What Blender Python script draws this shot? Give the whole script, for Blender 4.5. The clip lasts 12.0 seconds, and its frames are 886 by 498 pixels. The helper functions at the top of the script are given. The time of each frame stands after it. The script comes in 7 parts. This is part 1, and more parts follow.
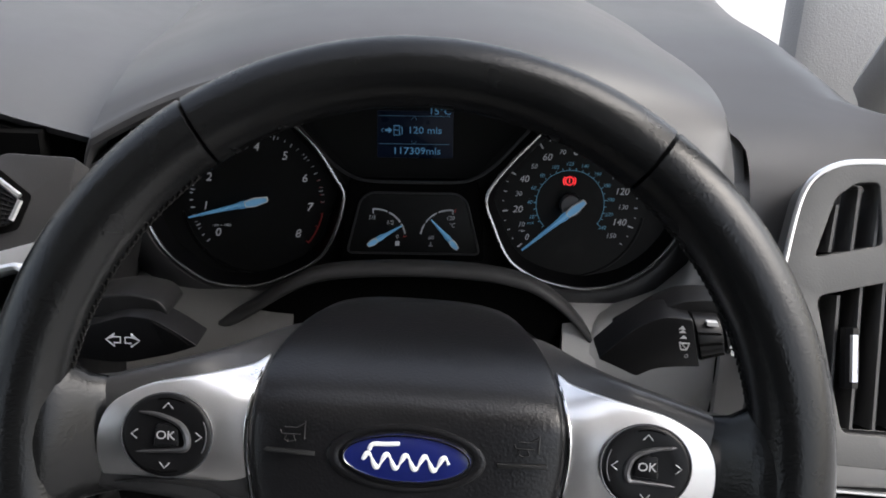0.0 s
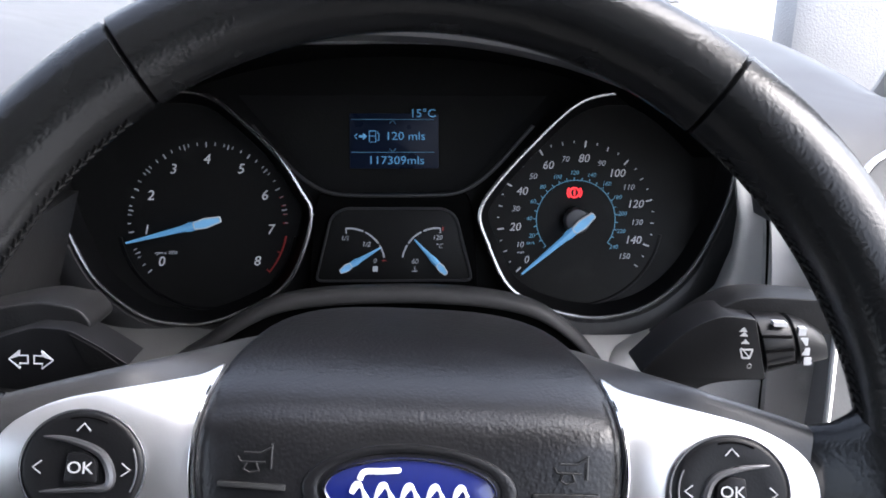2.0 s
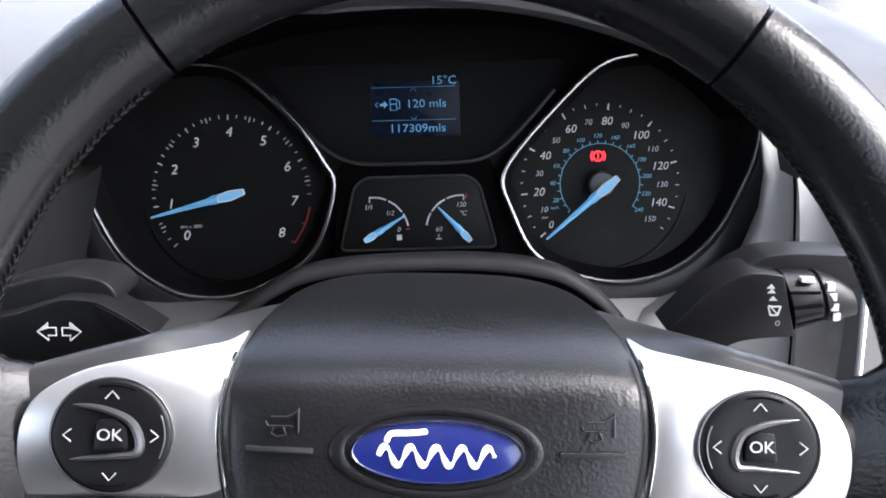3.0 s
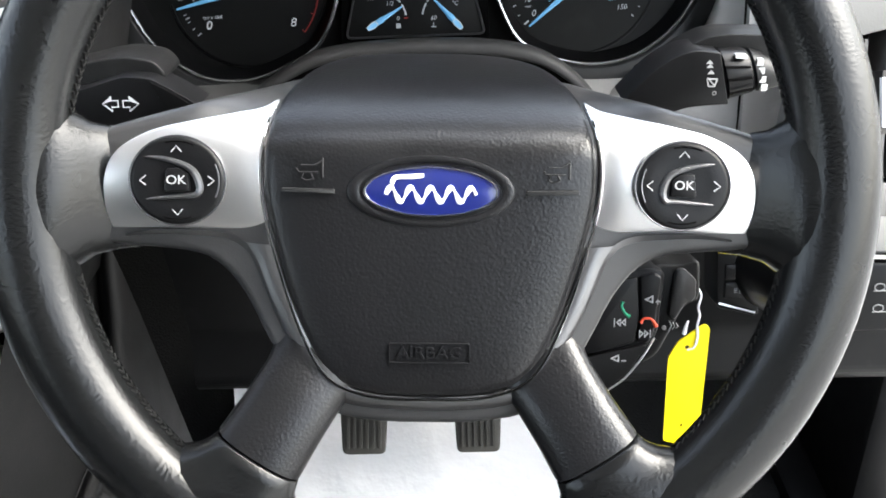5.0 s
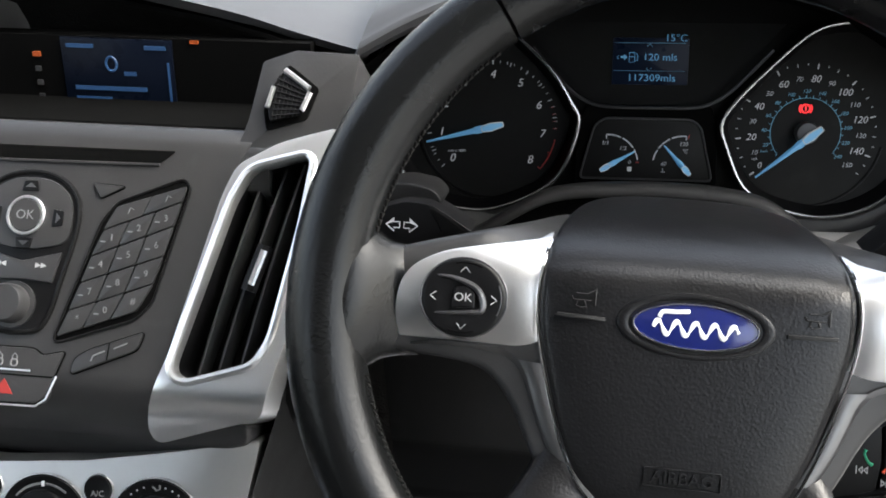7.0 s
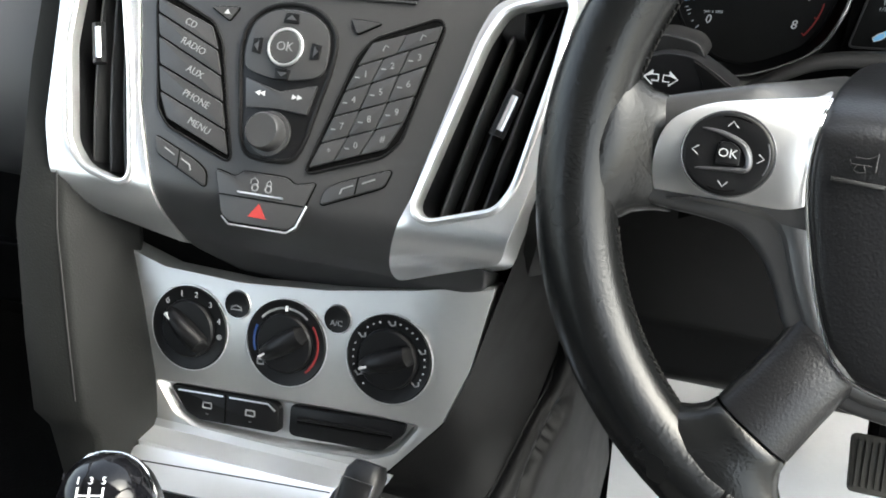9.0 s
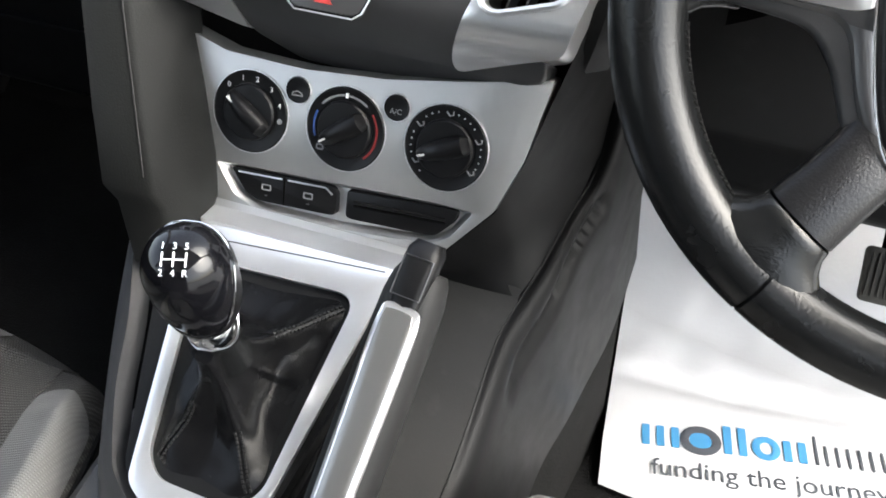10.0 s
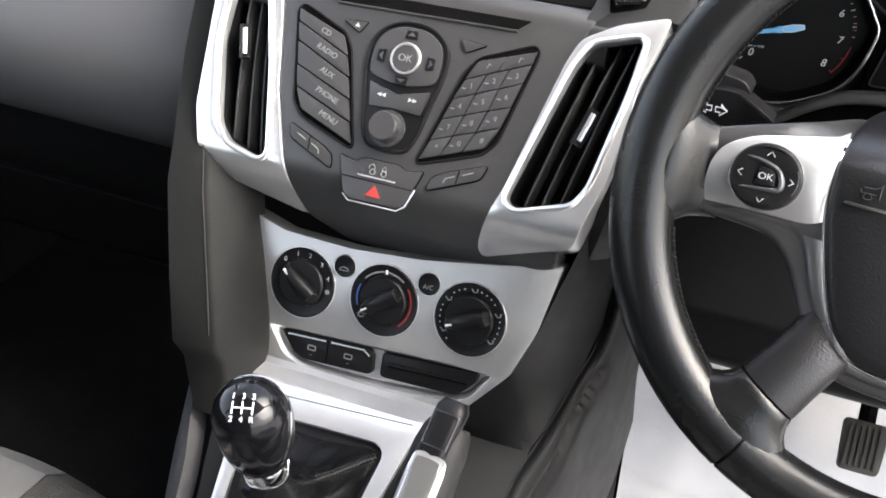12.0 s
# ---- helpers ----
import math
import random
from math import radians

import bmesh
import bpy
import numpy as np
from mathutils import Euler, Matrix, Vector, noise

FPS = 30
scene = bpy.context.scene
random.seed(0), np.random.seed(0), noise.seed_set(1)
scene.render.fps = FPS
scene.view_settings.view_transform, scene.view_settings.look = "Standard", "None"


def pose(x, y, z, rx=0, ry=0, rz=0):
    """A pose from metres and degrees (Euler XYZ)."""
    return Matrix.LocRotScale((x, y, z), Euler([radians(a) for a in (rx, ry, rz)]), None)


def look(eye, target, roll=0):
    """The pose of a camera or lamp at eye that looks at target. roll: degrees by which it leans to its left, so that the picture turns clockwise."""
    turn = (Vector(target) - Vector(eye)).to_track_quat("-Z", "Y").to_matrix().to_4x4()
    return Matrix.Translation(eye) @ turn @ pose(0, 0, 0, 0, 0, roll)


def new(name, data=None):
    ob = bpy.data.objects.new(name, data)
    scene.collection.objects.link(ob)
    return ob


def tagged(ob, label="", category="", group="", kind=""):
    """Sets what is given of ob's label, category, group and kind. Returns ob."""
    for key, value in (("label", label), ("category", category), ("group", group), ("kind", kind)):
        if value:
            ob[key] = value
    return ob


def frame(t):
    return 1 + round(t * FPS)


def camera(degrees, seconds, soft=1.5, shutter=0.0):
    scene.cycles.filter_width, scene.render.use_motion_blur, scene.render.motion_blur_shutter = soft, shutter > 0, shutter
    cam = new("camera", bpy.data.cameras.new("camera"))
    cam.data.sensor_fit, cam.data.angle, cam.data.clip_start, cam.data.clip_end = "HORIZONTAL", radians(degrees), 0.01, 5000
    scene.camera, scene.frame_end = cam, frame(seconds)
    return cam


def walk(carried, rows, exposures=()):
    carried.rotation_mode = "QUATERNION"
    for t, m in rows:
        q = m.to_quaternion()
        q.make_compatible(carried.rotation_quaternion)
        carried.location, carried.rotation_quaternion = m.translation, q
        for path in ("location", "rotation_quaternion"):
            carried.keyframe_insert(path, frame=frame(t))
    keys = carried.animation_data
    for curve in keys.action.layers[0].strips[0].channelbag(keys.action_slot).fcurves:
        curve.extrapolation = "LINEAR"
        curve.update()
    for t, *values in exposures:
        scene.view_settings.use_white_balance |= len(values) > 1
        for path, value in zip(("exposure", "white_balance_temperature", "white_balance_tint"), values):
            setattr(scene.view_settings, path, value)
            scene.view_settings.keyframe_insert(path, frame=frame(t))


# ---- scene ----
cam = camera(46.6, 12.0, soft=1.75, shutter=0.0)
PATH = [
    (0, (0.012, -0.376, 0.892), (0.011, 1.447, 0.07), 2.2),
    (0.2, (0.031, -0.332, 0.887), (0.003, 1.492, 0.067), 1.8),
    (0.5, (0.041, -0.3, 0.858), (0.03, 1.553, 0.107), 1.0),
    (1, (0.035, -0.288, 0.819), (0.084, 1.606, 0.178), 1.9),
    (1.5, (-0.003, -0.291, 0.804), (0.13, 1.609, 0.195), 3.2),
    (2, (-0.005, -0.295, 0.8), (0.075, 1.605, 0.179), 1.8),
    (2.5, (-0.004, -0.296, 0.796), (0.037, 1.599, 0.157), 0.5),
    (3, (-0.003, -0.295, 0.795), (0.024, 1.59, 0.128), -0.1),
    (3.5, (-0.002, -0.304, 0.796), (0.029, 1.553, 0.053), 0.2),
    (3.7, (-0.005, -0.31, 0.797), (0.041, 1.526, 0.004), 0.5),
    (5.3, (-0.001, -0.398, 0.826), (0.019, 1.316, -0.204), -0.7),
    (5.5, (-0.001, -0.404, 0.83), (0.022, 1.326, -0.174), -0.6),
    (6, (-0.002, -0.41, 0.84), (0.02, 1.373, -0.066), -0.3),
    (6.5, (-0.005, -0.415, 0.844), (-0.06, 1.401, 0.008), -0.7),
    (7, (-0.06, -0.424, 0.837), (-0.302, 1.394, 0.04), 0.4),
    (7.2, (-0.077, -0.433, 0.84), (-0.424, 1.364, 0.034), 0.7),
    (8.8, (-0.08, -0.427, 0.819), (-0.706, 1.228, -0.114), -0.8),
    (9, (-0.084, -0.427, 0.816), (-0.678, 1.202, -0.181), -0.6),
    (9.5, (-0.088, -0.428, 0.807), (-0.655, 1.108, -0.342), -0.2),
    (10, (-0.105, -0.464, 0.817), (-0.627, 0.973, -0.473), 1.7),
    (10.5, (-0.109, -0.506, 0.832), (-0.669, 0.838, -0.538), 1.9),
    (11, (-0.109, -0.54, 0.851), (-0.727, 0.783, -0.516), 1.4),
    (11.5, (-0.099, -0.543, 0.868), (-0.761, 0.879, -0.373), 1.8),
    (12, (-0.093, -0.547, 0.883), (-0.689, 1.054, -0.157), 3.3),
]
EXPOSURES = [(0.0, 1.70, 6550, 10), (0.5, 1.86, 6300, 10), (1.2, 2.50, 6200, 12), (2.2, 2.80, 6150, 13), (3.0, 3.04, 6220, 12), (3.7, 3.12, 6330, 9), (5.3, 3.22, 6580, 5), (6.0, 3.00, 6700, 3), (6.5, 2.62, 6700, 4), (7.2, 2.34, 6600, 7), (9.0, 2.90, 6650, 3), (9.6, 2.82, 6650, 4), (10.5, 2.84, 6450, 9), (11.2, 2.86, 6450, 8), (12.0, 3.0, 6700, 10)]
walk(cam, [(t, look(eye, target, roll)) for t, eye, target, roll in PATH], EXPOSURES)

# ---- light ----
world = bpy.data.worlds.new("sky")
scene.world = world
world.use_nodes = True
wn = world.node_tree.nodes
sky = wn.new("ShaderNodeTexSky")
sky.dust_density, sky.air_density = 4.0, 1.0
sky.sky_type, sky.sun_disc = "NISHITA", False
sky.sun_elevation, sky.sun_rotation = radians(48), radians(93)
haze = wn.new("ShaderNodeHueSaturation")      # thin cloud pales the blue
haze.inputs["Saturation"].default_value = 0.55
world.node_tree.links.new(sky.outputs[0], haze.inputs["Color"])
world.node_tree.links.new(haze.outputs[0], wn["Background"].inputs[0])
wn["Background"].inputs[1].default_value = 0.15
sun = new("sun", bpy.data.lights.new("sun", "SUN"))
sun.data.energy, sun.data.angle, sun.data.color = 1.2, radians(60), (1.0, 0.98, 0.96)
sun.matrix_world = look((2.9, -0.15, 3.8), (0, 0, 0.6))


# ---- mesh tools ----
def part(name, bm, material, parent=None, label="", m=None, smooth=35, kind=""):
    """Links a bmesh (or mesh) as one object under a thing or a part."""
    if isinstance(bm, bmesh.types.BMesh):
        me = bpy.data.meshes.new(name)
        bmesh.ops.recalc_face_normals(bm, faces=bm.faces)
        bm.to_mesh(me)
        bm.free()
        me.materials.append(material)
        if smooth:
            me.shade_smooth()
            me.set_sharp_from_angle(angle=radians(smooth))
    else:
        me = bm
    ob = new(name, me)
    if parent is not None:
        ob.parent = parent
    if m is not None:
        ob.matrix_basis = m
    return tagged(ob, label, kind=kind)


def thing(name, label, category, m=None, group="", kind=""):
    ob = new(name)
    ob.empty_display_size = 0.05
    if m is not None:
        ob.matrix_basis = m
    return tagged(ob, label, category, group, kind)


def mirror(pts):
    """A half outline from top to bottom on the +x side, closed by its mirror image."""
    return list(pts) + [(-x, y) for x, y in reversed(pts) if abs(x) > 1e-6]


def between(a, b, t):
    return (a[0] + (b[0] - a[0]) * t, a[1] + (b[1] - a[1]) * t)


def spline(pts, n=5, closed=True):
    """Catmull-Rom through points of any dimension."""
    P = [Vector((*p, 0.0)) if len(p) == 2 else Vector(p) for p in pts]
    two, N, out = len(pts[0]) == 2, len(P), []
    for i in range(N if closed else N - 1):
        if closed:
            a, b, c, d = P[i - 1], P[i], P[(i + 1) % N], P[(i + 2) % N]
        else:
            a, b, c, d = P[max(i - 1, 0)], P[i], P[i + 1], P[min(i + 2, N - 1)]
        for k in range(n):
            t = k / n
            out.append(0.5 * (2 * b + (c - a) * t + (2 * a - 5 * b + 4 * c - d) * t * t + (3 * b - a - 3 * c + d) * t ** 3))
    if not closed:
        out.append(P[-1])
    return [(v.x, v.y) for v in out] if two else out


def fillet(pts, r, seg=4):
    """A closed polygon with rounded corners; r is one radius or one for each corner."""
    out, N = [], len(pts)
    for i in range(N):
        rr = r[i] if isinstance(r, (list, tuple)) else r
        p, q, s = Vector(pts[i - 1]), Vector(pts[i]), Vector(pts[(i + 1) % N])
        a = q + (p - q).normalized() * min(rr, (p - q).length * 0.48)
        b = q + (s - q).normalized() * min(rr, (s - q).length * 0.48)
        for k in range(seg + 1):
            t = k / seg
            v = a * (1 - t) ** 2 + q * 2 * t * (1 - t) + b * t * t
            out.append((v.x, v.y))
    return out


def rect(w, h, x=0, y=0):
    return [(x - w / 2, y - h / 2), (x + w / 2, y - h / 2), (x + w / 2, y + h / 2), (x - w / 2, y + h / 2)]


def ellipse(rx, ry, n=40, x=0, y=0, p=2.0):
    out = []
    for k in range(n):
        a = 2 * math.pi * k / n
        c, s = math.cos(a), math.sin(a)
        out.append((x + rx * math.copysign(abs(c) ** (2 / p), c), y + ry * math.copysign(abs(s) ** (2 / p), s)))
    return out


def grown(pts, f, fy=None):
    cx, cy = sum(p[0] for p in pts) / len(pts), sum(p[1] for p in pts) / len(pts)
    return [(cx + (x - cx) * f, cy + (y - cy) * (fy or f)) for x, y in pts]


def inset(pts, d):
    """Moves a closed outline inwards by d."""
    N = len(pts)
    area = sum(pts[i - 1][0] * pts[i][1] - pts[i][0] * pts[i - 1][1] for i in range(N))
    sg, out = (1 if area > 0 else -1), []
    for i in range(N):
        a, b = Vector(pts[i - 1]), Vector(pts[(i + 1) % N])
        t = (b - a)
        t = t.normalized() if t.length > 1e-9 else Vector((1, 0))
        out.append((pts[i][0] - sg * t.y * d, pts[i][1] + sg * t.x * d))
    return out


def plate(outer, z0, z1, bevel=0.0, holes=(), seg=2, bm=None):
    """A flat plate with the outline and the holes given, its upper edges rounded."""
    bm = bm or bmesh.new()
    old = set(bm.verts)
    edges = []
    for loop in (outer, *holes):
        vs = [bm.verts.new((x, y, z0)) for x, y in loop]
        edges += [bm.edges.new((vs[i - 1], vs[i])) for i in range(len(vs))]
    if holes:
        faces = [g for g in bmesh.ops.triangle_fill(bm, edges=edges, use_beauty=True, use_dissolve=False)["geom"] if isinstance(g, bmesh.types.BMFace)]
    else:
        faces = [bm.faces.new([v for v in bm.verts if v not in old])]
    g = bmesh.ops.extrude_face_region(bm, geom=faces)["geom"]
    top = [v for v in g if isinstance(v, bmesh.types.BMVert)]
    bmesh.ops.translate(bm, vec=(0, 0, z1 - z0), verts=top)
    bmesh.ops.recalc_face_normals(bm, faces=[f for f in bm.faces])
    if bevel:
        tops = set(top)
        es = [e for e in bm.edges if e.verts[0] in tops and e.verts[1] in tops and any(not all(v in tops for v in f.verts) for f in e.link_faces)]
        bmesh.ops.bevel(bm, geom=es, offset=bevel, segments=seg, profile=0.5, affect="EDGES", clamp_overlap=True)
    return bm


def loft(rings, closed=True, cap0=True, cap1=True, bm=None):
    """Skins rings of equal length."""
    bm = bm or bmesh.new()
    R = [[bm.verts.new(tuple(p)) for p in r] for r in rings]
    n = len(R[0])
    for a, b in zip(R, R[1:]):
        for i in range(n if closed else n - 1):
            bm.faces.new((a[i], a[(i + 1) % n], b[(i + 1) % n], b[i]))
    if closed and cap0:
        bm.faces.new(R[0])
    if closed and cap1:
        bm.faces.new(R[-1])
    return bm


def dome(outline, z0, zedge, ztop, rings=6, p=2.0, bm=None, lip=0.12):
    """A pillow over an outline: a wall from z0 to zedge, then a rounded top that reaches ztop in the middle."""
    cx, cy = sum(q[0] for q in outline) / len(outline), sum(q[1] for q in outline) / len(outline)
    rs = [[(x, y, z0) for x, y in outline]]
    for k in range(rings + 1):
        s = 1 - (k / (rings + 0.6))
        s = 1 - (1 - s) ** 1.6 if k < rings else 0.06
        z = zedge + (ztop - zedge) * (1 - s ** p)
        rs.append([(cx + (x - cx) * s, cy + (y - cy) * s, z) for x, y in outline])
    return loft(rs, bm=bm)


def tube(path, r, seg=8, closed=False, bm=None, flat=1.0):
    """A round bar along a path; r is one radius or one for each point."""
    P = [Vector(p) for p in path]
    n, rings, up = len(P), [], Vector((0, 0, 1))
    for i in range(n):
        a = P[i - 1] if (closed or i > 0) else P[i]
        b = P[(i + 1) % n] if (closed or i < n - 1) else P[i]
        t = (b - a).normalized()
        if i == 0:
            up = t.orthogonal().normalized() if abs(t.z) > 0.9 else Vector((0, 0, 1))
        side = t.cross(up).normalized()
        up = side.cross(t).normalized()
        rr = r[i] if isinstance(r, (list, tuple)) else r
        rings.append([P[i] + side * rr * math.cos(2 * math.pi * k / seg) + up * rr * flat * math.sin(2 * math.pi * k / seg) for k in range(seg)])
    if closed:
        rings.append(rings[0])
        bm = bm or bmesh.new()
        R = [[bm.verts.new(tuple(p)) for p in q] for q in rings[:-1]]
        for i in range(n):
            a, b = R[i], R[(i + 1) % n]
            for k in range(seg):
                bm.faces.new((a[k], a[(k + 1) % seg], b[(k + 1) % seg], b[k]))
        return bm
    return loft(rings, bm=bm)


def turned(profile, seg=32, x=0, y=0, bm=None, cap0=True, cap1=True):
    """A body of revolution about z, from (radius, height) pairs."""
    rings = [[(x + r * math.cos(2 * math.pi * k / seg), y + r * math.sin(2 * math.pi * k / seg), z) for k in range(seg)] for r, z in profile]
    return loft(rings, bm=bm, cap0=cap0, cap1=cap1)


def box(x0, x1, y0, y1, z0, z1, bevel=0.0, seg=2, bm=None):
    bm = plate([(x0, y0), (x1, y0), (x1, y1), (x0, y1)], z0, z1, bm=bm)
    if bevel:
        bmesh.ops.bevel(bm, geom=list(bm.edges), offset=bevel, segments=seg, profile=0.5, affect="EDGES", clamp_overlap=True)
    return bm


def extruded(profile, x0, x1, bevel=0.0, seg=2):
    """A (y, z) outline drawn out along x."""
    bm = loft([[(x, y, z) for y, z in profile] for x in (x0, x1)])
    if bevel:
        bmesh.ops.bevel(bm, geom=list(bm.edges), offset=bevel, segments=seg, profile=0.5, affect="EDGES", clamp_overlap=True)
    return bm


LETTERS = {}


def lettering(body, size, material, parent, x=0, y=0, z=0, turn=0, shear=0.0, depth=0.0002, name="lettering", wide=1.0, m=None):
    """Words in the built-in font, centred at (x, y), as a thin mesh."""
    key = (body, size, shear, depth, wide)
    if key not in LETTERS:
        cu = bpy.data.curves.new("words", "FONT")
        cu.body, cu.size, cu.shear, cu.extrude, cu.align_x, cu.align_y = body, size, shear, depth, "CENTER", "CENTER"
        cu.resolution_u = 3
        tmp = new("words", cu)
        dg = bpy.context.evaluated_depsgraph_get()
        me = bpy.data.meshes.new_from_object(tmp.evaluated_get(dg))
        bpy.data.objects.remove(tmp)
        bpy.data.curves.remove(cu)
        me.transform(Matrix.Diagonal((wide, 1, 1, 1)))
        LETTERS[key] = me
    me = LETTERS[key].copy()
    me.materials.clear()
    me.materials.append(material)
    ob = part(name, me, material, parent)
    ob.matrix_basis = (m or Matrix()) @ pose(x, y, z, 0, 0, turn)
    return ob


# ---- materials ----
def material(name, color, rough=0.5, metal=0.0, vary=0.12, grain=0.0, grain_size=0.0008, relief=0.0, relief_size=0.01, dirt=0.0,
             coat=0.0, emit=None, power=0.0, spec=0.5, weave=None, rough_vary=0.1):
    """A surface with colour variation at two scales, grain relief, and optional weave: (size, depth, darker)."""
    mt = bpy.data.materials.new(name)
    mt.use_nodes = True
    N, L = mt.node_tree.nodes, mt.node_tree.links
    b = N["Principled BSDF"]
    b.inputs["Roughness"].default_value, b.inputs["Metallic"].default_value = rough, metal
    b.inputs["Specular IOR Level"].default_value, b.inputs["Coat Weight"].default_value = spec, coat
    b.inputs["Coat Roughness"].default_value = 0.06
    tc = N.new("ShaderNodeTexCoord")

    def noise_tex(size, detail=3.0):
        t = N.new("ShaderNodeTexNoise")
        t.inputs["Scale"].default_value, t.inputs["Detail"].default_value = 1 / size, detail
        L.new(tc.outputs["Object"], t.inputs["Vector"])
        return t

    def mixed(a, bb, fac, mode="MIX"):
        x = N.new("ShaderNodeMix")
        x.data_type, x.blend_type = "RGBA", mode
        for i, v in ((6, a), (7, bb)):
            if isinstance(v, tuple):
                x.inputs[i].default_value = v
            else:
                L.new(v, x.inputs[i])
        if isinstance(fac, float):
            x.inputs[0].default_value = fac
        else:
            L.new(fac, x.inputs[0])
        return x.outputs[2]

    def ramp(src, lo, hi):
        r = N.new("ShaderNodeMapRange")
        r.inputs[1].default_value, r.inputs[2].default_value = lo, hi
        L.new(src, r.inputs[0])
        return r.outputs[0]

    lo = tuple(c * (1 - vary) for c in color) + (1,)
    hi = tuple(min(1, c * (1 + vary)) for c in color) + (1,)
    big, small = noise_tex(0.06), noise_tex(0.004)
    col = mixed(lo, hi, ramp(big.outputs[0], 0.3, 0.7))
    col = mixed(col, mixed(lo, hi, small.outputs[0]), 0.4)
    if dirt:
        d = noise_tex(0.025, 6.0)
        col = mixed(col, tuple(min(1, c * 1.7 + 0.004) for c in color) + (1,), ramp(d.outputs[0], 0.62 - 0.1 * dirt, 0.95))
    height = None
    if weave:
        size, depth, darker = weave
        waves = []
        for axis in ("X", "Y"):
            w = N.new("ShaderNodeTexWave")
            w.bands_direction, w.inputs["Scale"].default_value = axis, 1 / size * 0.318
            w.inputs["Distortion"].default_value = 0.6
            w.inputs["Detail Scale"].default_value = 3.0
            L.new(tc.outputs["Object"], w.inputs["Vector"])
            waves.append(w)
        mul = N.new("ShaderNodeMath")
        mul.operation = "MULTIPLY"
        L.new(waves[0].outputs["Fac"], mul.inputs[0])
        L.new(waves[1].outputs["Fac"], mul.inputs[1])
        col = mixed(col, tuple(c * darker for c in color) + (1,), ramp(mul.outputs[0], 0.55, 0.0))
        height = (mul.outputs[0], depth)
    L.new(col, b.inputs["Base Color"])
    rv = noise_tex(0.02)
    rr = N.new("ShaderNodeMapRange")
    rr.inputs[3].default_value, rr.inputs[4].default_value = max(0.02, rough - rough_vary), min(1, rough + rough_vary)
    L.new(rv.outputs[0], rr.inputs[0])
    L.new(rr.outputs[0], b.inputs["Roughness"])
    normal = None

    def bump(src, dist, strength=1.0):
        nonlocal normal
        u = N.new("ShaderNodeBump")
        u.inputs["Distance"].default_value, u.inputs["Strength"].default_value = dist, strength
        L.new(src, u.inputs["Height"])
        if normal is not None:
            L.new(normal, u.inputs["Normal"])
        normal = u.outputs[0]

    if grain:
        v = N.new("ShaderNodeTexVoronoi")
        v.feature, v.inputs["Scale"].default_value = "SMOOTH_F1", 1 / grain_size
        L.new(tc.outputs["Object"], v.inputs["Vector"])
        add = N.new("ShaderNodeMath")
        add.operation = "ADD"
        L.new(v.outputs["Distance"], add.inputs[0])
        L.new(noise_tex(grain_size * 1.4, 2.0).outputs[0], add.inputs[1])
        bump(add.outputs[0], grain)
    if relief:
        bump(noise_tex(relief_size, 4.0).outputs[0], relief)
    if height:
        bump(height[0], height[1])
    if normal is not None:
        L.new(normal, b.inputs["Normal"])
    if emit:
        b.inputs["Emission Color"].default_value = (*emit, 1)
        b.inputs["Emission Strength"].default_value = power
    return mt


GAITER = material("soft black gaiter leather", (0.004, 0.004, 0.0045), 0.26, grain=0.00008, grain_size=0.0010, relief=0.0002, relief_size=0.010, vary=0.2, spec=0.11, rough_vary=0.05)
LEATHER = material("black leather", (0.0045, 0.0047, 0.005), 0.26, grain=0.00009, grain_size=0.0013, relief=0.00002, relief_size=0.012, vary=0.2, spec=0.29, rough_vary=0.05)
PAD = material("black grained pad", (0.0055, 0.0055, 0.0062), 0.31, grain=0.00010, grain_size=0.0012, vary=0.12, spec=0.33, rough_vary=0.05)
SOFT = material("charcoal soft dashboard", (0.045, 0.045, 0.0468), 0.42, spec=0.40, grain=0.000015, grain_size=0.0011, vary=0.015, dirt=0.0, rough_vary=0.03)
GREY = material("grey grained plastic", (0.0082, 0.0085, 0.0083), 0.55, spec=0.09, grain=0.00008, grain_size=0.0010, vary=0.08, dirt=0.1)
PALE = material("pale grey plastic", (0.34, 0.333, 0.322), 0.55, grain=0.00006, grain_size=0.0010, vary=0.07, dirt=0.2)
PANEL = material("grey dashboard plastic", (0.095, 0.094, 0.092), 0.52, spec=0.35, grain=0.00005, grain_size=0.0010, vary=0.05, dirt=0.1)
CHAR = material("charcoal plastic", (0.0065, 0.0065, 0.0068), 0.42, spec=0.11, grain=0.00006, grain_size=0.0009, vary=0.12, dirt=0.08)
BLACK = material("black plastic", (0.0045, 0.0045, 0.005), 0.36, spec=0.18, vary=0.15, grain=0.00003, grain_size=0.0008, dirt=0.06)
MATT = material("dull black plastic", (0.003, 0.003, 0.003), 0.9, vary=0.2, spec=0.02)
GLOSS = material("black gloss", (0.004, 0.004, 0.005), 0.09, vary=0.1, spec=0.28, rough_vary=0.04)
SILVER = material("satin silver paint", (0.84, 0.84, 0.85), 0.30, 0.92, vary=0.05, relief=0.00002, relief_size=0.002, rough_vary=0.05)
DIALRING = material("grey chrome ring", (0.32, 0.32, 0.325), 0.25, 0.95, vary=0.05, rough_vary=0.05)
INLAY = material("grey satin inlay", (0.24, 0.235, 0.23), 0.34, 0.85, vary=0.05, rough_vary=0.05)
BEZEL = material("grey satin bezel", (0.075, 0.075, 0.077), 0.32, 0.7, vary=0.06, rough_vary=0.05)
# silver of the trims, darkened: the legs' dull reflections are put into the colour
LEG = material("darkened satin silver", (0.15, 0.15, 0.154), 0.34, 0.9, vary=0.06, rough_vary=0.05)
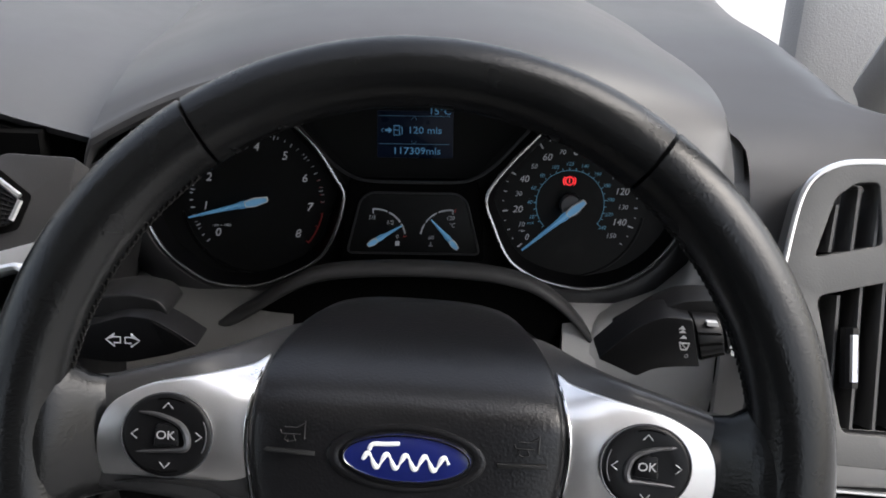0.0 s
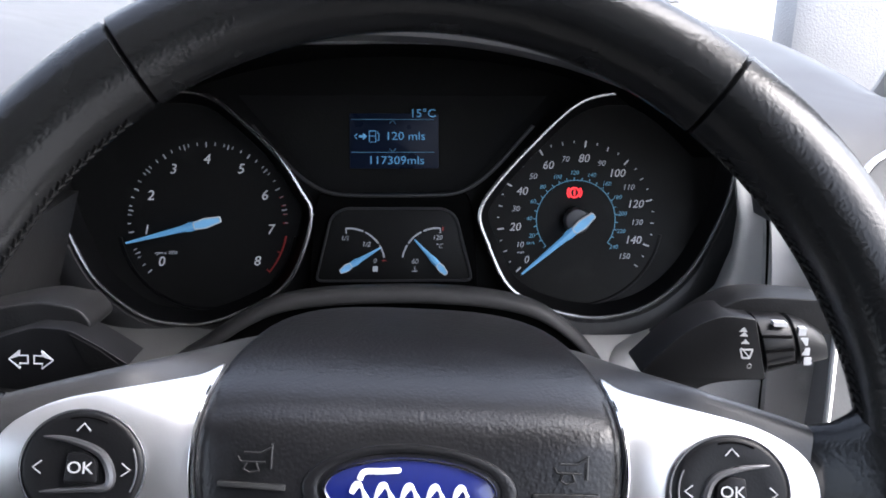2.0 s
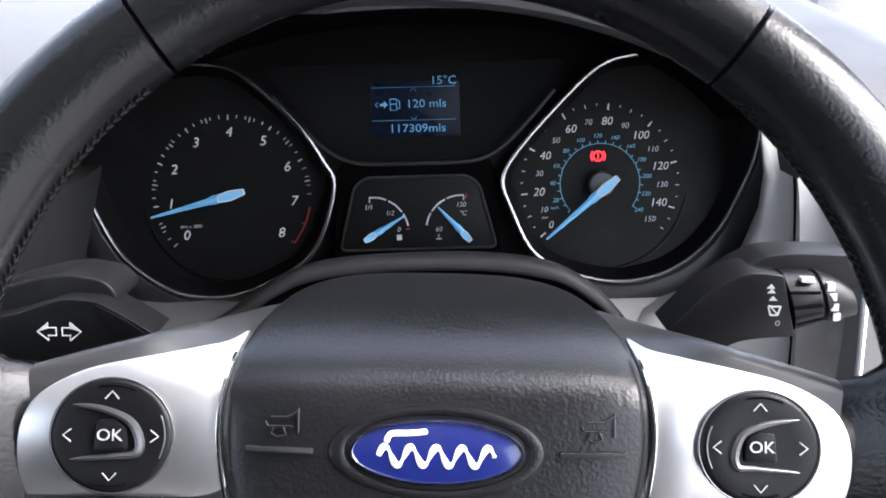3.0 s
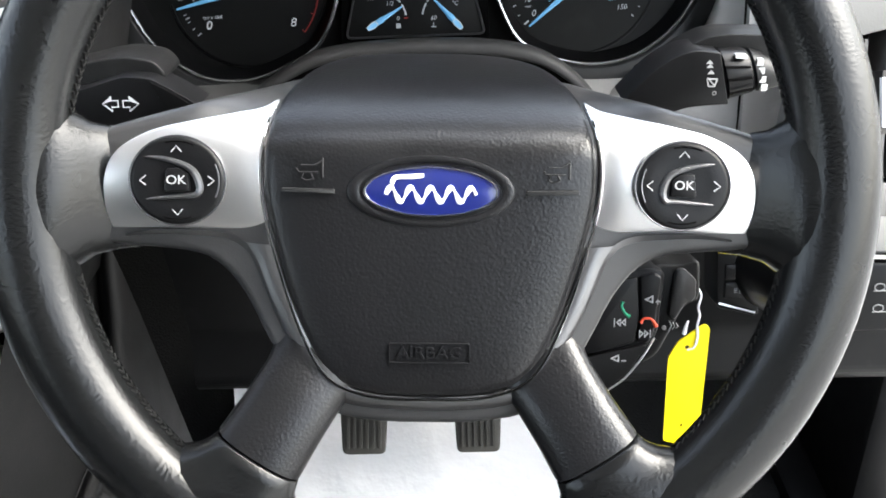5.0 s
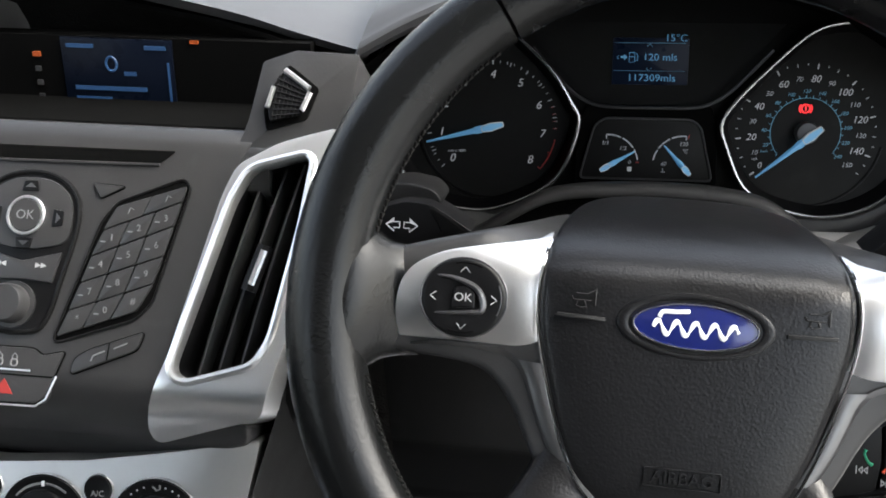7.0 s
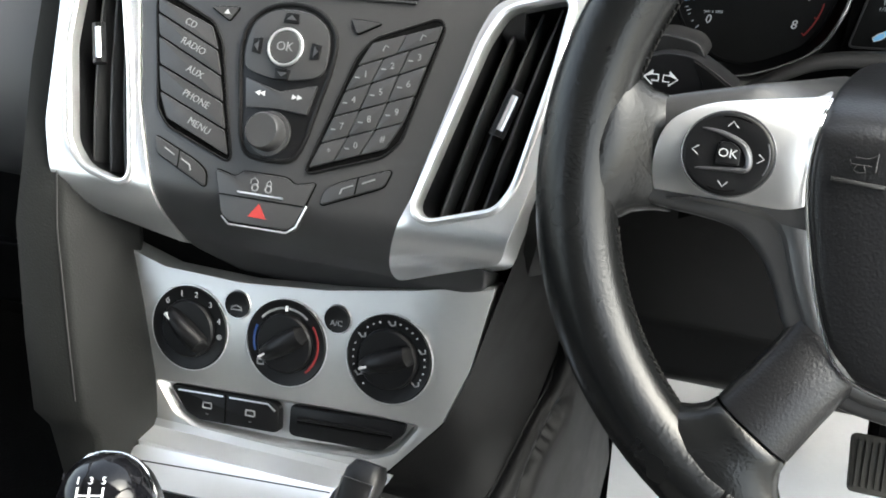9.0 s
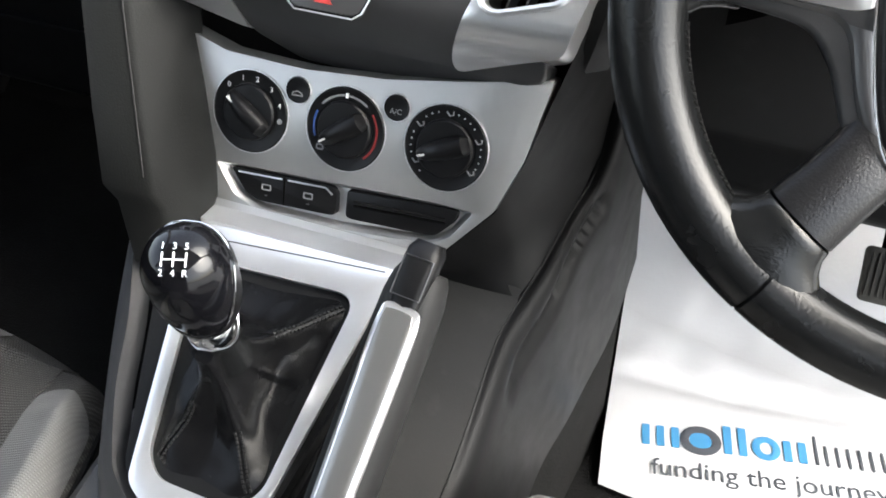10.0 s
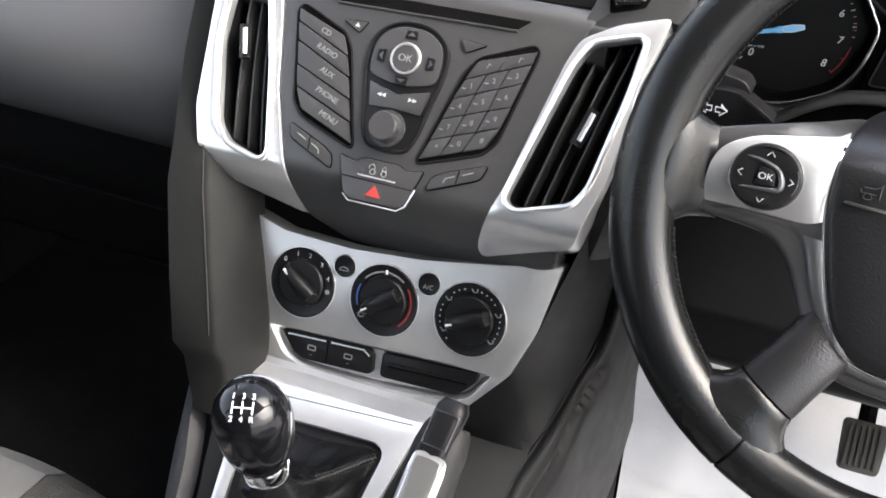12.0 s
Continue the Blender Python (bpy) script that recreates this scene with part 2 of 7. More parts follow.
GUNMETAL = material("dark satin paint", (0.10, 0.10, 0.105), 0.33, 0.7, vary=0.06, rough_vary=0.05)
CHROME = material("chrome", (0.82, 0.82, 0.83), 0.1, 1.0, vary=0.03, rough_vary=0.04)
WHITE = material("white print", (0.75, 0.76, 0.78), 0.5, vary=0.05)
DIMWHITE = material("grey print", (0.15, 0.153, 0.157), 0.5, vary=0.05)
SIGN = material("dull white print", (0.36, 0.365, 0.37), 0.5, vary=0.05)
DARKPRINT = material("dark relief", (0.006, 0.006, 0.006), 0.5, vary=0.1)
REDPRINT = material("red print", (0.24, 0.018, 0.015), 0.5, vary=0.1, emit=(1, 0.05, 0.02), power=0.004)
BLUEPRINT = material("blue print", (0.10, 0.28, 0.42), 0.5, vary=0.1)
NAVY = material("navy enamel", (0.008, 0.013, 0.095), 0.15, vary=0.08, coat=0.7, rough_vary=0.05)
NEEDLE = material("pale blue needle", (0.22, 0.48, 0.70), 0.35, vary=0.05, emit=(0.10, 0.42, 0.9), power=0.032)
LCD = material("blue lit display", (0.005, 0.008, 0.018), 0.3, spec=0.15, vary=0.1, emit=(0.02, 0.06, 0.22), power=0.003)
DEEPBLUE = material("deep blue print", (0.012, 0.05, 0.20), 0.5, vary=0.1)
DEEPRED = material("deep red print", (0.16, 0.012, 0.012), 0.5, vary=0.1)
SCREENTEXT = material("dim blue characters", (0.01, 0.04, 0.10), 0.5, vary=0.05, emit=(0.10, 0.30, 0.85), power=0.011)
SCREEN = material("dark blue screen", (0.003, 0.0045, 0.009), 0.3, spec=0.08, vary=0.1, emit=(0.02, 0.06, 0.22), power=0.0016)
LCDTEXT = material("lit blue characters", (0.1, 0.3, 0.5), 0.5, vary=0.05, emit=(0.20, 0.55, 1.0), power=0.034)
LAMPRED = material("lit red warning lamp", (0.6, 0.02, 0.02), 0.4, vary=0.05, emit=(1.0, 0.04, 0.05), power=0.28)
LAMPORANGE = material("lit orange lamp", (0.25, 0.05, 0.01), 0.4, vary=0.05, emit=(1.0, 0.15, 0.03), power=0.014)
DARKGREY = material("dark grey plastic", (0.080, 0.079, 0.078), 0.5, spec=0.25, grain=0.00008, grain_size=0.0012, vary=0.12, dirt=0.3)
ARCH = material("grey satin plastic", (0.042, 0.0415, 0.042), 0.5, spec=0.2, grain=0.00005, grain_size=0.0011, vary=0.08, dirt=0.1)
GRIP = material("charcoal grip plastic", (0.013, 0.013, 0.0133), 0.5, spec=0.14, grain=0.00006, grain_size=0.0010, vary=0.1, dirt=0.08)
MIDGREY = material("mid grey plastic", (0.028, 0.0277, 0.0273), 0.55, spec=0.12, grain=0.00008, grain_size=0.0011, vary=0.1, dirt=0.1)
TUBGREY = material("satin charcoal plastic", (0.042, 0.042, 0.043), 0.38, spec=0.30, grain=0.00004, grain_size=0.0010, vary=0.08, dirt=0.05)
SEAM = material("black seam thread", (0.012, 0.012, 0.012), 0.6, spec=0.2, vary=0.1)
FASCIA = material("charcoal fascia", (0.026, 0.026, 0.027), 0.36, grain=0.00003, grain_size=0.0008, spec=0.38, vary=0.12, dirt=0.1)
DIALWHITE = material("lit white print", (0.5, 0.5, 0.52), 0.5, vary=0.03, emit=(0.8, 0.85, 0.9), power=0.030)
DIALDIM = material("dim white print", (0.4, 0.41, 0.43), 0.5, vary=0.03, emit=(0.7, 0.8, 0.9), power=0.022)
DIALBLUE = material("lit blue print", (0.12, 0.30, 0.42), 0.5, vary=0.03, emit=(0.2, 0.55, 0.8), power=0.03)
FACE = material("black dial face", (0.0055, 0.0055, 0.0055), 0.5, spec=0.2, vary=0.12, dirt=0.15)
CLOTH = material("light grey ribbed cloth", (0.122, 0.1205, 0.118), 0.9, vary=0.06, weave=(0.0020, 0.0003, 0.85), spec=0.2)
CLOTHDARK = material("dark grey mesh cloth", (0.065, 0.062, 0.058), 0.9, vary=0.1, weave=(0.0026, 0.0008, 0.5), spec=0.2)
CLOTHBLACK = material("black edge cloth", (0.012, 0.012, 0.0125), 0.8, vary=0.1, weave=(0.0022, 0.0003, 0.7), spec=0.15)
CARPET = material("black carpet", (0.006, 0.006, 0.006), 0.95, vary=0.3, grain=0.0008, grain_size=0.002, spec=0.1)
PAPER = material("white paper", (0.49, 0.495, 0.51), 0.6, vary=0.03, relief=0.003, relief_size=0.05)
INKBLUE = material("blue ink", (0.045, 0.20, 0.38), 0.6, vary=0.06)
INKDARK = material("dark ink", (0.05, 0.055, 0.065), 0.6, vary=0.1)
YELLOW = material("yellow plastic tag", (0.85, 0.68, 0.0), 0.4, vary=0.04, dirt=0.1)
RUBBER = material("ribbed rubber", (0.022, 0.02, 0.016), 0.7, vary=0.2, dirt=0.4)
LINING = material("grey headlining", (0.36, 0.357, 0.35), 0.9, vary=0.05, grain=0.0003, grain_size=0.002)
WTRIM = material("satin silver wheel trim", (0.80, 0.80, 0.81), 0.30, 0.94, vary=0.05, relief=0.00002, relief_size=0.002, rough_vary=0.05)
TRIM = material("satin grey-silver trim", (0.56, 0.558, 0.552), 0.40, 0.92, vary=0.05, relief=0.00002, relief_size=0.002, rough_vary=0.05)
SATIN = material("satin black moulding", (0.006, 0.006, 0.0065), 0.24, spec=0.4, vary=0.1, grain=0.00002, grain_size=0.0008, rough_vary=0.04)
THREAD = material("dark grey thread", (0.005, 0.005, 0.005), 0.8, vary=0.2, spec=0.15)
PALETHREAD = material("pale thread", (0.5, 0.49, 0.47), 0.8, vary=0.1)
GREEN = material("green print", (0.02, 0.30, 0.16), 0.5, vary=0.05)
PHONERED = material("red phone print", (0.60, 0.06, 0.02), 0.5, vary=0.05)
ASPHALT = material("concrete", (0.32, 0.32, 0.315), 0.9, vary=0.2, grain=0.002, grain_size=0.01)
GLASS = bpy.data.materials.new("window glass")
GLASS.use_nodes = True
_g = GLASS.node_tree.nodes["Principled BSDF"]
_g.inputs["Transmission Weight"].default_value, _g.inputs["Roughness"].default_value, _g.inputs["IOR"].default_value = 1.0, 0.0, 1.1

# ---- body shell ----
MID = -0.353            # the car's middle line
ground = part("ground", plate(rect(600, 600), -0.36, -0.35), ASPHALT)
tagged(ground, "pale concrete yard outside the car", "ground", kind="structure")

floor = part("floor", loft([[(x, y, z) for x in (-1.12, 0.42)] + [(x, y, z - 0.03) for x in (0.42, -1.12)]
                            for y, z in ((-1.9, 0.045), (0.1, 0.045), (0.48, 0.045), (0.68, 0.20), (0.78, 0.55))]), CARPET)
tagged(floor, "black carpeted footwell floor", "floor", kind="structure")

roof = part("ceiling", loft([[(MID + 0.66 * c, y, z + 0.05 * (1 - c * c)) for c in (-1, -0.6, -0.2, 0.2, 0.6, 1)] + [(MID + 0.66 * c, y, z + 0.09) for c in (1, 0.6, 0.2, -0.2, -0.6, -1)]
                            for y, z in ((-1.75, 1.14), (-1.0, 1.21), (-0.45, 1.22), (-0.10, 1.19))]), LINING)
tagged(roof, "grey fabric headlining", "ceiling", kind="structure")


def door_side(name, x, s):
    """A door's inner side under its window, with the pillars round the window."""
    d = thing(name, "grey plastic door lining under a side window", "door", kind="structure")
    part("door_panel", extruded(fillet([(-1.85, 0.02), (0.98, 0.02), (0.98, 0.56), (0.45, 0.54), (-0.6, 0.54), (-1.85, 0.62)], 0.02), x, x + 0.06 * s), CHAR, d)
    part("pillar", tube([(x, 0.62, 0.60), (x - 0.02 * s, 0.36, 0.86), (x - 0.10 * s, -0.12, 1.19)], [0.045, 0.04, 0.035], 10, flat=0.7), LINING, d)
    part("pillar", box(min(x, x + 0.05 * s), max(x, x + 0.05 * s), -0.78, -0.66, 0.70, 1.24, 0.01), LINING, d)
    part("pillar", tube([(x, -1.75, 0.70), (x - 0.08 * s, -1.6, 1.18)], 0.06, 10), LINING, d)
    part("roof_rail", box(x - 0.12 * s if s > 0 else x, x if s > 0 else x - 0.12 * s, -1.75, -0.10, 1.17, 1.24, 0.01), LINING, d)
    return d


frame_r = thing("door_right", "open driver's doorway with a pale front pillar", "doorway", kind="structure")
part("pillar", tube([(0.52, 0.74, 0.60), (0.46, 0.44, 0.83), (0.32, -0.12, 1.19)], [0.06, 0.05, 0.04], 12, flat=0.7), LINING, frame_r)
part("sill", box(0.36, 0.46, -1.0, 0.62, -0.05, 0.06, 0.01), CHAR, frame_r)
part("kick_panel", box(0.40, 0.46, 0.34, 0.90, 0.02, 0.52, 0.01), CHAR, frame_r)
part("roof_rail", box(0.28, 0.40, -1.75, -0.10, 1.17, 1.24, 0.01), LINING, frame_r)
open_door = thing("door_right_leaf", "open driver's door with a pale beige lining", "car door", kind="structure")
part("door_panel", box(0.415, 1.35, 0.84, 0.92, -0.05, 0.80, 0.03), LINING, open_door, "pale beige door lining")
door_side("door_left", -1.106, -1)
# added wall out of view, in place of a rear window, to block light
rear = part("wall_rear", extruded(fillet([(-1.92, 0.0), (-1.45, 0.0), (-1.62, 1.20), (-1.90, 1.22)], 0.02), -1.15, 0.45), CHAR)
tagged(rear, "added unseen dark wall that shuts out light at the cabin's rear", "wall", kind="structure")
bulk = part("wall_front", extruded([(0.74, -0.02), (0.80, -0.02), (0.96, 0.62), (0.90, 0.62)], -1.15, 0.30), CARPET)
tagged(bulk, "dark carpeted front bulkhead", "wall", kind="structure")
screen = part("windscreen", loft([[(MID + c * w, y, z - 0.03 * c * c) for c in (-1, -0.5, 0, 0.5, 1)] for y, z, w in ((0.93, 0.70, 0.74), (0.45, 0.97, 0.70), (-0.10, 1.23, 0.62))], closed=False), GLASS)
screen.visible_shadow = False
tagged(screen, "clear curved windscreen glass", "windscreen", kind="structure")

# ---- dashboard ----
dash = thing("dashboard", "charcoal soft-touch dashboard with a hooded binnacle", "dashboard")


def dash_top(sections):
    """The upper pad: sections along x, each a line from its rear lip to the windscreen."""
    rows = []
    for x, lip_y, lip_z, crown in sections:
        line = []
        for k in range(13):
            t = k / 12
            y = lip_y + (0.90 - lip_y) * t ** 1.3
            z = lip_z + crown * math.sin(min(1, t * 2.2) * math.pi / 2) + (0.70 - lip_z - crown) * max(0, t - 0.3) / 0.7
            line.append((x, y, z))
        rows.append(line)
    path = []
    for k in range(13):
        path.append(spline([r[k] for r in rows], 4, closed=False))
    top = [list(p) for p in path]
    return loft([list(p) + [q - Vector((0, -0.005, 0.006)) for q in reversed(p)] for p in top])


LEFT_PAD = ((-1.09, 0.24, 0.60, 0.03), (-0.95, 0.20, 0.64, 0.04), (-0.75, 0.17, 0.66, 0.05), (-0.60, 0.17, 0.69, 0.045), (-0.52, 0.18, 0.715, 0.025), (-0.44, 0.187, 0.732, 0.014),
            (-0.353, 0.19, 0.731, 0.012), (-0.28, 0.195, 0.718, 0.012), (-0.235, 0.198, 0.705, 0.012), (-0.197, 0.200, 0.695, 0.012))
part("upper_pad", dash_top(LEFT_PAD), SOFT, dash, "charcoal soft-touch upper pad")


def at_y(table, y):
    """Smooth look-up of the values that stand against y in a table of rows (y, a, b, ...)."""
    ys = [r[0] for r in table]
    k = max(0, min(len(ys) - 2, sum(1 for v in ys if v <= y) - 1))
    t = max(0.0, min(1.0, (y - ys[k]) / (ys[k + 1] - ys[k])))
    a, b, c, d = table[max(k - 1, 0)], table[k], table[k + 1], table[min(k + 2, len(ys) - 1)]
    out = []
    for i in range(1, len(b)):
        out.append(0.5 * (2 * b[i] + (c[i] - a[i]) * t + (2 * a[i] - 5 * b[i] + 4 * c[i] - d[i]) * t * t + (3 * b[i] - a[i] - 3 * c[i] + d[i]) * t ** 3))
    return out


# y, left edge, its height, right edge, its height, crown
HOOD = ((0.190, -0.1945, 0.701, 0.171, 0.697, 0.7525), (0.205, -0.1905, 0.714, 0.1755, 0.712, 0.7585), (0.225, -0.188, 0.722, 0.1765, 0.722, 0.763), (0.27, -0.188, 0.728, 0.172, 0.728, 0.768),
        (0.35, -0.186, 0.730, 0.158, 0.729, 0.771), (0.45, -0.186, 0.730, 0.138, 0.729, 0.769), (0.60, -0.180, 0.722, 0.098, 0.724, 0.757), (0.88, -0.165, 0.698, 0.04, 0.698, 0.716))


def hood():
    """The binnacle hood: an arched lip that runs forward between two creases and sinks into the pad."""
    rings = []
    for k in range(33):
        y = 0.19 + 0.69 * (k / 32) ** 1.7
        xl, zl, xr, zr, top = at_y(HOOD, y)
        ring = [(xl - 0.010, y + 0.004, zl - 0.030), (xl - 0.0035, y + 0.001, zl - 0.008)]
        for i in range(41):
            u = -1 + i / 20
            x = xl + (xr - xl) * (u + 1) / 2
            z = zl + (zr - zl) * (u + 1) / 2
            ring.append((x, y, z + (top - (zl + zr) / 2) * (1 - abs(u) ** 2.2)))
        ring += [(xr + 0.0035, y + 0.001, zr - 0.008), (xr + 0.010, y + 0.004, zr - 0.030)]
        rings.append([Vector(q) for q in ring])
    lip = rings[0]
    edge = [[q + Vector((0, dy, dz)) for q in lip] for dy, dz in ((0.030, -0.013), (0.004, -0.0105), (-0.0015, -0.007), (-0.002, -0.003))]
    return loft(edge + rings, closed=False)


# y, outer edge, height; the pad rolls down towards the driver
SIDE = ((0.222, 0.47, 0.632), (0.232, 0.47, 0.655), (0.245, 0.47, 0.674), (0.265, 0.46, 0.687), (0.290, 0.40, 0.696), (0.305, 0.335, 0.700), (0.320, 0.298, 0.704), (0.36, 0.281, 0.7135),
        (0.435, 0.264, 0.7235), (0.52, 0.254, 0.724), (0.60, 0.257, 0.723), (0.70, 0.272, 0.716), (0.88, 0.30, 0.698))


def side_pad():
    """The pad over the outer vent, with a rounded shoulder at the windscreen pillar."""
    rings = []
    for k in range(41):
        y = 0.222 + 0.658 * (k / 40) ** 1.8
        xo, z = at_y(SIDE, y)
        x0 = 0.205 if y < 0.262 else 0.205 - 0.035 * min(1.0, (y - 0.262) / 0.05) if y < 0.312 else at_y(HOOD, y)[2] - 0.012
        ring = []
        for i in range(25):
            u = i / 24
            x = x0 + (xo - x0) * u
            ring.append(Vector((x, y, z - 0.05 * max(0.0, x - 0.27) - 0.006 * max(0.0, u - 0.80) ** 2 / 0.04)))
        end = ring[-1]
        ring += [end + Vector((0.004, 0.002, -0.005)), end + Vector((0.007, 0.004, -0.016)), end + Vector((0.012, 0.012, -0.09))]
        rings.append(ring)
    return loft(rings, closed=False)


part("binnacle_hood", hood(), SOFT, dash, "arched charcoal hood over the dials")
part("side_pad", side_pad(), SOFT, dash, "charcoal pad over the outer air vent", smooth=60)
part("far_pad", loft([[(x, y, z - 0.02) for x in (-0.22, -0.1, 0.05, 0.2)] for y, z in ((0.46, 0.72), (0.60, 0.72), (0.90, 0.69))], closed=False), SOFT, dash, "charcoal pad at the foot of the windscreen")
part("hood_lining", loft([[Vector((p[0], p[1] + dy, p[2] - dz)) for p in spline([(-0.210, 0.198, 0.645), (-0.206, 0.198, 0.66), (-0.196, 0.198, 0.683), (-0.152, 0.195, 0.711), (-0.08, 0.195, 0.734), (0, 0.195, 0.741), (0.08, 0.195, 0.734), (0.138, 0.195, 0.711), (0.170, 0.201, 0.683)], 4, closed=False)]
                          for dy, dz in ((0, 0), (0.06, 0.008), (0.12, 0.022))], closed=False), MATT, dash, "dull black hood lining")

# passenger side: a rounded bulge with a dark glovebox under it
prof = spline([(0.33, 0.69), (0.22, 0.675), (0.145, 0.62), (0.112, 0.55), (0.118, 0.49), (0.18, 0.455), (0.32, 0.44), (0.36, 0.56)], 5)
part("passenger_pad", loft([[(x, y + dy, z) for y, z in prof] for x, dy in ((-1.09, 0.09), (-0.95, 0.03), (-0.80, 0.005), (-0.60, 0.0), (-0.50, 0.01))]), SOFT, dash, "rounded charcoal passenger pad")
glovebox = part("glovebox", extruded(fillet([(0.17, 0.46), (0.20, 0.44), (0.26, 0.24), (0.40, 0.22), (0.40, 0.46)], 0.015), -1.05, -0.52, 0.004), CHAR, dash, "black glovebox lid")
part("seam", box(-0.95, -0.62, 0.182, 0.19, 0.372, 0.375), BLACK, glovebox)

# driver's side: panels round the column, the outer vent and the knees
part("side_panel", loft([[(x, y, min(z, zt - (0.003 if y > 0.3 else 0))) for y, z in spline([(0.36, 0.668), (0.27, 0.666), (0.228, 0.64), (0.205, 0.55), (0.205, 0.47), (0.24, 0.455), (0.34, 0.5)], 6)] for x, zt in ((0.194, 0.662), (0.25, 0.660), (0.30, 0.655), (0.34, 0.650), (0.40, 0.630))]), PALE, dash, "pale grey panel round the outer air vent")
part("inner_panel", extruded(spline([(0.33, 0.566), (0.285, 0.566), (0.25, 0.553), (0.232, 0.515), (0.236, 0.485), (0.30, 0.48), (0.34, 0.50)], 4), 0.096, 0.192), PALE, dash, "pale pale panel beside the steering column, shaded in its colour")
STRIP = ((0.692, 0.1765, 0.262, 0.285), (0.678, 0.177, 0.256, 0.272), (0.660, 0.1795, 0.252, 0.258), (0.642, 0.1825, 0.250, 0.234), (0.616, 0.1815, 0.250, 0.221), (0.592, 0.174, 0.250, 0.2135), (0.573, 0.155, 0.250, 0.209), (0.560, 0.120, 0.250, 0.2065), (0.53, 0.098, 0.245, 0.205), (0.48, 0.098, 0.240, 0.206))
part("edge_strip", loft([spline([(x + 0.020, y + 0.06, z), (x + 0.0006, y + 0.004, z), (x + 0.25 * (0.207 - x), y - 0.25 * (y - y2), z), (x + 0.6 * (0.207 - x), y - 0.62 * (y - y2), z), (0.207, y2, z)], 4, closed=False) for z, x, y, y2 in STRIP], closed=False), PALE, dash, "pale grey strip between dials and outer vent", smooth=60)
part("strip_seam", tube(spline([(0.1935, 0.2460, 0.662), (0.1937, 0.2335, 0.642), (0.1942, 0.2240, 0.605), (0.1940, 0.2135, 0.560), (0.1936, 0.2095, 0.500)], 5, closed=False), 0.0011, 6), MATT, dash, "dark seam")
# same pale panel as at right; its shade is put into the darker grey
part("column_panel", extruded(spline([(0.33, 0.566), (0.285, 0.566), (0.25, 0.553), (0.232, 0.515), (0.236, 0.485), (0.30, 0.48), (0.34, 0.50)], 4), -0.215, -0.09), PANEL, dash, "pale panel beside the steering column, shaded in its colour")
part("corner_panel", extruded(spline([(0.31, 0.69), (0.26, 0.69), (0.248, 0.64), (0.245, 0.57), (0.30, 0.55)], 4), -0.235, -0.205), GREY, dash, "grey upright between dials and audio unit")
part("knee_panel", extruded(fillet([(0.235, 0.485), (0.255, 0.485), (0.31, 0.33), (0.30, 0.285), (0.31, 0.272), (0.42, 0.27), (0.43, 0.31), (0.33, 0.49)], 0.008), -0.20, 0.385, 0.003), CHAR, dash, "black knee panel under the column")
arch_lip = spline([(-0.150, 0.247, 0.545), (-0.135, 0.245, 0.553), (-0.1204, 0.243, 0.5620), (-0.104, 0.241, 0.5745), (-0.0885, 0.240, 0.5850), (-0.072, 0.240, 0.5925), (-0.047, 0.240, 0.5970), (-0.006, 0.240, 0.5995), (0.0316, 0.240, 0.5988),
                   (0.0590, 0.240, 0.5950), (0.0768, 0.240, 0.5885), (0.0955, 0.241, 0.5745), (0.1100, 0.243, 0.5580), (0.126, 0.246, 0.536)], 5, closed=False)
part("column_arch", loft([[Vector((p.x, p.y + dy, p.z + dz)) for p in arch_lip] for dy, dz in ((0.040, -0.012), (0.006, -0.0085), (0.001, -0.0070), (0.0, -0.0050), (0.0, -0.0020), (0.0015, 0.0), (0.006, 0.0008), (0.013, 0.0004), (0.018, -0.004), (0.05, -0.020))], closed=False), ARCH, dash, "grey moulded arch under the dials", smooth=60)
# added black sheet that stands for the shade under the arch's lip
part("gap_shade", loft([[Vector((p.x, p.y + dy, p.z + dz)) for p in arch_lip] for dy, dz in ((0.012, -0.006), (0.014, -0.09))], closed=False), MATT, dash, "black sheet for the shade in the gap over the column")

# ---- steering wheel ----
HUB = pose(0, 0, 0.62, 66) @ pose(-0.001, 0, 0, 0, 0, -1.6)
wheel = thing("steering_wheel", "black leather three-spoke steering wheel with silver trims", "steering wheel", HUB)
RING, ZRIM = 0.1715, -0.002


def tube_size(a):
    """Half width and half depth of the rim at an angle in degrees."""
    side = max(0.0, math.cos(radians(a))) ** 2 if math.cos(radians(a)) > 0 else max(0.0, -math.cos(radians(a))) ** 2
    low = max(0.0, -math.sin(radians(a)))
    return 0.0158 + 0.0030 * side + 0.0012 * low, 0.0165 + 0.001 * side


def rim_piece(a0, a1, pinch=0.0016):
    n = max(8, int(abs(a1 - a0) / 3))
    rings = []
    for k in range(n + 1):
        for extra in ((0,) if 0 < k < n else ((1, 0) if k == 0 else (0, 1))):
            a = a0 + (a1 - a0) * k / n
            w, h = tube_size(a)
            if extra:
                w, h = w - pinch, h - pinch
            else:
                a += (0.35 if k == 0 else -0.35 if k == n else 0) * (1 if a1 > a0 else -1)
            c, s, ring = math.cos(radians(a)), math.sin(radians(a)), []
            for j in range(28):
                b = 2 * math.pi * j / 28
                rr = RING + w * math.cos(b) + 0.0022 * (1 - 0.0)
                ring.append((c * (rr - 0.0022), s * (rr - 0.0022), ZRIM + h * math.sin(b)))
            rings.append(ring)
    return loft(rings)


part("rim_section", rim_piece(54, 126), LEATHER, wheel, "smooth black leather top of the rim")
rim_l = part("rim_section", rim_piece(126, 241), LEATHER, wheel, "grained black leather grip")
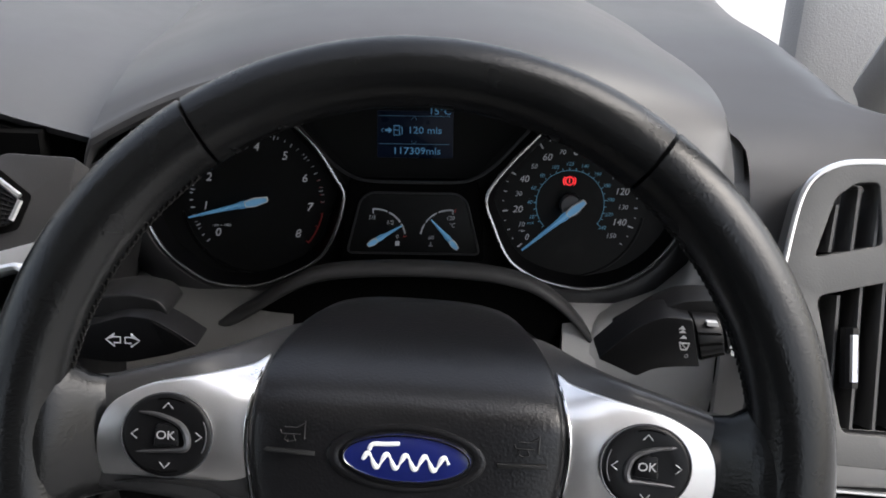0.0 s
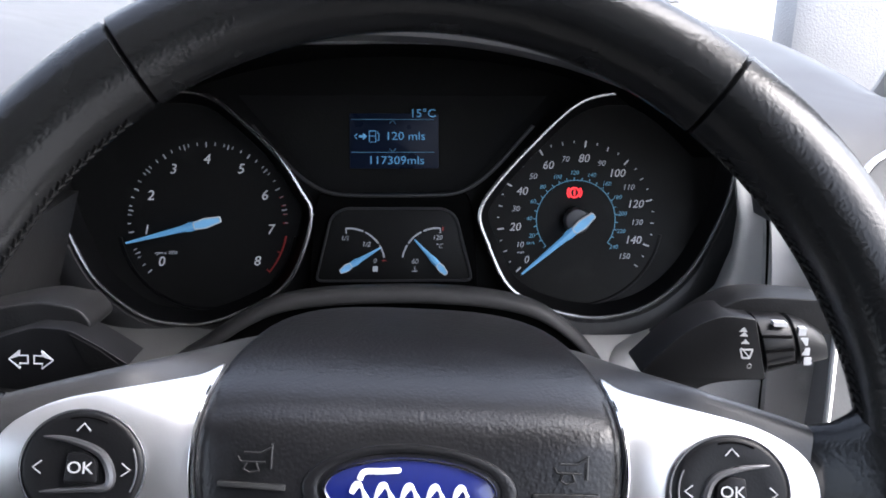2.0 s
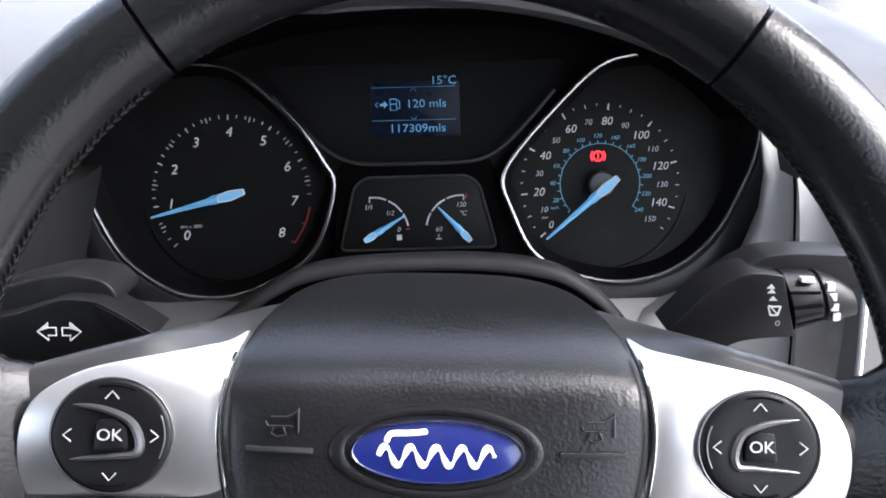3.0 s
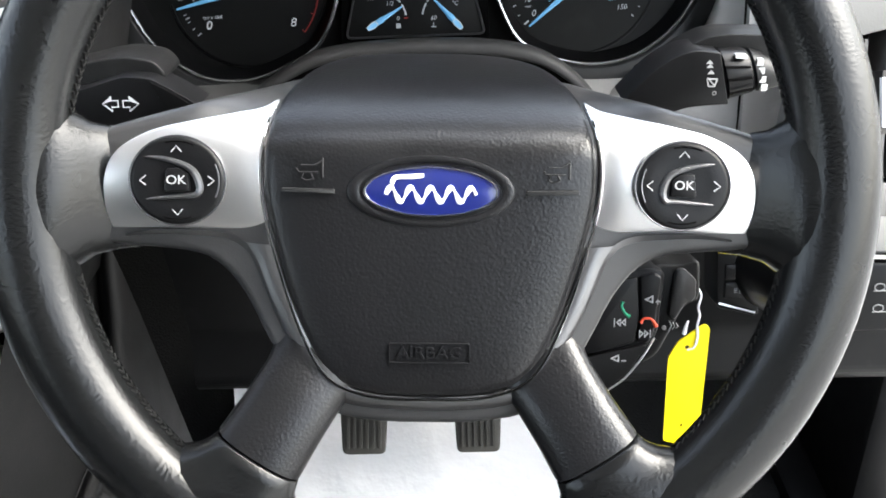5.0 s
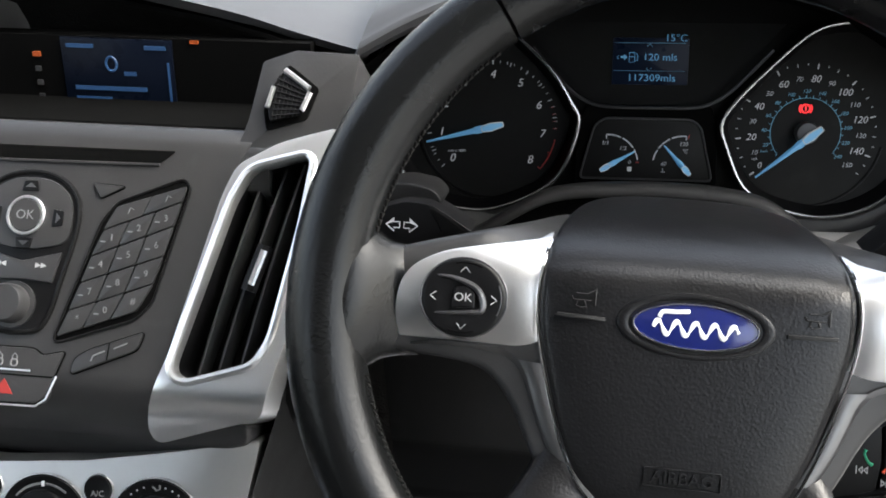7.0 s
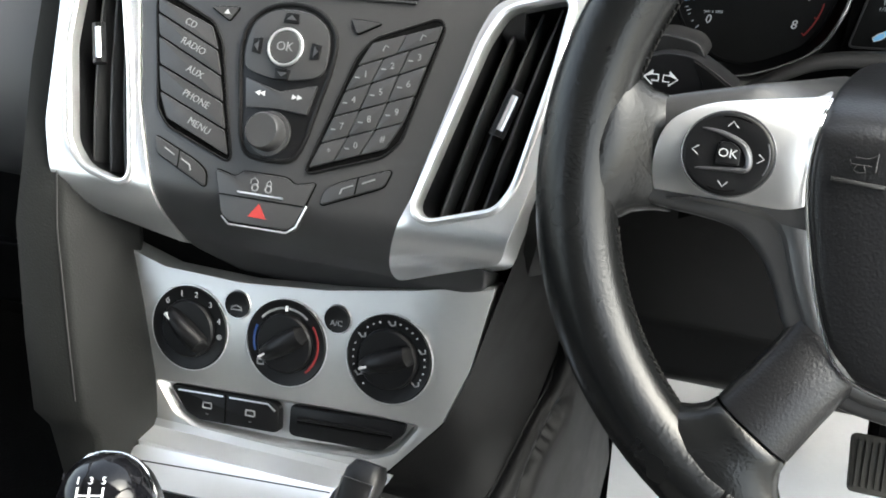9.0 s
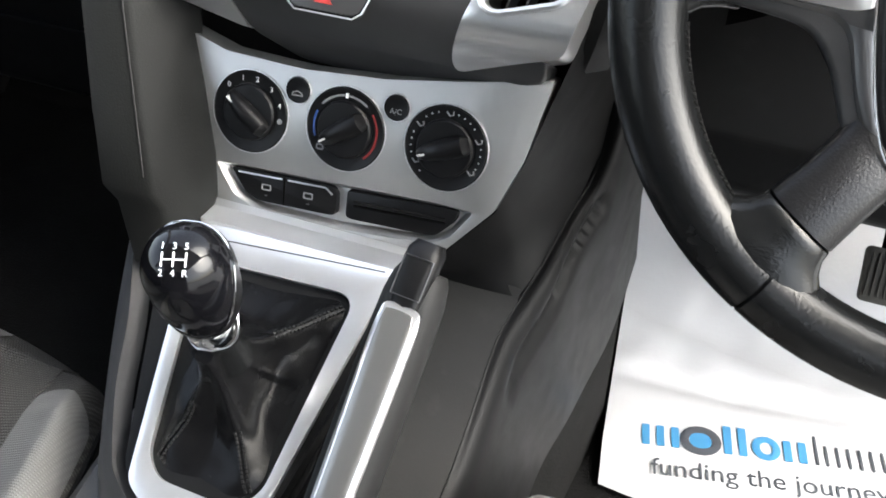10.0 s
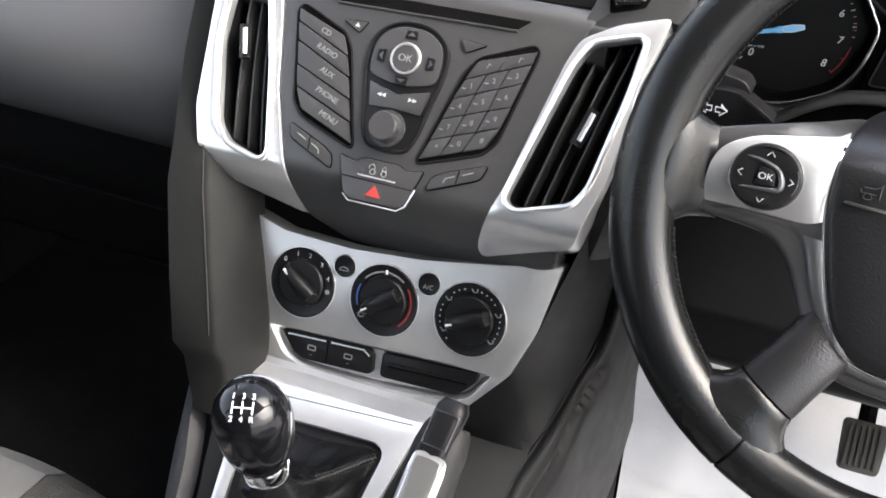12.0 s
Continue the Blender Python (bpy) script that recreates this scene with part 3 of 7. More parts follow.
rim_r = part("rim_section", rim_piece(54, -61), LEATHER, wheel, "grained black leather grip")
part("rim_section", rim_piece(241, 299), LEATHER, wheel, "grained black leather bottom of the rim")


def stitches(a0, a1):
    bm = bmesh.new()
    a = a0
    while (a < a1):
        w, h = tube_size(a)
        pts = []
        for da, bb in ((0, 168), (1.0, 175)):
            b = radians(bb)
            r = RING + (w + 0.0003) * math.cos(b)
            pts.append((r * math.cos(radians(a + da)), r * math.sin(radians(a + da)), ZRIM + (h + 0.0003) * math.sin(b)))
        tube(pts, 0.00045, 5, bm=bm)
        pts2 = []
        for da, bb in ((0, 182), (1.0, 175)):
            b = radians(bb)
            r = RING + (w + 0.0003) * math.cos(b)
            pts2.append((r * math.cos(radians(a + da)), r * math.sin(radians(a + da)), ZRIM + (h + 0.0003) * math.sin(b)))
        tube(pts2, 0.00045, 5, bm=bm)
        a += 1.25
    return bm


part("stitching", stitches(130, 168), THREAD, rim_l, "grey cross stitching", kind="stuff")
part("stitching", stitches(194, 232), THREAD, rim_l, "grey cross stitching", kind="stuff")
part("stitching", stitches(12, 50), THREAD, rim_r, "grey cross stitching", kind="stuff")
part("stitching", stitches(-52, -14), THREAD, rim_r, "grey cross stitching", kind="stuff")


def section(c, along, half, thick, n=20, z=0.0, p=2.6):
    """An upright oval across a spoke: c centre (x, y), along the spoke's direction, half its width."""
    d = Vector(along).normalized()
    nrm = Vector((-d.y, d.x))
    out = []
    for k in range(n):
        a = 2 * math.pi * k / n
        cc, ss = math.cos(a), math.sin(a)
        q = Vector(c) + nrm * half * math.copysign(abs(cc) ** (2 / p), cc)
        out.append((q.x, q.y, z + thick * math.copysign(abs(ss) ** (2 / p), ss)))
    return out


for s in (-1, 1):
    # leather that runs from the grip into the side spoke
    part("spoke_grip", loft([section((s * u, y), (s, 0), hw, th, z=z, p=p) for u, y, hw, th, z, p in
                             ((0.128, -0.001, 0.0262, 0.008, -0.021, 2.6), (0.1365, -0.001, 0.0268, 0.009, -0.0165, 2.6), (0.1440, -0.001, 0.0285, 0.0108, -0.010, 2.5), (0.1495, -0.001, 0.0325, 0.0124, -0.006, 2.3), (0.154, -0.001, 0.039, 0.0136, -0.0035, 2.1), (0.160, -0.001, 0.050, 0.0142, -0.002, 2.0), (0.167, -0.001, 0.064, 0.0142, -0.002, 2.0))], cap1=False), LEATHER, wheel, "black leather at the side spoke", smooth=70)
    # lower spoke and the flare where the rim's leather meets it
    d = Vector((s * 0.0735, -0.115)).normalized()
    at = lambda r: (d.x * r, d.y * r)
    part("lower_spoke", loft([section(at(r), d, hw, th, z=z) for r, hw, th, z in ((0.085, 0.022, 0.010, -0.016), (0.100, 0.0195, 0.011, -0.011), (0.118, 0.0195, 0.012, -0.006), (0.1355, 0.0205, 0.0125, -0.003), (0.1362, 0.0195, 0.011, -0.003))]), PAD, wheel, "black moulded lower spoke")
    part("spoke_grip", loft([section(at(r), d, hw, th, z=z, p=p) for r, hw, th, z, p in ((0.1366, 0.0195, 0.011, -0.003, 2.6), (0.1373, 0.0207, 0.0128, -0.003, 2.6), (0.1425, 0.0222, 0.0134, -0.003, 2.5), (0.1475, 0.0258, 0.0138, -0.003, 2.3), (0.1525, 0.0325, 0.0142, -0.0025, 2.1), (0.158, 0.0430, 0.0146, -0.002, 2.0), (0.165, 0.0560, 0.0146, -0.002, 2.0))], cap1=False), LEATHER, wheel, "black leather at the lower spoke", smooth=70)

half = [(0, 0.030), (0.040, 0.045), (0.058, 0.0495), (0.070, 0.0472), (0.0825, 0.0422), (0.103, 0.0358), (0.118, 0.0316), (0.139, 0.0252), (0.150, 0.0200), (0.150, -0.020), (0.135, -0.0245), (0.106, -0.0270), (0.092, -0.032), (0.080, -0.046), (0.069, -0.068), (0.056, -0.087), (0.043, -0.0985), (0.02, -0.1025), (0, -0.103)]


def fall(x, y, k=38.0):
    """How far the hub's upper half rolls away from the driver, most of all beside the pad."""
    return k * max(0.0, y - 0.014) ** 2 * min(1.0, max(0.28, (0.108 - abs(x)) / 0.034))


def housing():
    """A plate whose shoulders fall away from the driver."""
    bm = plate(spline(mirror(half), 3), -0.030, -0.0085, 0.004, seg=3)
    for y in (0.014, 0.018, 0.022, 0.026, 0.030, 0.034, 0.038, 0.042, 0.047):
        bmesh.ops.bisect_plane(bm, geom=list(bm.verts) + list(bm.edges) + list(bm.faces), plane_co=(0, y, 0), plane_no=(0, 1, 0))
    for x in (-0.12, -0.108, -0.1, -0.09, -0.08, 0.08, 0.09, 0.1, 0.108, 0.12):
        bmesh.ops.bisect_plane(bm, geom=list(bm.verts) + list(bm.edges) + list(bm.faces), plane_co=(x, 0, 0), plane_no=(1, 0, 0))
    for q in bm.verts:
        q.co.z -= fall(q.co.x, q.co.y, 47.0)
    return bm


part("hub_housing", housing(), FASCIA, wheel, "charcoal plastic hub housing")

pad_half = [(0, 0.0645), (0.033, 0.0630), (0.053, 0.0560), (0.0640, 0.0420), (0.0690, 0.026), (0.0710, 0.010), (0.0700, -0.006), (0.0655, -0.026), (0.0550, -0.059), (0.0430, -0.0800), (0.0250, -0.0880), (0, -0.0892)]
pad_line = spline(mirror(pad_half), 4)


def pad_mesh():
    bm = bmesh.new()
    rings = [[(x, y, -0.125) for x, y in pad_line]]
    for s, z in ((1.0, -0.0066), (0.994, -0.0052), (0.975, -0.0042), (0.94, -0.0034), (0.9, -0.0029), (0.85, -0.0024), (0.8, -0.0020), (0.7, -0.0016), (0.6, -0.0014), (0.5, -0.0013), (0.4, -0.0012), (0.2, -0.0012)):
        ring = []
        for x, y in pad_line:
            q, w = x * s, -0.012 + (y + 0.012) * s
            ring.append((q, w, z - 38.0 * max(0.0, w - 0.014) ** 2))
        rings.append(ring)
    return loft(rings)


pad = part("airbag_pad", pad_mesh(), PAD, wheel, "black grained airbag pad")
rim_half = [(0.0676, 0.0340), (0.0696, 0.026), (0.0717, 0.010), (0.0707, -0.006), (0.0662, -0.026), (0.0557, -0.059), (0.0436, -0.0806), (0.0252, -0.0888)]
edge = [(x + (0.0003 if x > 0 else -0.0003), y, -0.0020 - 35.0 * max(0.0, y - 0.014) ** 2) for x, y in spline(rim_half + [(0, -0.0900)] + [(-x, y) for x, y in reversed(rim_half)], 6, closed=False)]
part("chrome_line", tube(edge, 0.0008, 6), CHROME, wheel, "thin chrome line round the pad")

# the oval badge in its shallow dish
dish = part("badge_dish", plate(ellipse(0.0355, 0.0152, 48), -0.006, -0.0002, 0.0012, holes=[ellipse(0.0300, 0.0122, 48)]), PAD, pad)
badge = part("badge", dome(ellipse(0.0287, 0.0108, 48), -0.004, -0.0004, 0.0009, p=3), NAVY, pad, "navy enamel oval with plain white ornament")
part("badge_rim", tube([(x, y, 0.0003) for x, y in ellipse(0.0280, 0.0102, 56)], 0.00055, 6, closed=True), CHROME, badge)
swash = [(-0.0190 + 0.038 * k / 96, 0.0030 * math.sin(k / 96 * 9 * math.pi) - 0.0012, 0.0009) for k in range(97)]
part("ornament", tube(swash, [0.0004 + 0.0008 * abs(math.sin(0.5 + k / 96 * 9 * math.pi)) for k in range(97)], 6, flat=0.4), WHITE, badge)
part("ornament", tube([(x, y, 0.0009) for x, y in spline([(-0.0165, 0.0030), (-0.0150, 0.0058), (-0.0090, 0.0062), (-0.0030, 0.0068)], 6, closed=False)], [0.0005] + [0.0010] * 17 + [0.0004], 6, flat=0.4), WHITE, badge)

# slots, horn marks and the word on the pad
for s in (-1, 1):
    part("slot", plate(fillet([(s * 0.0405, 0.0006), (s * 0.0625, 0.0011), (s * 0.0625, -0.0006), (s * 0.0405, -0.0014)], 0.0004), -0.0035, 0.0002, 0.0002), DARKPRINT, pad)
    for path in ([(0.0455, 0.0135), (0.0455, 0.0055)], [(0.0455, 0.0125), (0.049, 0.0105), (0.0545, 0.0105)], [(0.0475, 0.0075), (0.0555, 0.0075), (0.0565, 0.0092)],
                 [(0.0505, 0.0075), (0.0495, 0.0048), (0.0525, 0.0040), (0.0545, 0.0052), (0.0535, 0.0075)]):
        part("horn_mark", tube([(-x if s < 0 else x * -1 + 0.104, y, -0.0008) for x, y in path], 0.00040, 5), DARKPRINT, pad)
frame_word = rect(0.0345, 0.0090, 0, -0.0695)
part("word_frame", plate(fillet(frame_word, 0.0008), -0.004, -0.0006, 0.0003, holes=[fillet(inset(frame_word, 0.0006), 0.0006)]), PAD, pad)
lettering("AIRBAG", 0.0072, PAD, pad, 0, -0.0695, -0.0010, depth=0.0005, wide=1.12)

# silver side trims with round switch pods
trim_half = [(0.0676, 0.0385), (0.0735, 0.0350), (0.0830, 0.0325), (0.0897, 0.0310), (0.103, 0.0282), (0.1155, 0.0252), (0.1250, 0.0210), (0.1325, 0.0155), (0.1368, 0.0080), (0.1383, -0.001), (0.1380, -0.010), (0.1360, -0.0175), (0.1338, -0.0215),
             (0.1285, -0.0200), (0.116, -0.0178), (0.096, -0.0181), (0.086, -0.0192), (0.0790, -0.0230), (0.0760, -0.0275), (0.0668, -0.0265), (0.0680, -0.020), (0.0697, -0.012), (0.0717, 0.0), (0.0722, 0.010), (0.0712, 0.020), (0.0696, 0.030)]
crease_half = [(0.1300, -0.0200), (0.116, -0.0178), (0.096, -0.0181), (0.086, -0.0192), (0.0790, -0.0230), (0.0745, -0.0300), (0.0708, -0.0400), (0.0662, -0.0515), (0.0595, -0.0645), (0.0525, -0.0760), (0.0435, -0.0872), (0.0300, -0.0930), (0.0, -0.0952)]
low_half = [(0.1310, -0.0232), (0.1153, -0.0252), (0.100, -0.0272), (0.0900, -0.0296), (0.0830, -0.0338), (0.0785, -0.0395), (0.0745, -0.0470), (0.0700, -0.0580), (0.0635, -0.0705), (0.0560, -0.0830), (0.0465, -0.0945), (0.0320, -0.1005), (0.0, -0.1020)]
inner_half = [(0.0672, -0.024), (0.0655, -0.031), (0.0625, -0.0400), (0.0585, -0.0515), (0.0535, -0.0630), (0.0475, -0.0735), (0.0410, -0.0820), (0.0280, -0.0884), (0.0, -0.0905)]


def trim_plate(line):
    """A satin plate with rounded edges, turned down beside the pad and at the fold."""
    bm = plate(line, -0.016, -0.0026, 0.0030, seg=4)
    for x in (0.073, 0.0755, 0.078, 0.081, 0.084, 0.09, 0.1, 0.108):
        for s in (-1, 1):
            bmesh.ops.bisect_plane(bm, geom=list(bm.verts) + list(bm.edges) + list(bm.faces), plane_co=(s * x, 0, 0), plane_no=(1, 0, 0))
    for y in (-0.026, -0.022, -0.018, -0.014, -0.010, -0.005, 0.0, 0.005, 0.010, 0.014, 0.018, 0.022, 0.026, 0.030):
        bmesh.ops.bisect_plane(bm, geom=list(bm.verts) + list(bm.edges) + list(bm.faces), plane_co=(0, y, 0), plane_no=(0, 1, 0))
    for q in bm.verts:
        x, y = abs(q.co.x), q.co.y
        q.co.z -= 8.0 * (y - 0.010) ** 2 + fall(x, y) * 0.8 + 9.0 * max(0.0, 0.084 - x) ** 2 * min(1.0, max(0.0, (y + 0.03) / 0.02)) + 0.0024 * min(1.0, max(0.0, (-0.018 - y) / 0.016))
    return bm


def strip_mesh(s, *lines):
    """Skins lines of (outline, height) from the spoke's end to the middle below the pad."""
    return loft([[Vector((s * p[0], p[1], z)) for p in spline(line, 4, closed=False)] for line, z in lines], closed=False)


def chevron(x, y, turn, size=0.0022):
    m = pose(x, y, 0, 0, 0, turn)
    return tube([m @ Vector((-size, -size * 0.6, 0)), m @ Vector((0, size * 0.6, 0)), m @ Vector((size, -size * 0.6, 0))], 0.00028, 5)


for s in (-1, 1):
    line = spline([(s * x, y) for x, y in trim_half], 4)
    trim = part("spoke_trim", trim_plate(line), WTRIM, wheel, "satin silver spoke trim")
    leg_in, leg_out = inner_half, crease_half[4:]
    # legs and underside are the trim's silver with their shade in the colour
    part("trim_leg", strip_mesh(s, (leg_in, -0.0064), ([between(a, b, 0.3) for a, b in zip(leg_in, leg_out)], -0.0058), ([between(a, b, 0.7) for a, b in zip(leg_in, leg_out)], -0.0060), (leg_out, -0.0070)), LEG, trim, "satin silver leg beside the pad, darkened for shade", smooth=80)
    part("trim_skirt", strip_mesh(s, (crease_half, -0.0069), ([between(a, b, 0.2) for a, b in zip(crease_half, low_half)], -0.0080), ([between(a, b, 0.85) for a, b in zip(crease_half, low_half)], -0.0135), (low_half, -0.0165), ([between(a, b, 0.8) for a, b in zip(crease_half, low_half)], -0.024)), LEG, trim, "satin silver underside of the trim, darkened for shade", smooth=80)
    pod = part("switch_pod", turned([(0.0200, -0.004), (0.0200, 0.0002), (0.0192, 0.0012), (0.0180, 0.0016), (0.012, 0.0011), (0.004, 0.0009)], 48), BLACK, wheel, "round black thumb switch pod",
               m=pose(s * 0.1062, 0.0035, -0.0010) @ Matrix.Diagonal((1, 0.93, 1, 1)))
    part("pod_ring", tube([(x, y, 0.0005) for x, y in ellipse(0.0201, 0.0201, 56)], 0.0004, 5, closed=True), GUNMETAL, pod)
    shield = fillet([(s * 0.0052, -0.0052), (s * -0.0056, -0.0048), (s * -0.0050, 0.0030), (s * -0.0012, 0.0058), (s * 0.0044, 0.0054)], 0.0014)
    key = part("ok_key", plate(shield, 0.0010, 0.0030, 0.0006), BLACK, pod)
    lettering("OK", 0.0058, SIGN, key, 0, 0.0002, 0.0031)
    rib = [(s * 0.013, 0.0100), (s * 0.003, 0.0085), (s * -0.0055, 0.0048), (s * -0.0085, -0.002), (s * -0.0075, -0.0068), (s * -0.003, -0.0072), (s * 0.013, -0.0085)]
    if s < 0:
        rib = [(-0.013, 0.0105), (-0.004, 0.0095), (0.0055, 0.0055), (0.0092, -0.001), (0.0085, -0.0060), (0.002, -0.0070), (-0.013, -0.0085)]
    part("rib", tube([(x, y, 0.0012) for x, y in spline(rib, 4, closed=False)], [0.0003 + 0.0014 * math.sin(math.pi * k / 24) ** 0.7 for k in range(25)], 8), GUNMETAL, pod)
    for x, y, a in ((0, 0.0142, 0), (0, -0.0142, 180), (0.0142, 0, -90), (-0.0142, 0, 90)):
        part("arrow", chevron(x, y, a), SIGN, pod, m=pose(0, 0, 0.0017))
    part("groove", tube([(0.0172 * math.cos(radians(a)), 0.0172 * math.sin(radians(a)), 0.0017) for a in range(250, 291, 5)], 0.0004, 5), MATT, pod)
    part("groove", tube([(0.0176 * math.cos(radians(a)), 0.0176 * math.sin(radians(a)), 0.0016) for a in range(65, 106, 5)], 0.0004, 5), MATT, pod)
    part("groove", tube([(0.0176 * math.cos(radians(a)), 0.0176 * math.sin(radians(a)), 0.0017) for a in (range(-25, 26, 5) if s < 0 else range(155, 206, 5))], 0.00035, 5), GUNMETAL, pod)

# ---- steering column ----
column = thing("steering_column", "charcoal plastic steering column shroud", "steering column")
arch = spline([(-0.098, 0.560), (-0.092, 0.592), (-0.066, 0.612), (-0.03, 0.619), (0.0, 0.620), (0.03, 0.619), (0.062, 0.613), (0.085, 0.595), (0.096, 0.560)], 4, closed=False)
part("shroud_upper", loft([[(x * w, y, 0.53 + (z - 0.56) * h + dz) for x, z in arch] + [(x * w * 0.9, y, 0.525 + (z - 0.56) * h * 0.85 + dz) for x, z in reversed(arch)] for y, w, h, dz in ((0.05, 0.80, 0.9, 0.014), (0.14, 1.0, 1.0, 0.0), (0.15, 1.02, 1.02, -0.001), (0.27, 1.0, 0.9, -0.03))]), CHAR, column, "charcoal upper shroud with arched edge")
part("shroud_lower", loft([[(0.075 * w * math.cos(a), y, z + 0.06 * w * math.sin(a)) for a in [math.pi * 2 * k / 24 for k in range(24)]] for y, w, z in ((0.04, 0.80, 0.565), (0.12, 0.95, 0.545), (0.26, 1.0, 0.50))]), CHAR, column, "charcoal lower shroud")

# ---- instrument cluster ----
CLUSTER = pose(-0.010, 0.284, 0.626, 78) @ pose(0, 0, 0, 0, 0, 1.3)
cluster = thing("instrument_cluster", "black instrument cluster with two chrome-ringed dials", "instrument cluster", CLUSTER)
DIALS = {1: [(0.0503, 0.0049), (0.0588, 0.0213), (0.0839, 0.0488), (0.1071, 0.0695), (0.1268, 0.0757), (0.1466, 0.0750), (0.1698, 0.0700), (0.1898, 0.0583), (0.2000, 0.0433), (0.2018, 0.0318), (0.1988, 0.0153), (0.1907, -0.0046), (0.1775, -0.0279), (0.1608, -0.0444), (0.1406, -0.0542), (0.1170, -0.0571), (0.0934, -0.0525), (0.0766, -0.0450), (0.0649, -0.0339), (0.0551, -0.0119)],
         -1: [(0.0481, 0.0052), (0.0540, 0.0190), (0.0677, 0.0401), (0.0898, 0.0617), (0.1056, 0.0733), (0.1217, 0.0768), (0.1412, 0.0762), (0.1640, 0.0715), (0.1850, 0.0580), (0.1965, 0.0380), (0.1970, 0.0230), (0.1937, 0.0097), (0.1881, -0.0069), (0.1762, -0.0305), (0.1605, -0.0460), (0.1444, -0.0558), (0.1279, -0.0592), (0.1113, -0.0589), (0.0910, -0.0526), (0.0672, -0.0396), (0.0550, -0.0210)]}
part("backplate", plate(fillet([(-0.215, -0.07), (0.215, -0.07), (0.208, 0.03), (0.17, 0.072), (0.10, 0.105), (-0.10, 0.105), (-0.17, 0.072), (-0.212, 0.03)], 0.02), -0.03, -0.016, 0.002), FACE, cluster, "black backplate")
part("mask", plate(fillet([(-0.044, 0.0172), (0.044, 0.0172), (0.048, 0.004), (0.050, -0.040), (-0.050, -0.040), (-0.048, 0.004)], 0.003), -0.016, -0.006, 0.001), MATT, cluster, "black mask between the dials")
part("trim_line", tube([(x, y, -0.003) for x, y in spline([(-0.082, 0.0570), (-0.066, 0.0390), (-0.0545, 0.0275), (-0.043, 0.0200), (-0.030, 0.0167), (0.0, 0.0162), (0.030, 0.0167), (0.043, 0.0200), (0.0545, 0.0275), (0.066, 0.0390), (0.082, 0.0570)], 5, closed=False)], 0.0012, 6), BEZEL, cluster)
PINS = {-1: (-0.1110, 0.0), 1: (0.1100, 0.0005)}


def needle(parent, x, y, angle, length, hub=0.006, w=0.0021, z=-0.006):
    m = pose(x, y, z, 0, 0, angle)
    bm = loft([[(px, s * pw, pz) for s, pz in ((-1, 0), (1, 0), (0.4, ph), (-0.4, ph))] for px, pw, ph in ((-hub * 0.2, w * 1.0, 0.0016), (hub * 1.6, w * 1.35, 0.0022), (hub * 2.2, w * 0.95, 0.0016), (length, w * 0.30, 0.0008))])
    nd = part("needle", bm, NEEDLE, parent, "pale blue pointer", m=m)
    shield = fillet([(-length * 0.20, -w * 0.85), (0.0, -w * 1.5), (length * 0.14, -w * 1.05), (length * 0.14, w * 1.05), (0.0, w * 1.5), (-length * 0.20, w * 0.85)], w * 0.35)
    part("tail", plate(shield, -0.0004, 0.0026, 0.0002, holes=[inset(shield, w * 0.30)]), DIALWHITE, nd, "white rim of the pointer's tail")
    part("tail_face", plate(inset(shield, w * 0.28), 0.0, 0.0024), NEEDLE, nd)
    return nd


def polar(c, r, a):
    return c[0] + r * math.cos(radians(a)), c[1] + r * math.sin(radians(a))


def tick(bm, c, a, r0, r1, w, z):
    d, n = Vector((math.cos(radians(a)), math.sin(radians(a)))), Vector((-math.sin(radians(a)), math.cos(radians(a))))
    c = Vector(c)
    q = [c + d * r0 - n * w / 2, c + d * r1 - n * w / 2, c + d * r1 + n * w / 2, c + d * r0 + n * w / 2]
    lo, hi = [bm.verts.new((p.x, p.y, z)) for p in q], [bm.verts.new((p.x, p.y, z + 0.0003)) for p in q]
    bm.faces.new(hi)
    for i in range(4):
        bm.faces.new((lo[i - 1], lo[i], hi[i], hi[i - 1]))


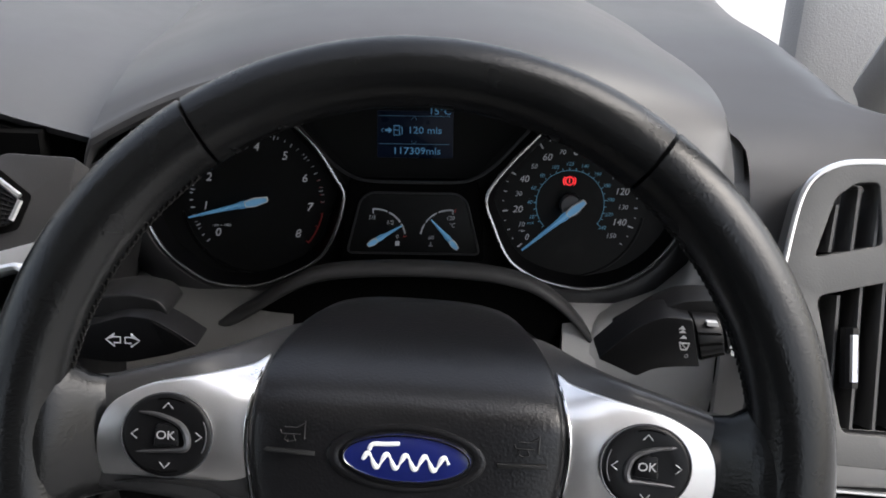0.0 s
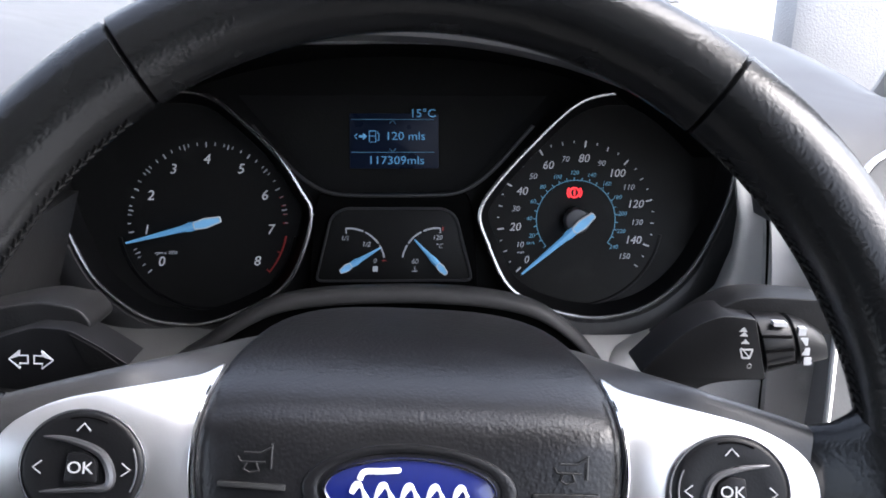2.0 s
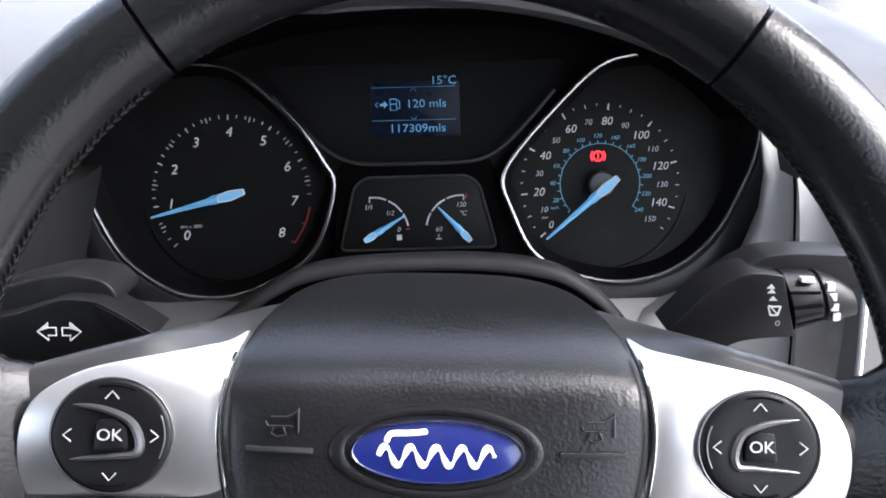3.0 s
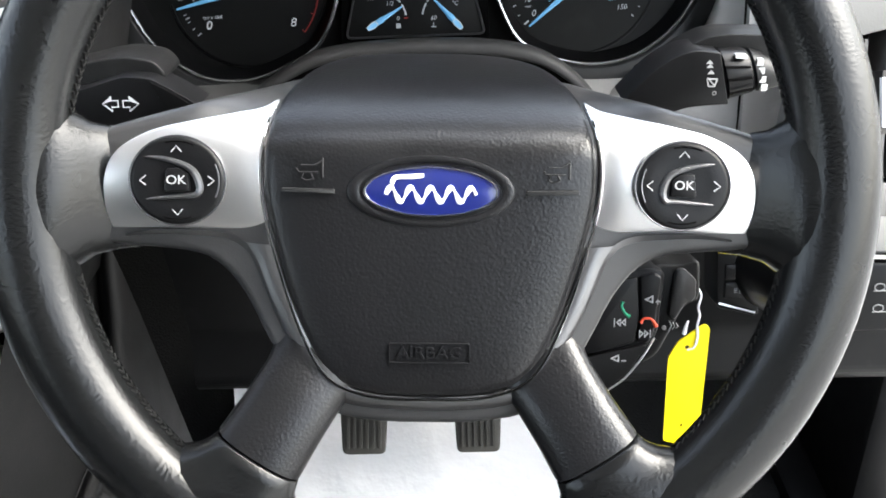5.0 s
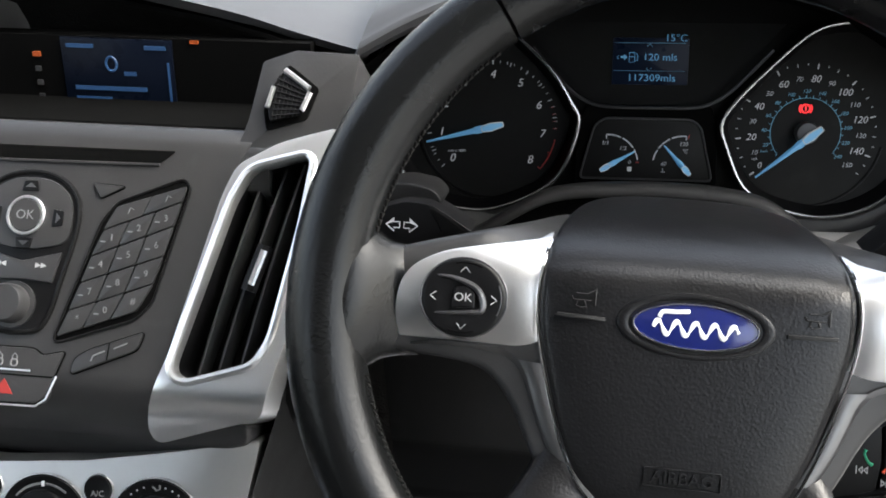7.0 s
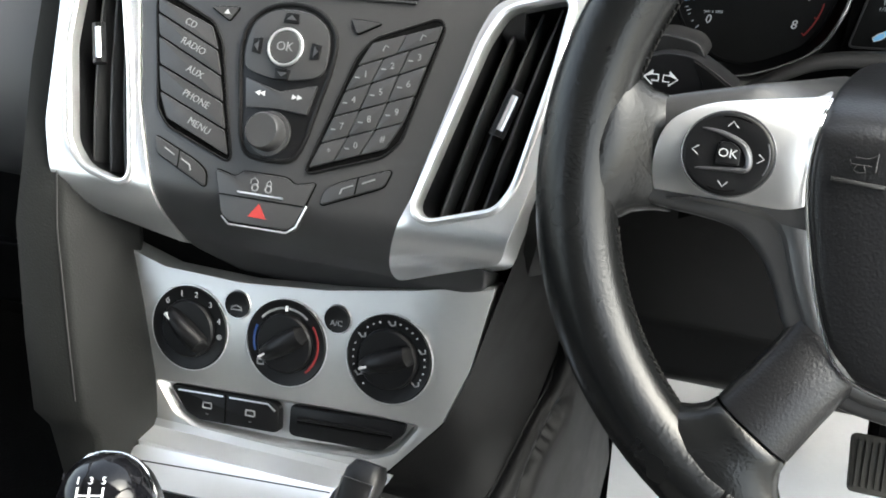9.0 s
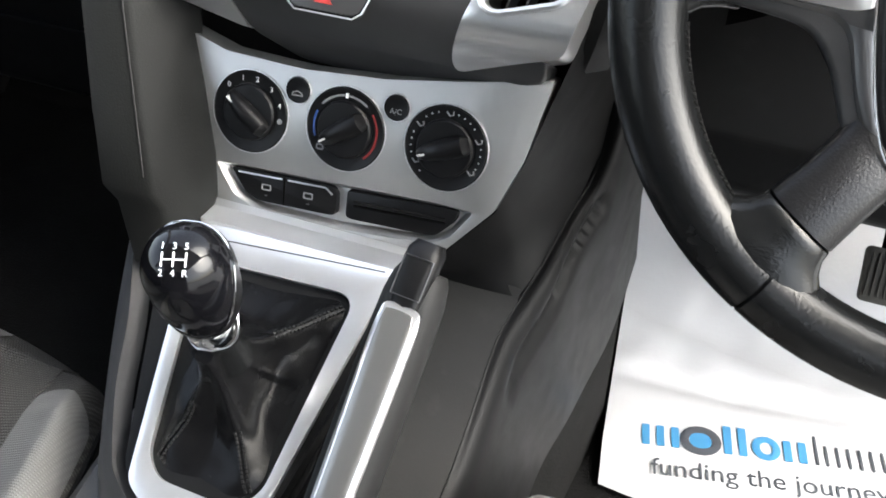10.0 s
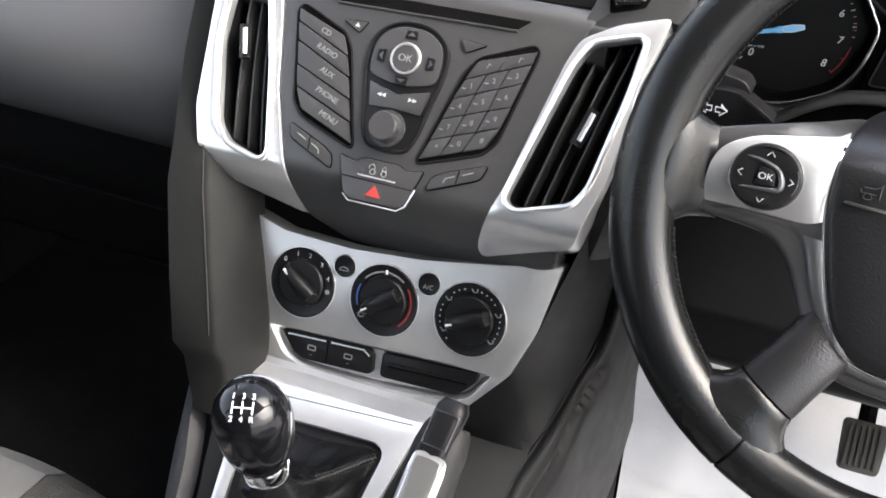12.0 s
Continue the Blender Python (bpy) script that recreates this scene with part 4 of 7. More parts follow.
ZF = -0.0155
for s in (-1, 1):
    c = PINS[s]
    line = spline([(s * x, y) for x, y in DIALS[s]], 4)
    label = "rev counter in a chrome-edged ring" if s < 0 else "speedometer in a chrome-edged ring"
    dial = part("dial", plate(inset(line, -0.001), -0.0162, ZF), FACE, cluster, label)
    part("ring", tube([(x, y, -0.0005) for x, y in line], 0.0014, 8, closed=True), DIALRING, dial, "thin silver ring")
    wall = loft([[(x, y, z) for x, y in inset(line, d)] for d, z in ((0.0005, -0.001), (0.004, -0.009), (0.0065, -0.0156))], cap0=False, cap1=False)
    part("well", wall, BLACK, dial)
    bowl = []
    for d, z in ((-0.0008, -0.002), (-0.003, 0.0005), (-0.008, 0.001), (-0.014, -0.001), (-0.021, -0.006), (-0.028, -0.016)):
        wide, thin, ring = inset(line, d), inset(line, d * 0.15), []
        for p, q in zip(wide, thin):
            f = min(1.0, max(0.0, (p[1] - 0.012) / 0.03)) if abs(p[0]) > 0.12 else 0.0     # thin under the hood
            x, y = p[0] + (q[0] - p[0]) * f, p[1] + (q[1] - p[1]) * f
            ring.append((x, y, -0.0185 if abs(x) < 0.080 + max(0.0, y + 0.04) * 0.55 and abs(x) < 0.13 else z))
        bowl.append(ring)
    bowl = loft(bowl, cap0=False, cap1=False)
    part("surround", bowl, FASCIA, dial, "charcoal moulded surround")
    part("inner_ring", tube([polar(c, 0.0525, a) + (ZF + 0.0004,) for a in range(190, 351, 4)], 0.0009, 6), BLACK, dial)
    big, small = bmesh.new(), bmesh.new()
    if s < 0:
        for k in range(0, 81, 2):
            v = k / 10
            a = 220 - 32.5 * v
            if v > 6.9:
                continue
            major = k % 5 == 0 and k % 10 in (0, 5)
            tick(big if k % 10 == 0 or k % 10 == 5 else small, c, a, 0.0445 if major else 0.0455, 0.0475, 0.0007 if major else 0.0005, ZF)
        for v in (0.5, 1.5, 2.5, 3.5, 4.5, 5.5, 6.5):
            tick(big, c, 220 - 32.5 * v, 0.0445, 0.0475, 0.0007, ZF)
        part("tick_band", big, DIALDIM, dial, "white tick marks", kind="stuff", smooth=0)
        part("tick_band", small, DIALDIM, dial, "white tick marks", kind="stuff", smooth=0)
        red = bmesh.new()
        for k in range(71, 80):
            tick(red, c, 220 - 3.25 * k - 1.6, 0.0465, 0.0475, 0.0027, ZF)
        for v in (6.2, 6.4, 6.6, 6.8, 7.5, 8.0):
            tick(red, c, 220 - 32.5 * v, 0.0448, 0.0475, 0.0007, ZF)
        part("red_zone", red, REDPRINT, dial, "red limit band", smooth=0)
        for v in range(9):
            x, y = polar(c, 0.0372, 220 - 32.5 * v)
            lettering(str(v), 0.0083, DIALWHITE, dial, x, y, ZF, shear=0.2, name="numeral")
        lettering("rpm x 1000", 0.0028, DIALDIM, dial, c[0] - 0.0255, c[1] - 0.0185, ZF, shear=0.2)
        needle(dial, *c, 194.0, 0.0480)
    else:
        for v in range(0, 151, 5):
            a = 221 - 1.72 * v
            tick(big if v % 20 == 0 else small, c, a, 0.0440 if v % 20 == 0 else (0.0455 if v % 10 == 0 else 0.0465), 0.0478, 0.0009 if v % 20 == 0 else 0.0006, ZF)
        part("tick_band", big, DIALWHITE, dial, "white tick marks", kind="stuff", smooth=0)
        part("tick_band", small, DIALDIM, dial, "white tick marks", kind="stuff", smooth=0)
        for v in range(0, 151, 10):
            if v == 0:
                continue
            x, y = polar(c, 0.0372, 221 - 1.72 * v)
            lettering(str(v), 0.0068 if v % 20 == 0 else 0.0048, DIALWHITE if v % 20 == 0 else DIALDIM, dial, x, y, ZF, shear=0.2, name="numeral")
        lettering("0", 0.0062, DIALWHITE, dial, *polar(c, 0.0385, 219), ZF, shear=0.2, name="numeral")
        for v in range(20, 241, 20):
            x, y = polar(c, 0.0285, 221 - 1.72 * v / 1.609)
            lettering(str(v), 0.0036, DIALBLUE, dial, x, y, ZF, shear=0.2, name="numeral")
        blue = bmesh.new()
        for k in range(0, 241, 10):
            tick(blue, c, 221 - 1.72 * k / 1.609, 0.0240, 0.0258, 0.0005, ZF)
        for k in range(0, 240, 5):
            tick(blue, c, 221 - 1.72 * (k + 2.5) / 1.609, 0.0238, 0.0242, 0.0023, ZF)
        part("inner_scale", blue, DIALBLUE, dial, "pale blue kilometre scale", kind="stuff", smooth=0)
        lettering("mph", 0.0024, DIALDIM, dial, c[0] - 0.0335, c[1] - 0.0195, ZF, shear=0.2)
        lettering("km/h", 0.0024, DIALBLUE, dial, c[0] - 0.0275, c[1] - 0.0140, ZF, shear=0.2)
        part("needle_hub", turned([(0.0078, ZF), (0.0078, -0.0085), (0.0068, -0.0072), (0.001, -0.0070)], 32, *c), GUNMETAL, dial)
        needle(dial, c[0] + 0.0020, c[1] - 0.0020, 219.8, 0.0465)
        lx, ly = c[0] - 0.0010, c[1] + 0.0165
        lamp = part("brake_lamp", tube([(lx + 0.0028 * math.cos(radians(a)), ly + 0.0028 * math.sin(radians(a)), ZF) for a in range(0, 360, 20)], 0.0006, 5, closed=True), LAMPRED, dial, "lit red brake warning lamp")
        part("bracket", tube([(lx + 0.0042 * math.cos(radians(a)), ly + 0.0042 * math.sin(radians(a)), ZF) for a in range(-42, 43, 7)], 0.0005, 5), LAMPRED, lamp)
        part("bracket", tube([(lx + 0.0042 * math.cos(radians(a)), ly + 0.0042 * math.sin(radians(a)), ZF) for a in range(138, 223, 7)], 0.0005, 5), LAMPRED, lamp)
        part("stroke", box(lx - 0.0004, lx + 0.0004, ly - 0.0016, ly + 0.0018, ZF - 0.0002, ZF + 0.0005), LAMPRED, lamp)

# trip display
part("display_lens", plate(fillet([(-0.0740, 0.0700), (-0.0560, 0.0431), (-0.0294, 0.0316), (0.028, 0.0312), (0.0500, 0.0445), (0.072, 0.0700)], 0.004), -0.0156, -0.0148), GREY, cluster, "grey lens behind the trip display")
part("display_panel", plate([(-0.092, 0.075), (-0.043, 0.0185), (0.043, 0.0185), (0.092, 0.075)], -0.0165, -0.0152), CHAR, cluster, "dark face behind the trip display")
display = part("trip_display", plate(fillet(rect(0.0528, 0.0325, -0.0011, 0.0458), 0.0008), -0.016, -0.0140, 0.0003), LCD, cluster, "dark blue lit trip display", m=pose(0.0015, 0.0022, 0))
for y in (0.0586, 0.0392):
    part("rule", box(-0.0265, 0.0228, y - 0.0002, y + 0.0002, -0.0141, -0.0137), BLUEPRINT, display)
lettering("15°C", 0.0068, LCDTEXT, display, 0.0160, 0.0620, -0.0137, wide=1.1)
lettering("120 mls", 0.0068, LCDTEXT, display, 0.0055, 0.0486, -0.0137, wide=1.12)
lettering("117309mls", 0.0068, LCDTEXT, display, 0.0, 0.0342, -0.0137, wide=1.14)
part("pump_symbol", plate(rect(0.0042, 0.0070, -0.0140, 0.0486), -0.0141, -0.0136, holes=[rect(0.0034, 0.0024, -0.0140, 0.0503), rect(0.0034, 0.0032, -0.0140, 0.0470)]), LCDTEXT, display)
part("hose", tube([(-0.0112, 0.0515, -0.0137), (-0.0102, 0.0500, -0.0137), (-0.0102, 0.0462, -0.0137), (-0.0116, 0.0462, -0.0137)], 0.0003, 5), LCDTEXT, display)
part("arrow", plate([(-0.0220, 0.0493), (-0.0196, 0.0493), (-0.0196, 0.0508), (-0.0172, 0.0486), (-0.0196, 0.0464), (-0.0196, 0.0479), (-0.0220, 0.0479)], -0.0141, -0.0137), LCDTEXT, display)
part("chevron", chevron(-0.0240, 0.0486, 90, 0.0014), LCDTEXT, display, m=pose(0, 0, -0.0138))
part("chevron", chevron(-0.0020, 0.0572, 0, 0.0018), BLUEPRINT, display, m=pose(0, 0, -0.0138))
part("chevron", chevron(-0.0020, 0.0402, 180, 0.0018), BLUEPRINT, display, m=pose(0, 0, -0.0138))

# small fuel and heat gauges
boxline = fillet([(-0.0465, -0.0345), (-0.037, 0.0035), (-0.030, 0.0085), (0.030, 0.0085), (0.037, 0.0035), (0.0465, -0.0345)], 0.004)
gauges = part("gauge_box", plate(boxline, -0.008, -0.0050, 0.0005), FACE, cluster, "fuel and temperature gauges")
part("frame", tube([(x, y, -0.0045) for x, y in boxline], 0.0008, 6, closed=True), BEZEL, gauges)
for s, c in ((-1, (-0.0265, -0.0243)), (1, (0.0258, -0.0243))):
    arc = bmesh.new()
    r = 0.0210
    a0, a1 = (95, 10) if s < 0 else (85, 170)
    n = 24
    for k in range(n):
        a = a0 + (a1 - a0) * (k + 0.5) / n
        if k in (8, 17):
            continue
        tick(arc, c, a, r - 0.0005, r + 0.0005, 0.00115, -0.005)
    tick(arc, c, a0, r - 0.003, r, 0.0006, -0.005)
    part("scale", arc, DIALDIM, gauges, smooth=0)
    redtick = bmesh.new()
    tick(redtick, c, a1 - 5 if s < 0 else a0 - 4, r - 0.0015, r + 0.001, 0.0008, -0.005)
    part("limit", redtick, REDPRINT, gauges, smooth=0)
    needle(gauges, -0.0279 if s < 0 else 0.0280, -0.0266 if s < 0 else -0.0272, 30.6 if s < 0 else 132.6, 0.0232, hub=0.0042, w=0.0015, z=-0.0045)
for w, x, y in (("1/1", -0.0290, -0.0092), ("1/2", -0.0165, -0.0129), ("0", -0.0115, -0.0228), ("120", 0.0257, -0.0090), ("°C", 0.0268, -0.0141), ("60", 0.0123, -0.0232)):
    lettering(w, 0.0040, DIALDIM, gauges, x, y, -0.005, shear=0.2)
part("pump_mark", plate(rect(0.0030, 0.0032, -0.0112, -0.0275), -0.0052, -0.0048), DIALDIM, gauges)
part("heat_mark", plate([(0.0105, -0.0292), (0.0139, -0.0292), (0.0139, -0.0287), (0.0124, -0.0287), (0.0124, -0.0262), (0.0120, -0.0262), (0.0120, -0.0287), (0.0105, -0.0287)], -0.0052, -0.0048), DIALDIM, gauges)

# ---- centre stack: audio unit ----
STACK = pose(-0.356, 0.045, 0.588, 57)
audio = thing("audio_unit", "charcoal audio panel with keypad and round control pad", "car stereo", STACK)
fascia = [(-0.122, 0.102), (-0.1035, 0.0697), (-0.0895, 0.0047), (-0.0690, -0.054), (-0.0600, -0.0745), (-0.035, -0.0850), (0.020, -0.0875), (0.0777, -0.0840), (0.1285, -0.0700), (0.132, -0.058), (0.0755, -0.0700), (0.0885, -0.0271), (0.1085, 0.063), (0.1150, 0.0795), (0.126, 0.102)]


def rolled(bm):
    """Rolls the lower end of a panel under."""
    for v in (-0.038, -0.043, -0.048, -0.054, -0.060, -0.066, -0.072, -0.078, -0.084):
        bmesh.ops.bisect_plane(bm, geom=list(bm.verts) + list(bm.edges) + list(bm.faces), plane_co=(0, v, 0), plane_no=(0, 1, 0))
    for q in bm.verts:
        q.co.z -= 27.0 * max(0.0, -0.038 - q.co.y) ** 2
    return bm


def bent_fascia():
    """The fascia, rolled under along its lower edge and back along its upper one."""
    bm = rolled(plate(fillet(fascia, 0.004), -0.035, 0.0, 0.0015))
    for v in (0.090, 0.096):
        bmesh.ops.bisect_plane(bm, geom=list(bm.verts) + list(bm.edges) + list(bm.faces), plane_co=(0, v, 0), plane_no=(0, 1, 0))
    for q in bm.verts:
        q.co.z -= 40.0 * max(0.0, q.co.y - 0.088) ** 2
    return bm


part("fascia", bent_fascia(), FASCIA, audio, "charcoal plastic fascia")
part("slot", plate(fillet([(-0.0685, 0.0845), (-0.0600, 0.0762), (0.0705, 0.0782), (0.0790, 0.0855)], 0.001), -0.004, 0.0008), MATT, audio, "black disc slot")
part("slot_lip", tube([(-0.061, 0.0755, 0.0004), (0.071, 0.0775, 0.0004)], 0.0010, 6), FASCIA, audio)


# five source keys in a slanting bank, mirrored for the number keys
left = [(-0.0885, 0.0665), (-0.0869, 0.0571), (-0.0837, 0.0435), (-0.0800, 0.0268), (-0.0763, 0.0114), (-0.0690, -0.0040)]
right = [(-0.0500, 0.0530), (-0.0440, 0.0390), (-0.0389, 0.0243), (-0.0349, 0.0096), (-0.0303, -0.0059), (-0.0255, -0.0205)]
bank = [(-0.0905, 0.0655), (-0.0860, 0.0705), (-0.0500, 0.0555), (-0.0420, 0.0440), (-0.0235, -0.0215), (-0.0260, -0.0235), (-0.0680, -0.0085), (-0.0765, 0.0010)]
for s in (-1, 1):
    line = fillet([(-s * x, y) for x, y in bank], 0.004)
    part("key_bank", plate(line, -0.002, 0.0006, 0.0004), MATT, audio)
part("bank_rim", tube([(x, y, 0.0006) for x, y in fillet(bank, 0.004)], 0.0008, 6, closed=True), CHAR, audio)
part("bank_rim", tube([(-x, y, 0.0006) for x, y in fillet(bank, 0.004)], 0.0008, 6, closed=True), CHAR, audio)
for k, word in enumerate(("CD", "RADIO", "AUX", "PHONE", "MENU")):
    q = [left[k + 1], right[k + 1], right[k], left[k]]
    key = part("key", plate(fillet(inset(q, 0.0005), 0.0015), 0.0, 0.0022, 0.0006), FASCIA, audio, "charcoal source key")
    c = between(between(q[0], q[1], 0.58), between(q[3], q[2], 0.58), 0.5)
    lettering(word, 0.0058, DIMWHITE, key, c[0], c[1], 0.0023, turn=-20, shear=0.1)
grid = [["C", "J"], ["1", "2", "3"], ["4", "5", "6"], ["7", "8", "9"], ["*", "0", "#"]]
for k, row in enumerate(grid):
    a0, a1, b0, b1 = (-right[k][0], right[k][1]), (-left[k][0], left[k][1]), (-right[k + 1][0], right[k + 1][1]), (-left[k + 1][0], left[k + 1][1])
    n = len(row)
    for j, ch in enumerate(row):
        q = [between(b0, b1, j / n), between(b0, b1, (j + 1) / n), between(a0, a1, (j + 1) / n), between(a0, a1, j / n)]
        key = part("key", plate(fillet(inset(q, 0.0005), 0.0012), 0.0, 0.0022, 0.0006), FASCIA, audio, "charcoal number key")
        c = between(between(q[0], q[1], 0.55), between(q[3], q[2], 0.55), 0.5)
        if k:
            lettering(ch, 0.0052, DIMWHITE, key, c[0], c[1], 0.0023, turn=12, shear=0.1)
            if ch not in "*#":
                part("mark", box(c[0] - 0.0060, c[0] - 0.0032, c[1] - 0.0026, c[1] - 0.0018, 0.0021, 0.0023), DIMWHITE, key)
        else:
            part("mark", tube([(c[0] - 0.001, c[1] - 0.0015, 0.0023), (c[0], c[1] + 0.002, 0.0023), (c[0] + 0.002, c[1] + 0.001, 0.0023)], 0.0003, 5), DIMWHITE, key)
for s in (-1, 1):
    tri = fillet([(s * 0.0350, 0.0650), (s * 0.0530, 0.0640), (s * 0.0400, 0.0570)], 0.0015)
    tk = part("key", plate(tri, -0.001, 0.0018, 0.0006), FASCIA, audio, "three-cornered key")
    part("key_gap", tube([(x, y, 0.0003) for x, y in tri], 0.0007, 5, closed=True), MATT, tk)
    if s < 0:
        part("mark", plate([(-0.0440, 0.0605), (-0.0400, 0.0605), (-0.0420, 0.0632)], 0.0017, 0.0020), SIGN, tk)
    low = fillet([(s * 0.0745, -0.0145), (s * 0.0715, -0.0245), (s * 0.0360, -0.0400), (s * 0.0375, -0.0310), (s * 0.0450, -0.0260)], 0.003)
    lk = part("phone_key", plate(low, -0.001, 0.0020, 0.0007), FASCIA, audio, "phone key with a white mark")
    part("key_gap", tube([(x, y, 0.0003) for x, y in low], 0.0008, 5, closed=True), MATT, lk)
    part("key_split", tube([(s * 0.0562, -0.0212, 0.0019), (s * 0.0556, -0.0312, 0.0019)], 0.0005, 5), MATT, lk)
    part("mark", tube([(s * 0.0470, -0.0320, 0.0022), (s * 0.0480, -0.0290, 0.0022), (s * 0.0540, -0.0262, 0.0022)], 0.0005, 5), DIMWHITE, lk)
    part("mark", tube([(s * 0.0590, -0.0245, 0.0022), (s * 0.0660, -0.0212, 0.0022)], 0.0005, 5), DIMWHITE, lk)

nav = spline([(-0.0289, 0.0389), (-0.0271, 0.056), (-0.0162, 0.0665), (0, 0.0700), (0.0162, 0.0665), (0.0271, 0.056), (0.0289, 0.0389), (0.0235, 0.0100), (0.0190, -0.0100), (0.0110, -0.0185), (-0.0110, -0.0185), (-0.0190, -0.0100), (-0.0235, 0.0100)], 4)
pad_nav = part("control_pad", plate(nav, -0.002, 0.0012, 0.0008), BLACK, audio, "arched control pad")
part("pad_rim", tube([(x, y, 0.0010) for x, y in nav], 0.0014, 8, closed=True), CHAR, pad_nav)
cross = spline([(-0.0245, 0.0330), (-0.0240, 0.0540), (-0.0140, 0.0640), (0, 0.0665), (0.0140, 0.0640), (0.0240, 0.0540), (0.0245, 0.0330), (0.012, 0.0275), (0, 0.0262), (-0.012, 0.0275)], 4)
dpad = part("direction_pad", plate(cross, 0.0, 0.0028, 0.0008), FASCIA, pad_nav)
okk = part("ok_button", turned([(0.0098, 0.0), (0.0098, 0.0042), (0.0088, 0.0050), (0.002, 0.0048)], 36, -0.0004, 0.0446), FASCIA, dpad)
part("ok_ring", tube([(x - 0.0004, y + 0.0446, 0.0042) for x, y in ellipse(0.0102, 0.0102, 40)], 0.0010, 6, closed=True), SILVER, dpad, "chrome ring")
lettering("OK", 0.0072, DIMWHITE, okk, -0.0004, 0.0446, 0.0050)
for x, y, a in ((0, 0.0615, 0), (0, 0.0295, 180), (-0.0185, 0.0440, 90), (0.0180, 0.0440, -90)):
    m = pose(x, y, 0, 0, 0, a)
    part("pad_key", plate(fillet([(m @ Vector(p)).xy[:] for p in ((-0.0050, -0.0030, 0), (0.0050, -0.0030, 0), (0.0040, 0.0030, 0), (-0.0040, 0.0030, 0))], 0.0008), 0.002, 0.0036, 0.0005), BLACK, dpad)
    part("mark", plate([(m @ Vector(p)).xy[:] for p in ((-0.0030, -0.0010, 0), (0.0030, -0.0010, 0), (0, 0.0016, 0))], 0.0035, 0.0038), LEG, dpad)
band = part("seek_keys", plate(fillet([(-0.0225, 0.0255), (0, 0.0195), (0.0225, 0.0255), (0.0190, 0.0085), (0, 0.0098), (-0.0190, 0.0085)], 0.001), 0.0, 0.0026, 0.0006), FASCIA, pad_nav, "seek key rocker")
for s in (-1, 1):
    for d in (0, 0.0032):
        part("mark", plate([(s * (0.0085 + d), 0.0160), (s * (0.0085 + d), 0.0190), (s * (0.0117 + d), 0.0175)], 0.0025, 0.0028), SIGN, band)
part("volume_knob", turned([(0.0128, 0.0), (0.0128, 0.003), (0.0106, 0.0035), (0.0104, 0.0115), (0.0094, 0.0130), (0.001, 0.0126)], 40, -0.0015, -0.0045), FASCIA, pad_nav, "round black volume knob")

hz_line = fillet([(-0.0310, -0.0285), (-0.0180, -0.0315), (-0.0130, -0.0275), (0.0140, -0.0275), (0.0190, -0.0310), (0.0315, -0.0280), (0.0235, -0.0530), (0.0190, -0.0565), (-0.0170, -0.0570), (-0.0225, -0.0530)], 0.002)
hz = part("hazard_key", plate(hz_line, -0.020, 0.0022, 0.0006), FASCIA, audio, "hazard and lock key")
part("key_gap", tube([(x, y, 0.0004) for x, y in hz_line], 0.0008, 5, closed=True), MATT, hz)
part("bright_edge", tube([(-0.0225, -0.0545, 0.0012), (-0.0175, -0.0584, 0.0012), (0.0190, -0.0580, 0.0012), (0.0242, -0.0540, 0.0012), (0.0285, -0.0415, 0.0012)], 0.0006, 5), SILVER, hz)
part("bright_edge", box(-0.0145, 0.0140, -0.0400, -0.0390, 0.0015, 0.0028), SILVER, hz)
part("key_gap", box(-0.0255, 0.0268, -0.0426, -0.0418, 0.0015, 0.0024), MATT, hz)
part("triangle", plate([(-0.0055, -0.0525), (0.0060, -0.0525), (0.0002, -0.0445)], 0.0020, 0.0026), REDPRINT, hz, "red triangle")
for x, lift in ((-0.0042, 0.0016), (0.0042, 0.0)):
    part("mark", tube([(x + 0.0019 * math.cos(radians(a)), -0.0358 + 0.0019 * math.sin(radians(a)), 0.0024) for a in range(0, 360, 30)], 0.0005, 5, closed=True), DIMWHITE, hz)
    part("mark", tube([(x - 0.0013 - lift, -0.0340, 0.0024), (x - 0.0013 - lift, -0.0322 + lift / 4, 0.0024), (x - lift / 2, -0.0308 + lift / 4, 0.0024), (x + 0.0013, -0.0322, 0.0024), (x + 0.0013, -0.0340, 0.0024)], 0.00035, 5), DIMWHITE, hz)

# ---- centre air vents ----
outer_r = [(0.1694, 0.1035), (0.1375, 0.0935), (0.1147, 0.0800), (0.1081, 0.063), (0.088, -0.0271), (0.0739, -0.0683), (0.0765, -0.0737), (0.1247, -0.0596), (0.1411, -0.0553), (0.1544, -0.0022), (0.1590, 0.0556)]
inner_r = [(0.1551, 0.0868), (0.1231, 0.077), (0.115, 0.0605), (0.0914, -0.0328), (0.0982, -0.038), (0.1342, -0.0263), (0.1411, -0.0131), (0.1514, 0.049)]
outer_l = [(-0.1640, 0.1035), (-0.1597, 0.0866), (-0.1520, -0.0167), (-0.1410, -0.0507), (-0.1231, -0.0622), (-0.0603, -0.0745), (-0.069, -0.054), (-0.0898, 0.0047), (-0.1038, 0.0697), (-0.1187, 0.0898), (-0.128, 0.0985)]
inner_l = [(-0.1443, 0.0842), (-0.1446, 0.0337), (-0.131, -0.025), (-0.1189, -0.0373), (-0.0930, -0.0437), (-0.0878, -0.0400), (-0.1015, 0.0207), (-0.1174, 0.0756), (-0.1304, 0.0875)]


